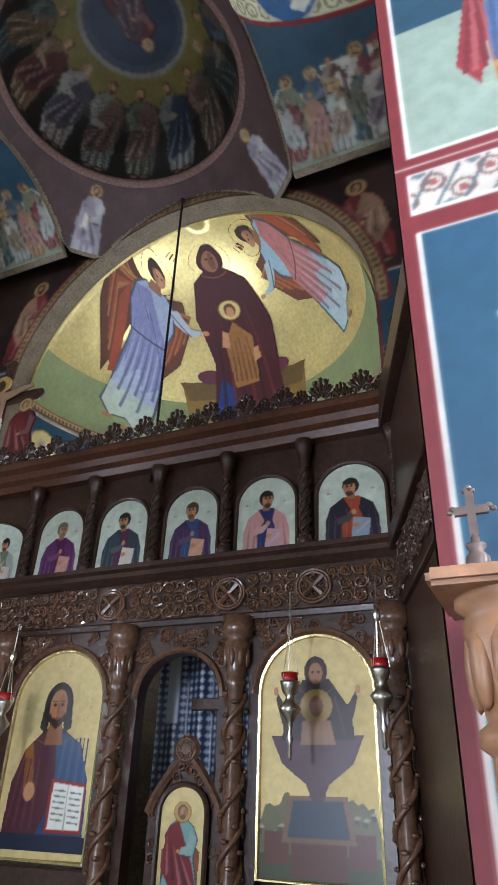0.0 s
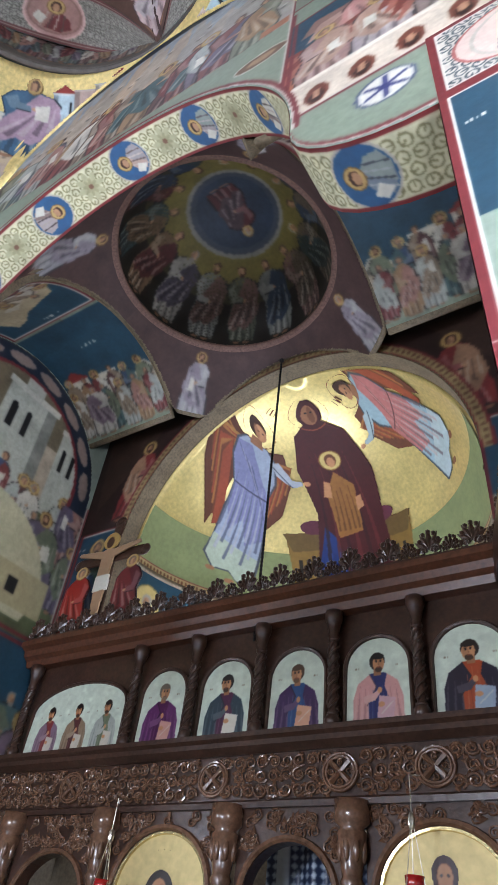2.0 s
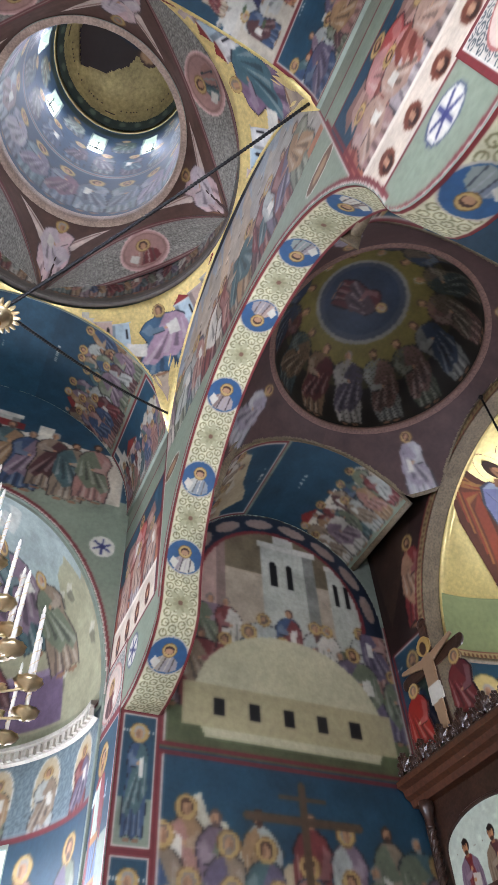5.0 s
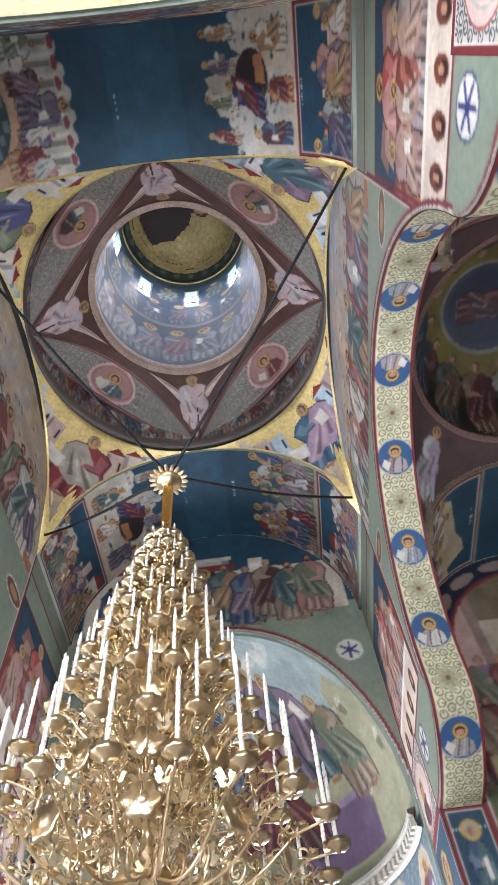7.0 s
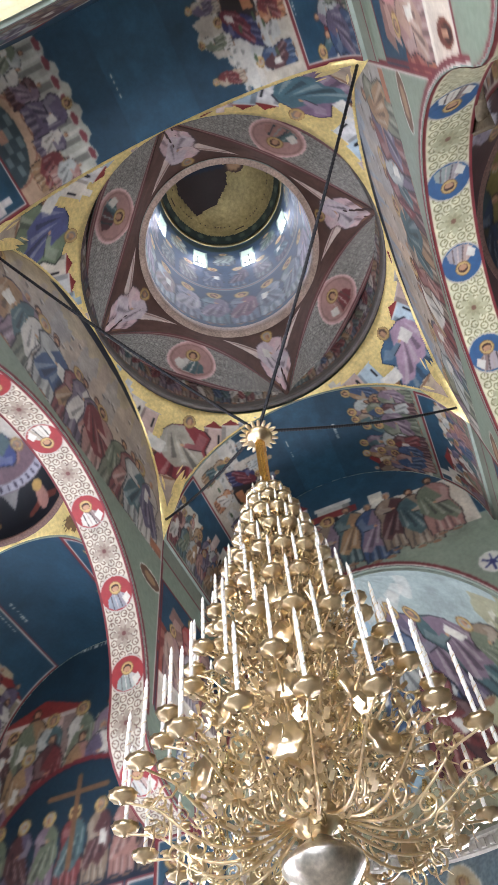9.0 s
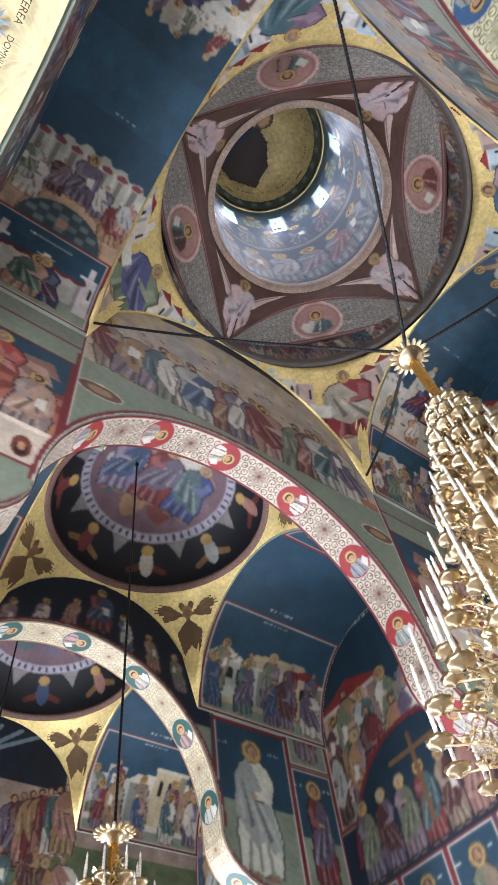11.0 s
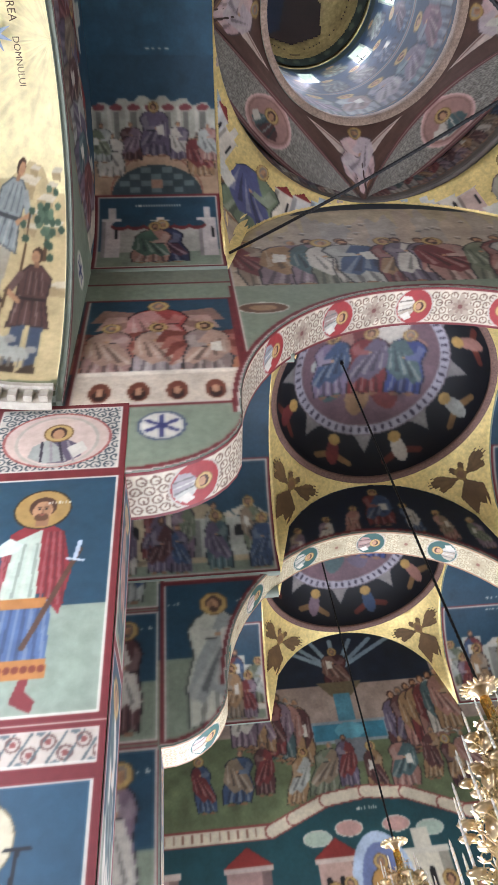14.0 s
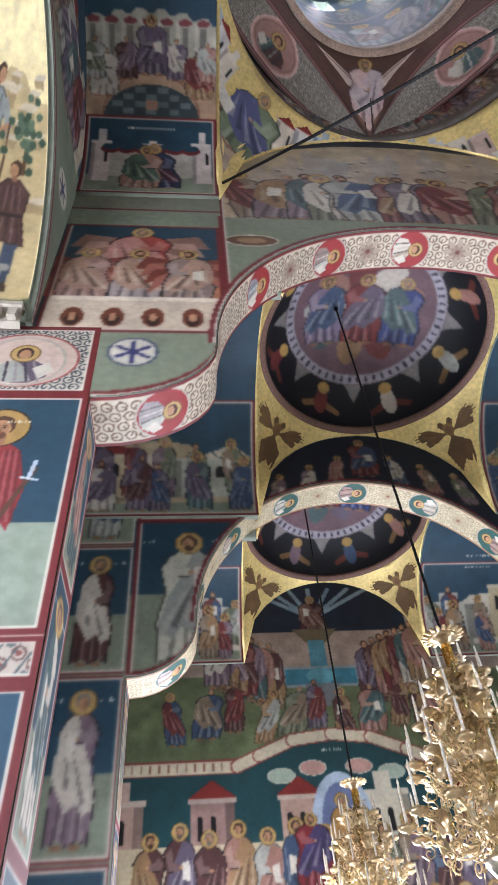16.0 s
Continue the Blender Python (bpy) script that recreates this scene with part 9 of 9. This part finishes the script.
for k in range(10):
    a = 2 * math.pi * k / 10
    bmesh.ops.create_icosphere(bm, subdivisions=2, radius=0.04, matrix=Matrix.Translation((0.095 * math.cos(a), 0.095 * math.sin(a), 1.87)) @ Matrix.Rotation(a, 4, "Z") @ Matrix.Diagonal((0.5, 0.7, 2.0, 1)))
part("capital", bm, WOOD_LIGHT, throne_post, smooth=True)
bm = bmesh.new()
box(bm, -0.15, 0.15, -0.15, 0.15, 2.0, 2.035)
bmesh.ops.bevel(bm, geom=bm.edges[:], offset=0.01, segments=2, affect="EDGES")
part("abacus", bm, WOOD_LIGHT, throne_post)
SMALLER = Matrix.Translation((-0.06, -0.02, 2.033)) @ Matrix.Scale(0.6, 4) @ Matrix.Translation((0.06, 0.02, -2.033))
bm = lathe(bmesh.new(), [(0, 2.03), (0.05, 2.035), (0.03, 2.055), (0.042, 2.09), (0.04, 2.12), (0.022, 2.14), (0.034, 2.155), (0.034, 2.165), (0.015, 2.175), (0.012, 2.2), (0, 2.2)], 16, (-0.06, -0.02))
bmesh.ops.transform(bm, verts=bm.verts, matrix=SMALLER)
part("finial", bm, WOOD_GREY, throne_post, smooth=True)
bm = bmesh.new()
box(bm, -0.074, -0.046, -0.03, -0.012, 2.19, 2.36)
box(bm, -0.118, -0.002, -0.031, -0.011, 2.275, 2.305)
for x, z in ((-0.06, 2.365), (-0.122, 2.29), (0.002, 2.29)):
    for dx, dz in ((0, 0.012), (-0.012, 0), (0.012, 0)):
        bmesh.ops.create_icosphere(bm, subdivisions=1, radius=0.013, matrix=Matrix.Translation((x + dx, -0.021, z + dz)))
bmesh.ops.transform(bm, verts=bm.verts, matrix=SMALLER)
part("finial_cross", bm, WOOD_GREY, throne_post)


# ---- chandeliers ----
def arc_arm(r0, r1, drop, rise):
    """An S-shaped arm from the stem out to its cup."""
    pts = []
    for k in range(15):
        t = k / 14
        x = r0 + (r1 - r0) * t
        z = -drop * math.sin(math.pi * min(1, t * 1.25)) + rise * t ** 3
        pts.append((x, 0, z))
    return pts


def candle_mesh(h):
    bm = lathe(bmesh.new(), [(0, 0), (0.0125, 0), (0.0125, h), (0.008, h + 0.004), (0.008, h + 0.012), (0.011, h + 0.028), (0.007, h + 0.05), (0, h + 0.07)], 8)
    me = mesh_of("candle", bm, WAX, smooth=True)
    bm = bmesh.new()
    tube(bm, [(0.013 * math.cos(a), 0.013 * math.sin(a), h * (0.05 + 0.9 * k / 60)) for k in range(61) for a in [2 * math.pi * 5 * k / 60]], 0.003, 3)
    return me, mesh_of("candle_spiral", bm, BRASS)


def rosette_mesh():
    bm = bmesh.new()
    hub = bm.verts.new((0.016, 0, 0))
    rings = []
    for r, x in ((0.016, 0.012), (0.024, 0.004), (0.05, 0.010), (0.062, 0.0)):
        q = [r * (1 if r < 0.03 else 0.78 + 0.22 * abs(math.cos(math.pi * k / 4))) for k in range(24)]
        rings.append([bm.verts.new((x, q[k] * math.cos(math.pi * k / 12), q[k] * math.sin(math.pi * k / 12))) for k in range(24)])
    for k in range(24):
        bm.faces.new((hub, rings[0][k], rings[0][(k + 1) % 24]))
        for p, q in zip(rings, rings[1:]):
            bm.faces.new((p[k], q[k], q[(k + 1) % 24], p[(k + 1) % 24]))
    bm.faces.new(rings[-1][::-1])
    return mesh_of("rosette", bm, BRASS, smooth=True)


ROSETTE = rosette_mesh()
bm = bmesh.new()
bmesh.ops.create_icosphere(bm, subdivisions=2, radius=0.045, matrix=Matrix.Diagonal((1.3, 0.45, 0.45, 1)))
PETAL = mesh_of("petal", bm, BRASS, smooth=True)


bm = bmesh.new()
tube(bm, [(0.065 * (1 - 0.75 * j / 9) * math.cos(1.2 + 0.85 * j), 0, 0.065 * (1 - 0.75 * j / 9) * math.sin(1.2 + 0.85 * j)) for j in range(10)], 0.008, 3)
tube(bm, [(0.01, 0, -0.02), (0.03, 0.01, -0.08), (0.07, 0, -0.13)], [0.009, 0.007, 0.004], 3)
for s in (-1, 1):
    for dx, dz in ((0.0, 0.06), (0.03, -0.05)):
        d = Vector((0.03, 0.055 * s, 0.03))
        o = Vector((dx, 0, dz))
        v = [bm.verts.new(o + q) for q in (Vector((0, 0, 0)), d * 0.5 + Vector((0.025, 0, 0.02)), d, d * 0.5 - Vector((0.02, 0, 0.02)))]
        bm.faces.new(v)
SCROLL = mesh_of("filigree_scroll", bm, BRASS, smooth=True)


def chandelier(at, tiers, scale, label, neck):
    top = thing("chandelier", label, "chandelier", "chandeliers", at=Matrix.Translation(at) @ Matrix.Diagonal((scale, scale, scale, 1)))
    # collar of petals, neck and stem
    bm = lathe(bmesh.new(), [(0, 0.02), (0.03, 0.0), (0.05, -0.03), (0.11, -0.05), (0.14, -0.08), (0.11, -0.1), (0.07, -0.12), (0.05, -0.16), (0, -0.16)], 24)
    part("collar", bm, BRASS, top, smooth=True)
    for k in range(18):
        ob = new("petal", PETAL)
        ob.parent = top
        ob.matrix_local = Matrix.Rotation(2 * math.pi * k / 18, 4, "Z") @ Matrix.Translation((0.15, 0, -0.06))
    bm = lathe(bmesh.new(), [(0.04, -0.16), (0.055, -0.2), (0.05, -neck), (0.09, -neck - 0.04), (0.1, -neck - 0.1), (0.06, -neck - 0.16)], 8)
    part("neck", bm, AMBER, top, "amber-gold faceted neck")
    prof = []
    z = -neck - 0.14
    for zt, r1, n, hc in tiers:
        prof += [(0.035, z), (0.035, zt + 0.2), (0.06, zt + 0.17), (0.03, zt + 0.13), (0.05, zt + 0.08), (0.16 * (0.5 + r1 * 0.55), zt + 0.03), (0.17 * (0.5 + r1 * 0.55), zt), (0.1 * (0.5 + r1 * 0.5), zt - 0.05), (0.04, zt - 0.1)]
        z = zt - 0.1
    part("stem", lathe(bmesh.new(), prof, 20), BRASS, top, smooth=True)
    rng = random.Random(len(tiers))
    rest = []
    for i, (zt, r1, n, hc) in enumerate(tiers):
        r0 = 0.12 * (0.5 + r1 * 0.5)
        arm = arc_arm(r0, r1, 0.10 + 0.05 * r1, 0.06)
        bm = bmesh.new()
        tube(bm, arm, [0.011 - 0.004 * k / 14 for k in range(15)], 6)
        for f, rr, hd in ((0.35, 0.075, 1), (0.62, 0.06, -1), (0.85, 0.045, 1)):
            p = arm[int(14 * f)]
            bm2 = [(p[0] + rr * math.cos(a) * (1 - 0.6 * k / 15), 0.0, p[2] + hd * rr * (0.9 + math.sin(a) * (1 - 0.6 * k / 15))) for k in range(16) for a in [-1.57 * hd + hd * 2 * math.pi * 1.1 * k / 15]]
            tube(bm, bm2, 0.008, 5)
        for f in (0.3, 0.5, 0.7, 0.9):
            p = arm[int(14 * f)]
            for s in (-1, 1):
                bmesh.ops.create_icosphere(bm, subdivisions=1, radius=0.028, matrix=Matrix.Translation((p[0], s * 0.02, p[2] + 0.03)) @ Matrix.Rotation(0.6 * s, 4, "X") @ Matrix.Diagonal((1.1, 0.3, 0.7, 1)))
        e = arm[-1]
        # fluted drip cup
        ring = []
        for r, zz in ((0.008, -0.02), (0.02, 0.0), (0.06, 0.012), (0.074, 0.04), (0.02, 0.024), (0.016, 0.05), (0.016, 0.07)):
            ring.append([bm.verts.new((e[0] + r * (1 + (0.12 if k % 2 and r > 0.04 else 0)) * math.cos(2 * math.pi * k / 20), r * (1 + (0.12 if k % 2 and r > 0.04 else 0)) * math.sin(2 * math.pi * k / 20), e[2] + zz)) for k in range(20)])
        for a, b in zip(ring, ring[1:]):
            for k in range(20):
                bm.faces.new((a[k], a[(k + 1) % 20], b[(k + 1) % 20], b[k]))
        arm_me = mesh_of("arm", bm, BRASS, smooth=True)
        can, spi = candle_mesh(hc)
        for k in range(n):
            a = 2 * math.pi * (k + 0.5 * (i % 2)) / n
            ob = new("arm", arm_me)
            ob.parent = top
            ob.matrix_local = Matrix.Rotation(a, 4, "Z") @ Matrix.Translation((0, 0, zt))
            for me in (can, spi):
                cd = new(me.name.split(".")[0], me)
                cd.parent = ob
                cd.matrix_local = Matrix.Translation((e[0], 0, e[2] + 0.06))
        # filigree between the arms: scrolls with leaves, the lower tiers' own pieces, the rest joined
        for k in range(n * 7):
            a = 2 * math.pi * (k + 0.3) / (n * 7)
            r = r1 * (0.16 + 0.74 * ((k * 7) % 11) / 11)
            o = Vector((r * math.cos(a), r * math.sin(a), zt - 0.10 + 0.42 * ((k * 5) % 8) / 8 * (1.15 - r / (r1 * 1.4))))
            m = Matrix.Translation(o) @ Matrix.Rotation(a + rng.uniform(-0.7, 0.7), 4, "Z") @ Matrix.Rotation(rng.uniform(-0.5, 0.5), 4, "Y") @ Matrix.Scale(rng.uniform(0.55, 1.05), 4)
            if i >= len(tiers) - 3 and k % 2 == 0:
                ob = new("filigree_scroll", SCROLL)
                ob.parent = top
                ob.matrix_local = m
            else:
                rest.append(m)
        for k in range(max(4, n // 2)):
            a = 2 * math.pi * (k + 0.25) / max(4, n // 2)
            ob = new("rosette", ROSETTE)
            ob.parent = top
            ob.matrix_local = Matrix.Rotation(a, 4, "Z") @ Matrix.Translation((r1 * 0.74, 0, zt + 0.02)) @ Matrix.Diagonal((1.75, 1.75, 1.75, 1))
        for k in range(max(3, n // 4)):
            # small plain winged ornament
            a = 2 * math.pi * (k + 0.6) / max(3, n // 4)
            ob = new("winged_ornament", WINGED)
            ob.parent = top
            ob.matrix_local = Matrix.Rotation(a, 4, "Z") @ Matrix.Translation((r1 * 0.62, 0, zt + 0.06))
    co = [v.co.copy() for v in SCROLL.vertices]
    faces = [tuple(q.vertices) for q in SCROLL.polygons]
    verts, polys = [], []
    for m in rest:
        base = len(verts)
        verts += [tuple(m @ v) for v in co]
        polys += [tuple(base + q for q in f) for f in faces]
    me = bpy.data.meshes.new("filigree")
    me.from_pydata(verts, [], polys)
    me.materials.append(BRASS)
    me.polygons.foreach_set("use_smooth", [True] * len(me.polygons))
    ob = new("filigree", me)
    ob.parent = top
    tagged(ob, "fine gilded scroll filigree", kind="stuff")
    zb = tiers[-1][0]
    bm = lathe(bmesh.new(), [(0.05, zb - 0.08), (0.16, zb - 0.16), (0.22, zb - 0.2), (0.22, zb - 0.23), (0.17, zb - 0.3), (0.1, zb - 0.36), (0.03, zb - 0.4), (0.045, zb - 0.46), (0.02, zb - 0.52), (0, zb - 0.56)], 28)
    part("bowl", bm, SILVER, top, "silvery glass bowl", smooth=True)
    return top


bm = bmesh.new()
lathe(bm, [(0, 0), (0.028, 0), (0.02, 0.06), (0.024, 0.09), (0.01, 0.11), (0.016, 0.125), (0.012, 0.145), (0, 0.15)], 8)
for s in (-1, 1):
    bmesh.ops.create_icosphere(bm, subdivisions=1, radius=0.05, matrix=Matrix.Translation((-0.01, s * 0.035, 0.09)) @ Matrix.Rotation(0.4 * s, 4, "X") @ Matrix.Diagonal((0.2, 0.5, 1, 1)))
WINGED = mesh_of("winged_ornament", bm, GOLD, smooth=True)

MAIN = [(-1.20, 0.14, 8, 0.09), (-1.40, 0.20, 10, 0.11), (-1.63, 0.26, 12, 0.14), (-1.92, 0.33, 14, 0.17), (-2.26, 0.42, 16, 0.22), (-2.64, 0.53, 18, 0.28), (-3.07, 0.67, 18, 0.34), (-3.54, 0.86, 20, 0.38), (-3.95, 1.06, 20, 0.40)]
chandelier((CX, CY, 7.56), MAIN, 1.0, "large tiered gilded chandelier with white candle tubes", 0.92)
SMALL = [(-0.62, 0.26, 8, 0.16), (-0.95, 0.42, 10, 0.2), (-1.32, 0.58, 12, 0.24), (-1.72, 0.72, 12, 0.28)]
chandelier((-3.4, BAYS[0][1], 5.13), SMALL, 1.0, "smaller gilded chandelier hanging in the nave bay", 0.4)
chandelier((-3.28, BAYS[1][1], 5.39), SMALL, 0.95, "smaller gilded chandelier hanging in the west bay", 0.4)


def hanging(name, a, b, r, label, sag=0.0, knots=0):
    top = thing(name, label, name.split("_")[-1])
    A, B = Vector(a), Vector(b)
    bm = bmesh.new()
    n = max(24, knots * 2)
    tube(bm, [A.lerp(B, k / n) - Vector((0, 0, sag * math.sin(math.pi * k / n))) for k in range(n + 1)], [r * (1.35 if knots and k % 2 else 1) for k in range(n + 1)], 6)
    part("strand", bm, IRON, top)
    bm = bmesh.new()
    bmesh.ops.create_uvsphere(bm, u_segments=10, v_segments=6, radius=r * 2.8, matrix=Matrix.Translation(A))
    part("anchor", bm, IRON, top)


for sx in (-1, 1):
    for sy in (-1, 1):
        hanging("chandelier_chain", (CX + sx * 2.47, CY + sy * 2.47, 10.1), (CX, CY, 7.6), 0.016, "dark iron chain from a pendentive to the chandelier", 0.12, 90)
hanging("chandelier_chain", (-3.4, BAYS[0][1], 11.16), (-3.4, BAYS[0][1], 5.08), 0.013, "dark iron chain from the bay dome to a chandelier", 0, 90)
hanging("chandelier_chain", (-3.28, BAYS[1][1], 11.12), (-3.28, BAYS[1][1], 5.34), 0.013, "dark iron chain from the bay dome to a chandelier", 0, 90)
hanging("lamp_chain", (CX - 0.01, Y_AP - 0.12, 9.55), (CX - 0.01, Y_AP - 0.12, 4.95), 0.014, "dark chain hanging from the apse arch", 0, 80)
